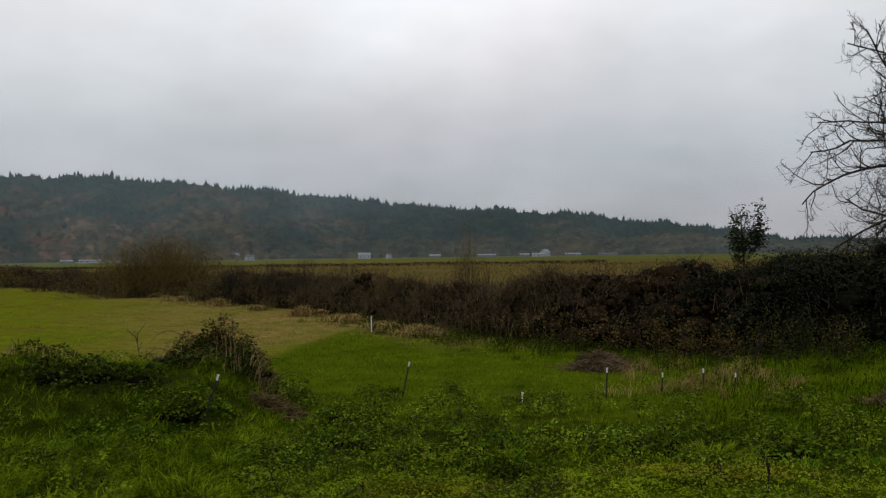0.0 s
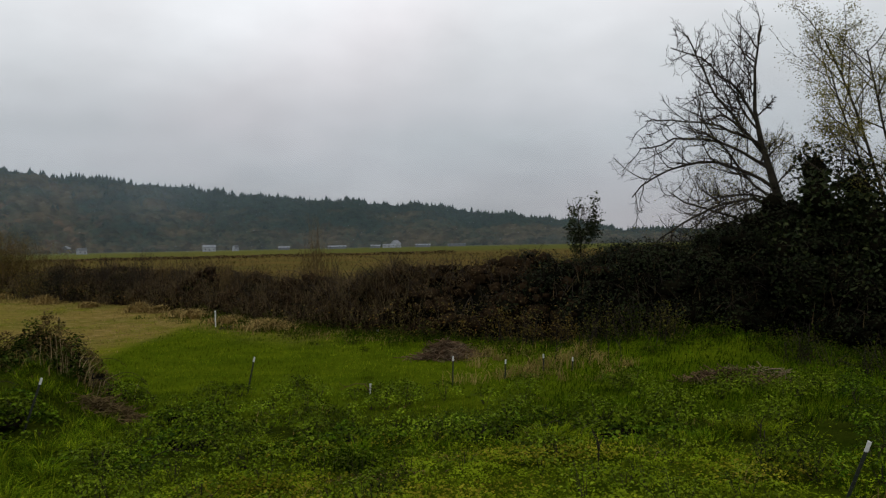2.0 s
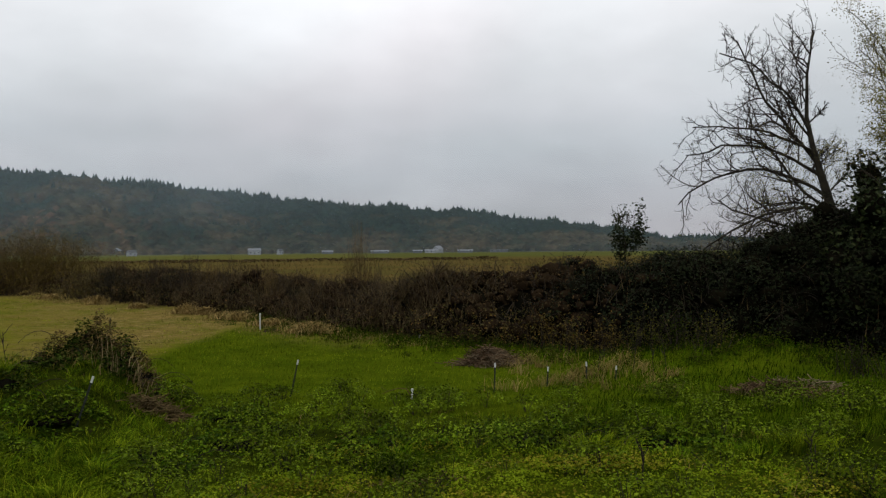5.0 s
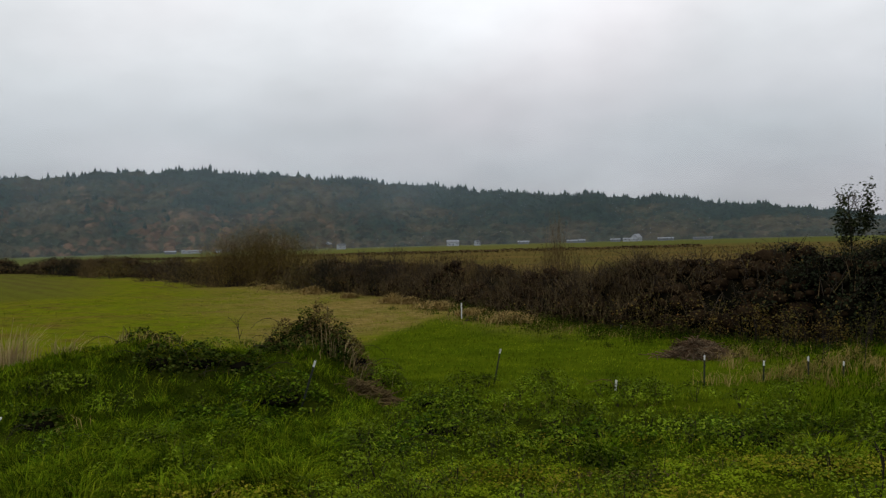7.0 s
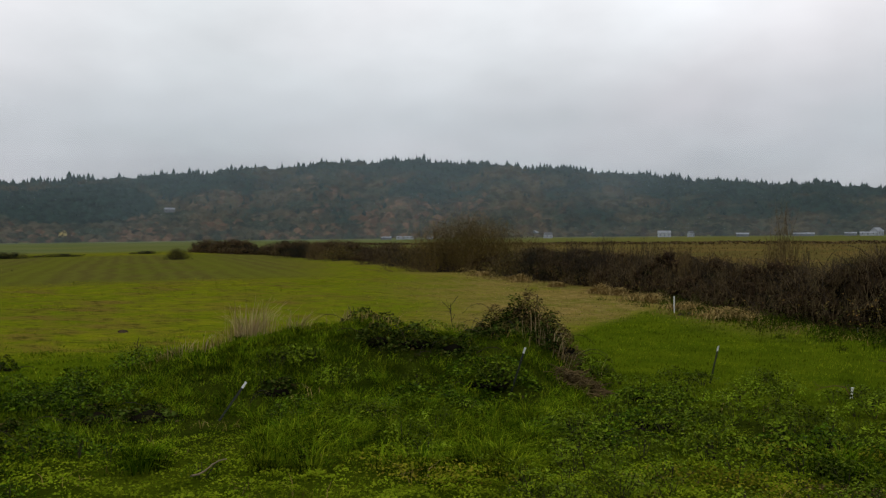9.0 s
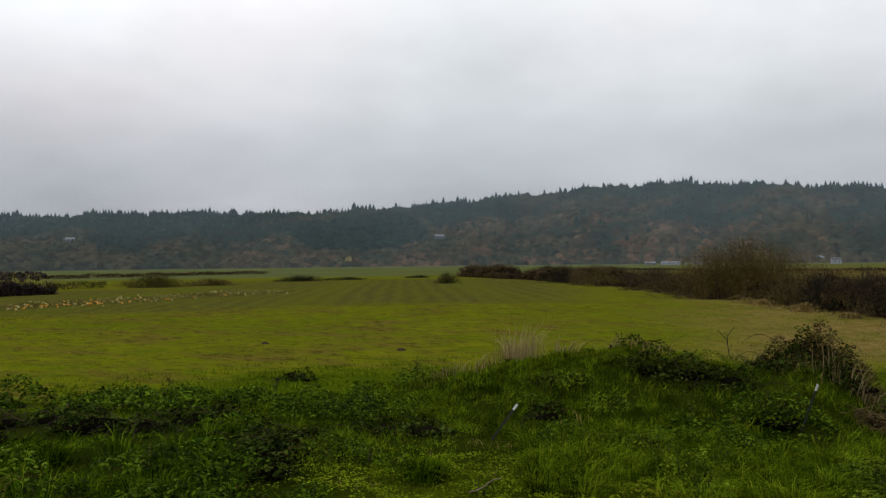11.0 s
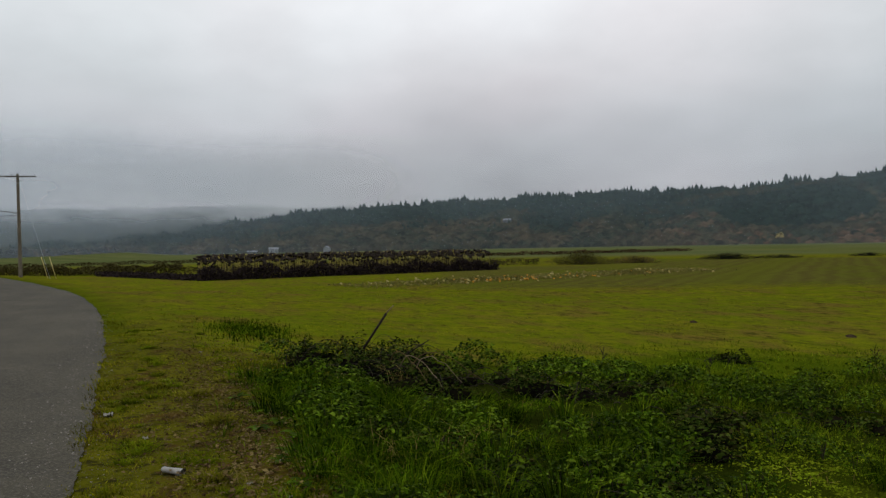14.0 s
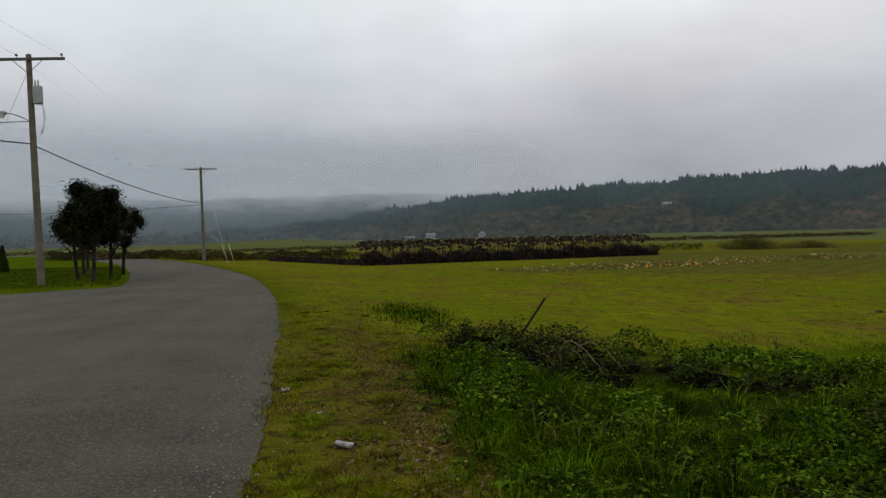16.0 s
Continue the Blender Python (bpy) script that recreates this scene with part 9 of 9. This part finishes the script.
# the farmsteads at the foot of the near ridge
for az, r, wide, deep, high, roof, turn, wm, rm, label, name in (
        (5.8, 965, 17, 9, 5.0, 2.6, 8, M_WALLWHITE, M_ROOFPALE, "long white barn at the foot of the hill", "barn"),
        (4.0, 975, 7, 6, 4.0, 2.6, 40, M_WALLWHITE, M_ROOFDARK, "small white house among valley trees", "farmhouse"),
        (0.6, 970, 16, 8, 3.0, 2.0, 0, M_WALLGREY, M_ROOFPALE, "low grey shed with pale roof", "shed"),
        (-3.2, 968, 26, 10, 2.6, 1.8, 5, M_WALLGREY, M_ROOFPALE, "long low shed with pale roof", "shed"),
        (-6.0, 975, 14, 8, 2.8, 1.6, 0, M_WALLGREY, M_ROOFPALE, "low grey shed with pale roof", "shed"),
        (-7.5, 965, 13, 10, 4.6, 4.4, 60, M_WALLWHITE, M_ROOFPALE, "white gabled farm building with pale roof", "farmhouse"),
        (-7.0, 955, 18, 8, 3.0, 2.0, 0, M_WALLWHITE, M_ROOFPALE, "low white farm wing with pale roof", "shed"),
        (-9.5, 972, 22, 9, 2.6, 1.6, 0, M_WALLGREY, M_ROOFPALE, "long low shed with pale roof", "shed"),
        (-12.0, 972, 26, 9, 2.2, 1.4, 0, M_WALLGREY, M_ROOFDARK, "long low dark-roofed shed", "shed")):
    low = 0.62 if name == "shed" else 0.85
    house(az, r, wide * 0.85, deep * 0.85, high * low, roof * low, turn, wm, rm, label, name, 5.0 if r > 1100 else 1.0)
# those farther round the valley
for az, r, wide, deep, high, roof, turn, wm, rm, label, name in (
        (14.0, 960, 11, 8, 4.2, 2.6, 20, M_WALLWHITE, M_ROOFDARK, "small white house at the valley edge", "farmhouse"),
        (14.9, 1010, 9, 8, 5.0, 3.0, 60, M_WALLGREY, M_ROOFPALE, "grey gabled house among trees", "farmhouse"),
        (24.5, 962, 26, 8, 2.8, 1.8, 4, M_WALLWHITE, M_ROOFPALE, "long white shed at the valley edge", "shed"),
        (25.9, 966, 15, 8, 2.6, 1.6, 0, M_WALLGREY, M_ROOFPALE, "low grey shed with pale roof", "shed"),
        (22.7, 966, 10, 7, 2.8, 1.8, 10, M_WALLWHITE, M_ROOFDARK, "small white shed at the valley edge", "shed"),
        (79.8, 960, 9, 8, 4.4, 3.4, 70, M_WALLWHITE, M_ROOFPALE, "white gabled house at the valley edge", "farmhouse"),
        (83.6, 945, 13, 9, 4.6, 2.2, 0, M_WALLWHITE, M_ROOFPALE, "white barn at the valley edge", "barn"),
        (85.1, 945, 13, 8, 2.2, 1.6, 0, M_WALLGREY, M_ROOFPALE, "low grey shed with pale roof", "shed"),
        (41.1, 1175, 16, 9, 4.0, 2.4, 10, M_WALLGREY, M_ROOFPALE, "grey house among trees on the hillside", "farmhouse"),
        (66.5, 1180, 14, 9, 4.2, 2.6, -20, M_WALLGREY, M_ROOFPALE, "grey house among trees on the hillside", "farmhouse")):
    low = 0.62 if name == "shed" else 0.85
    house(az, r, wide * 0.85, deep * 0.85, high * low, roof * low, turn, wm, rm, label, name, 5.0 if r > 1100 else 1.0)
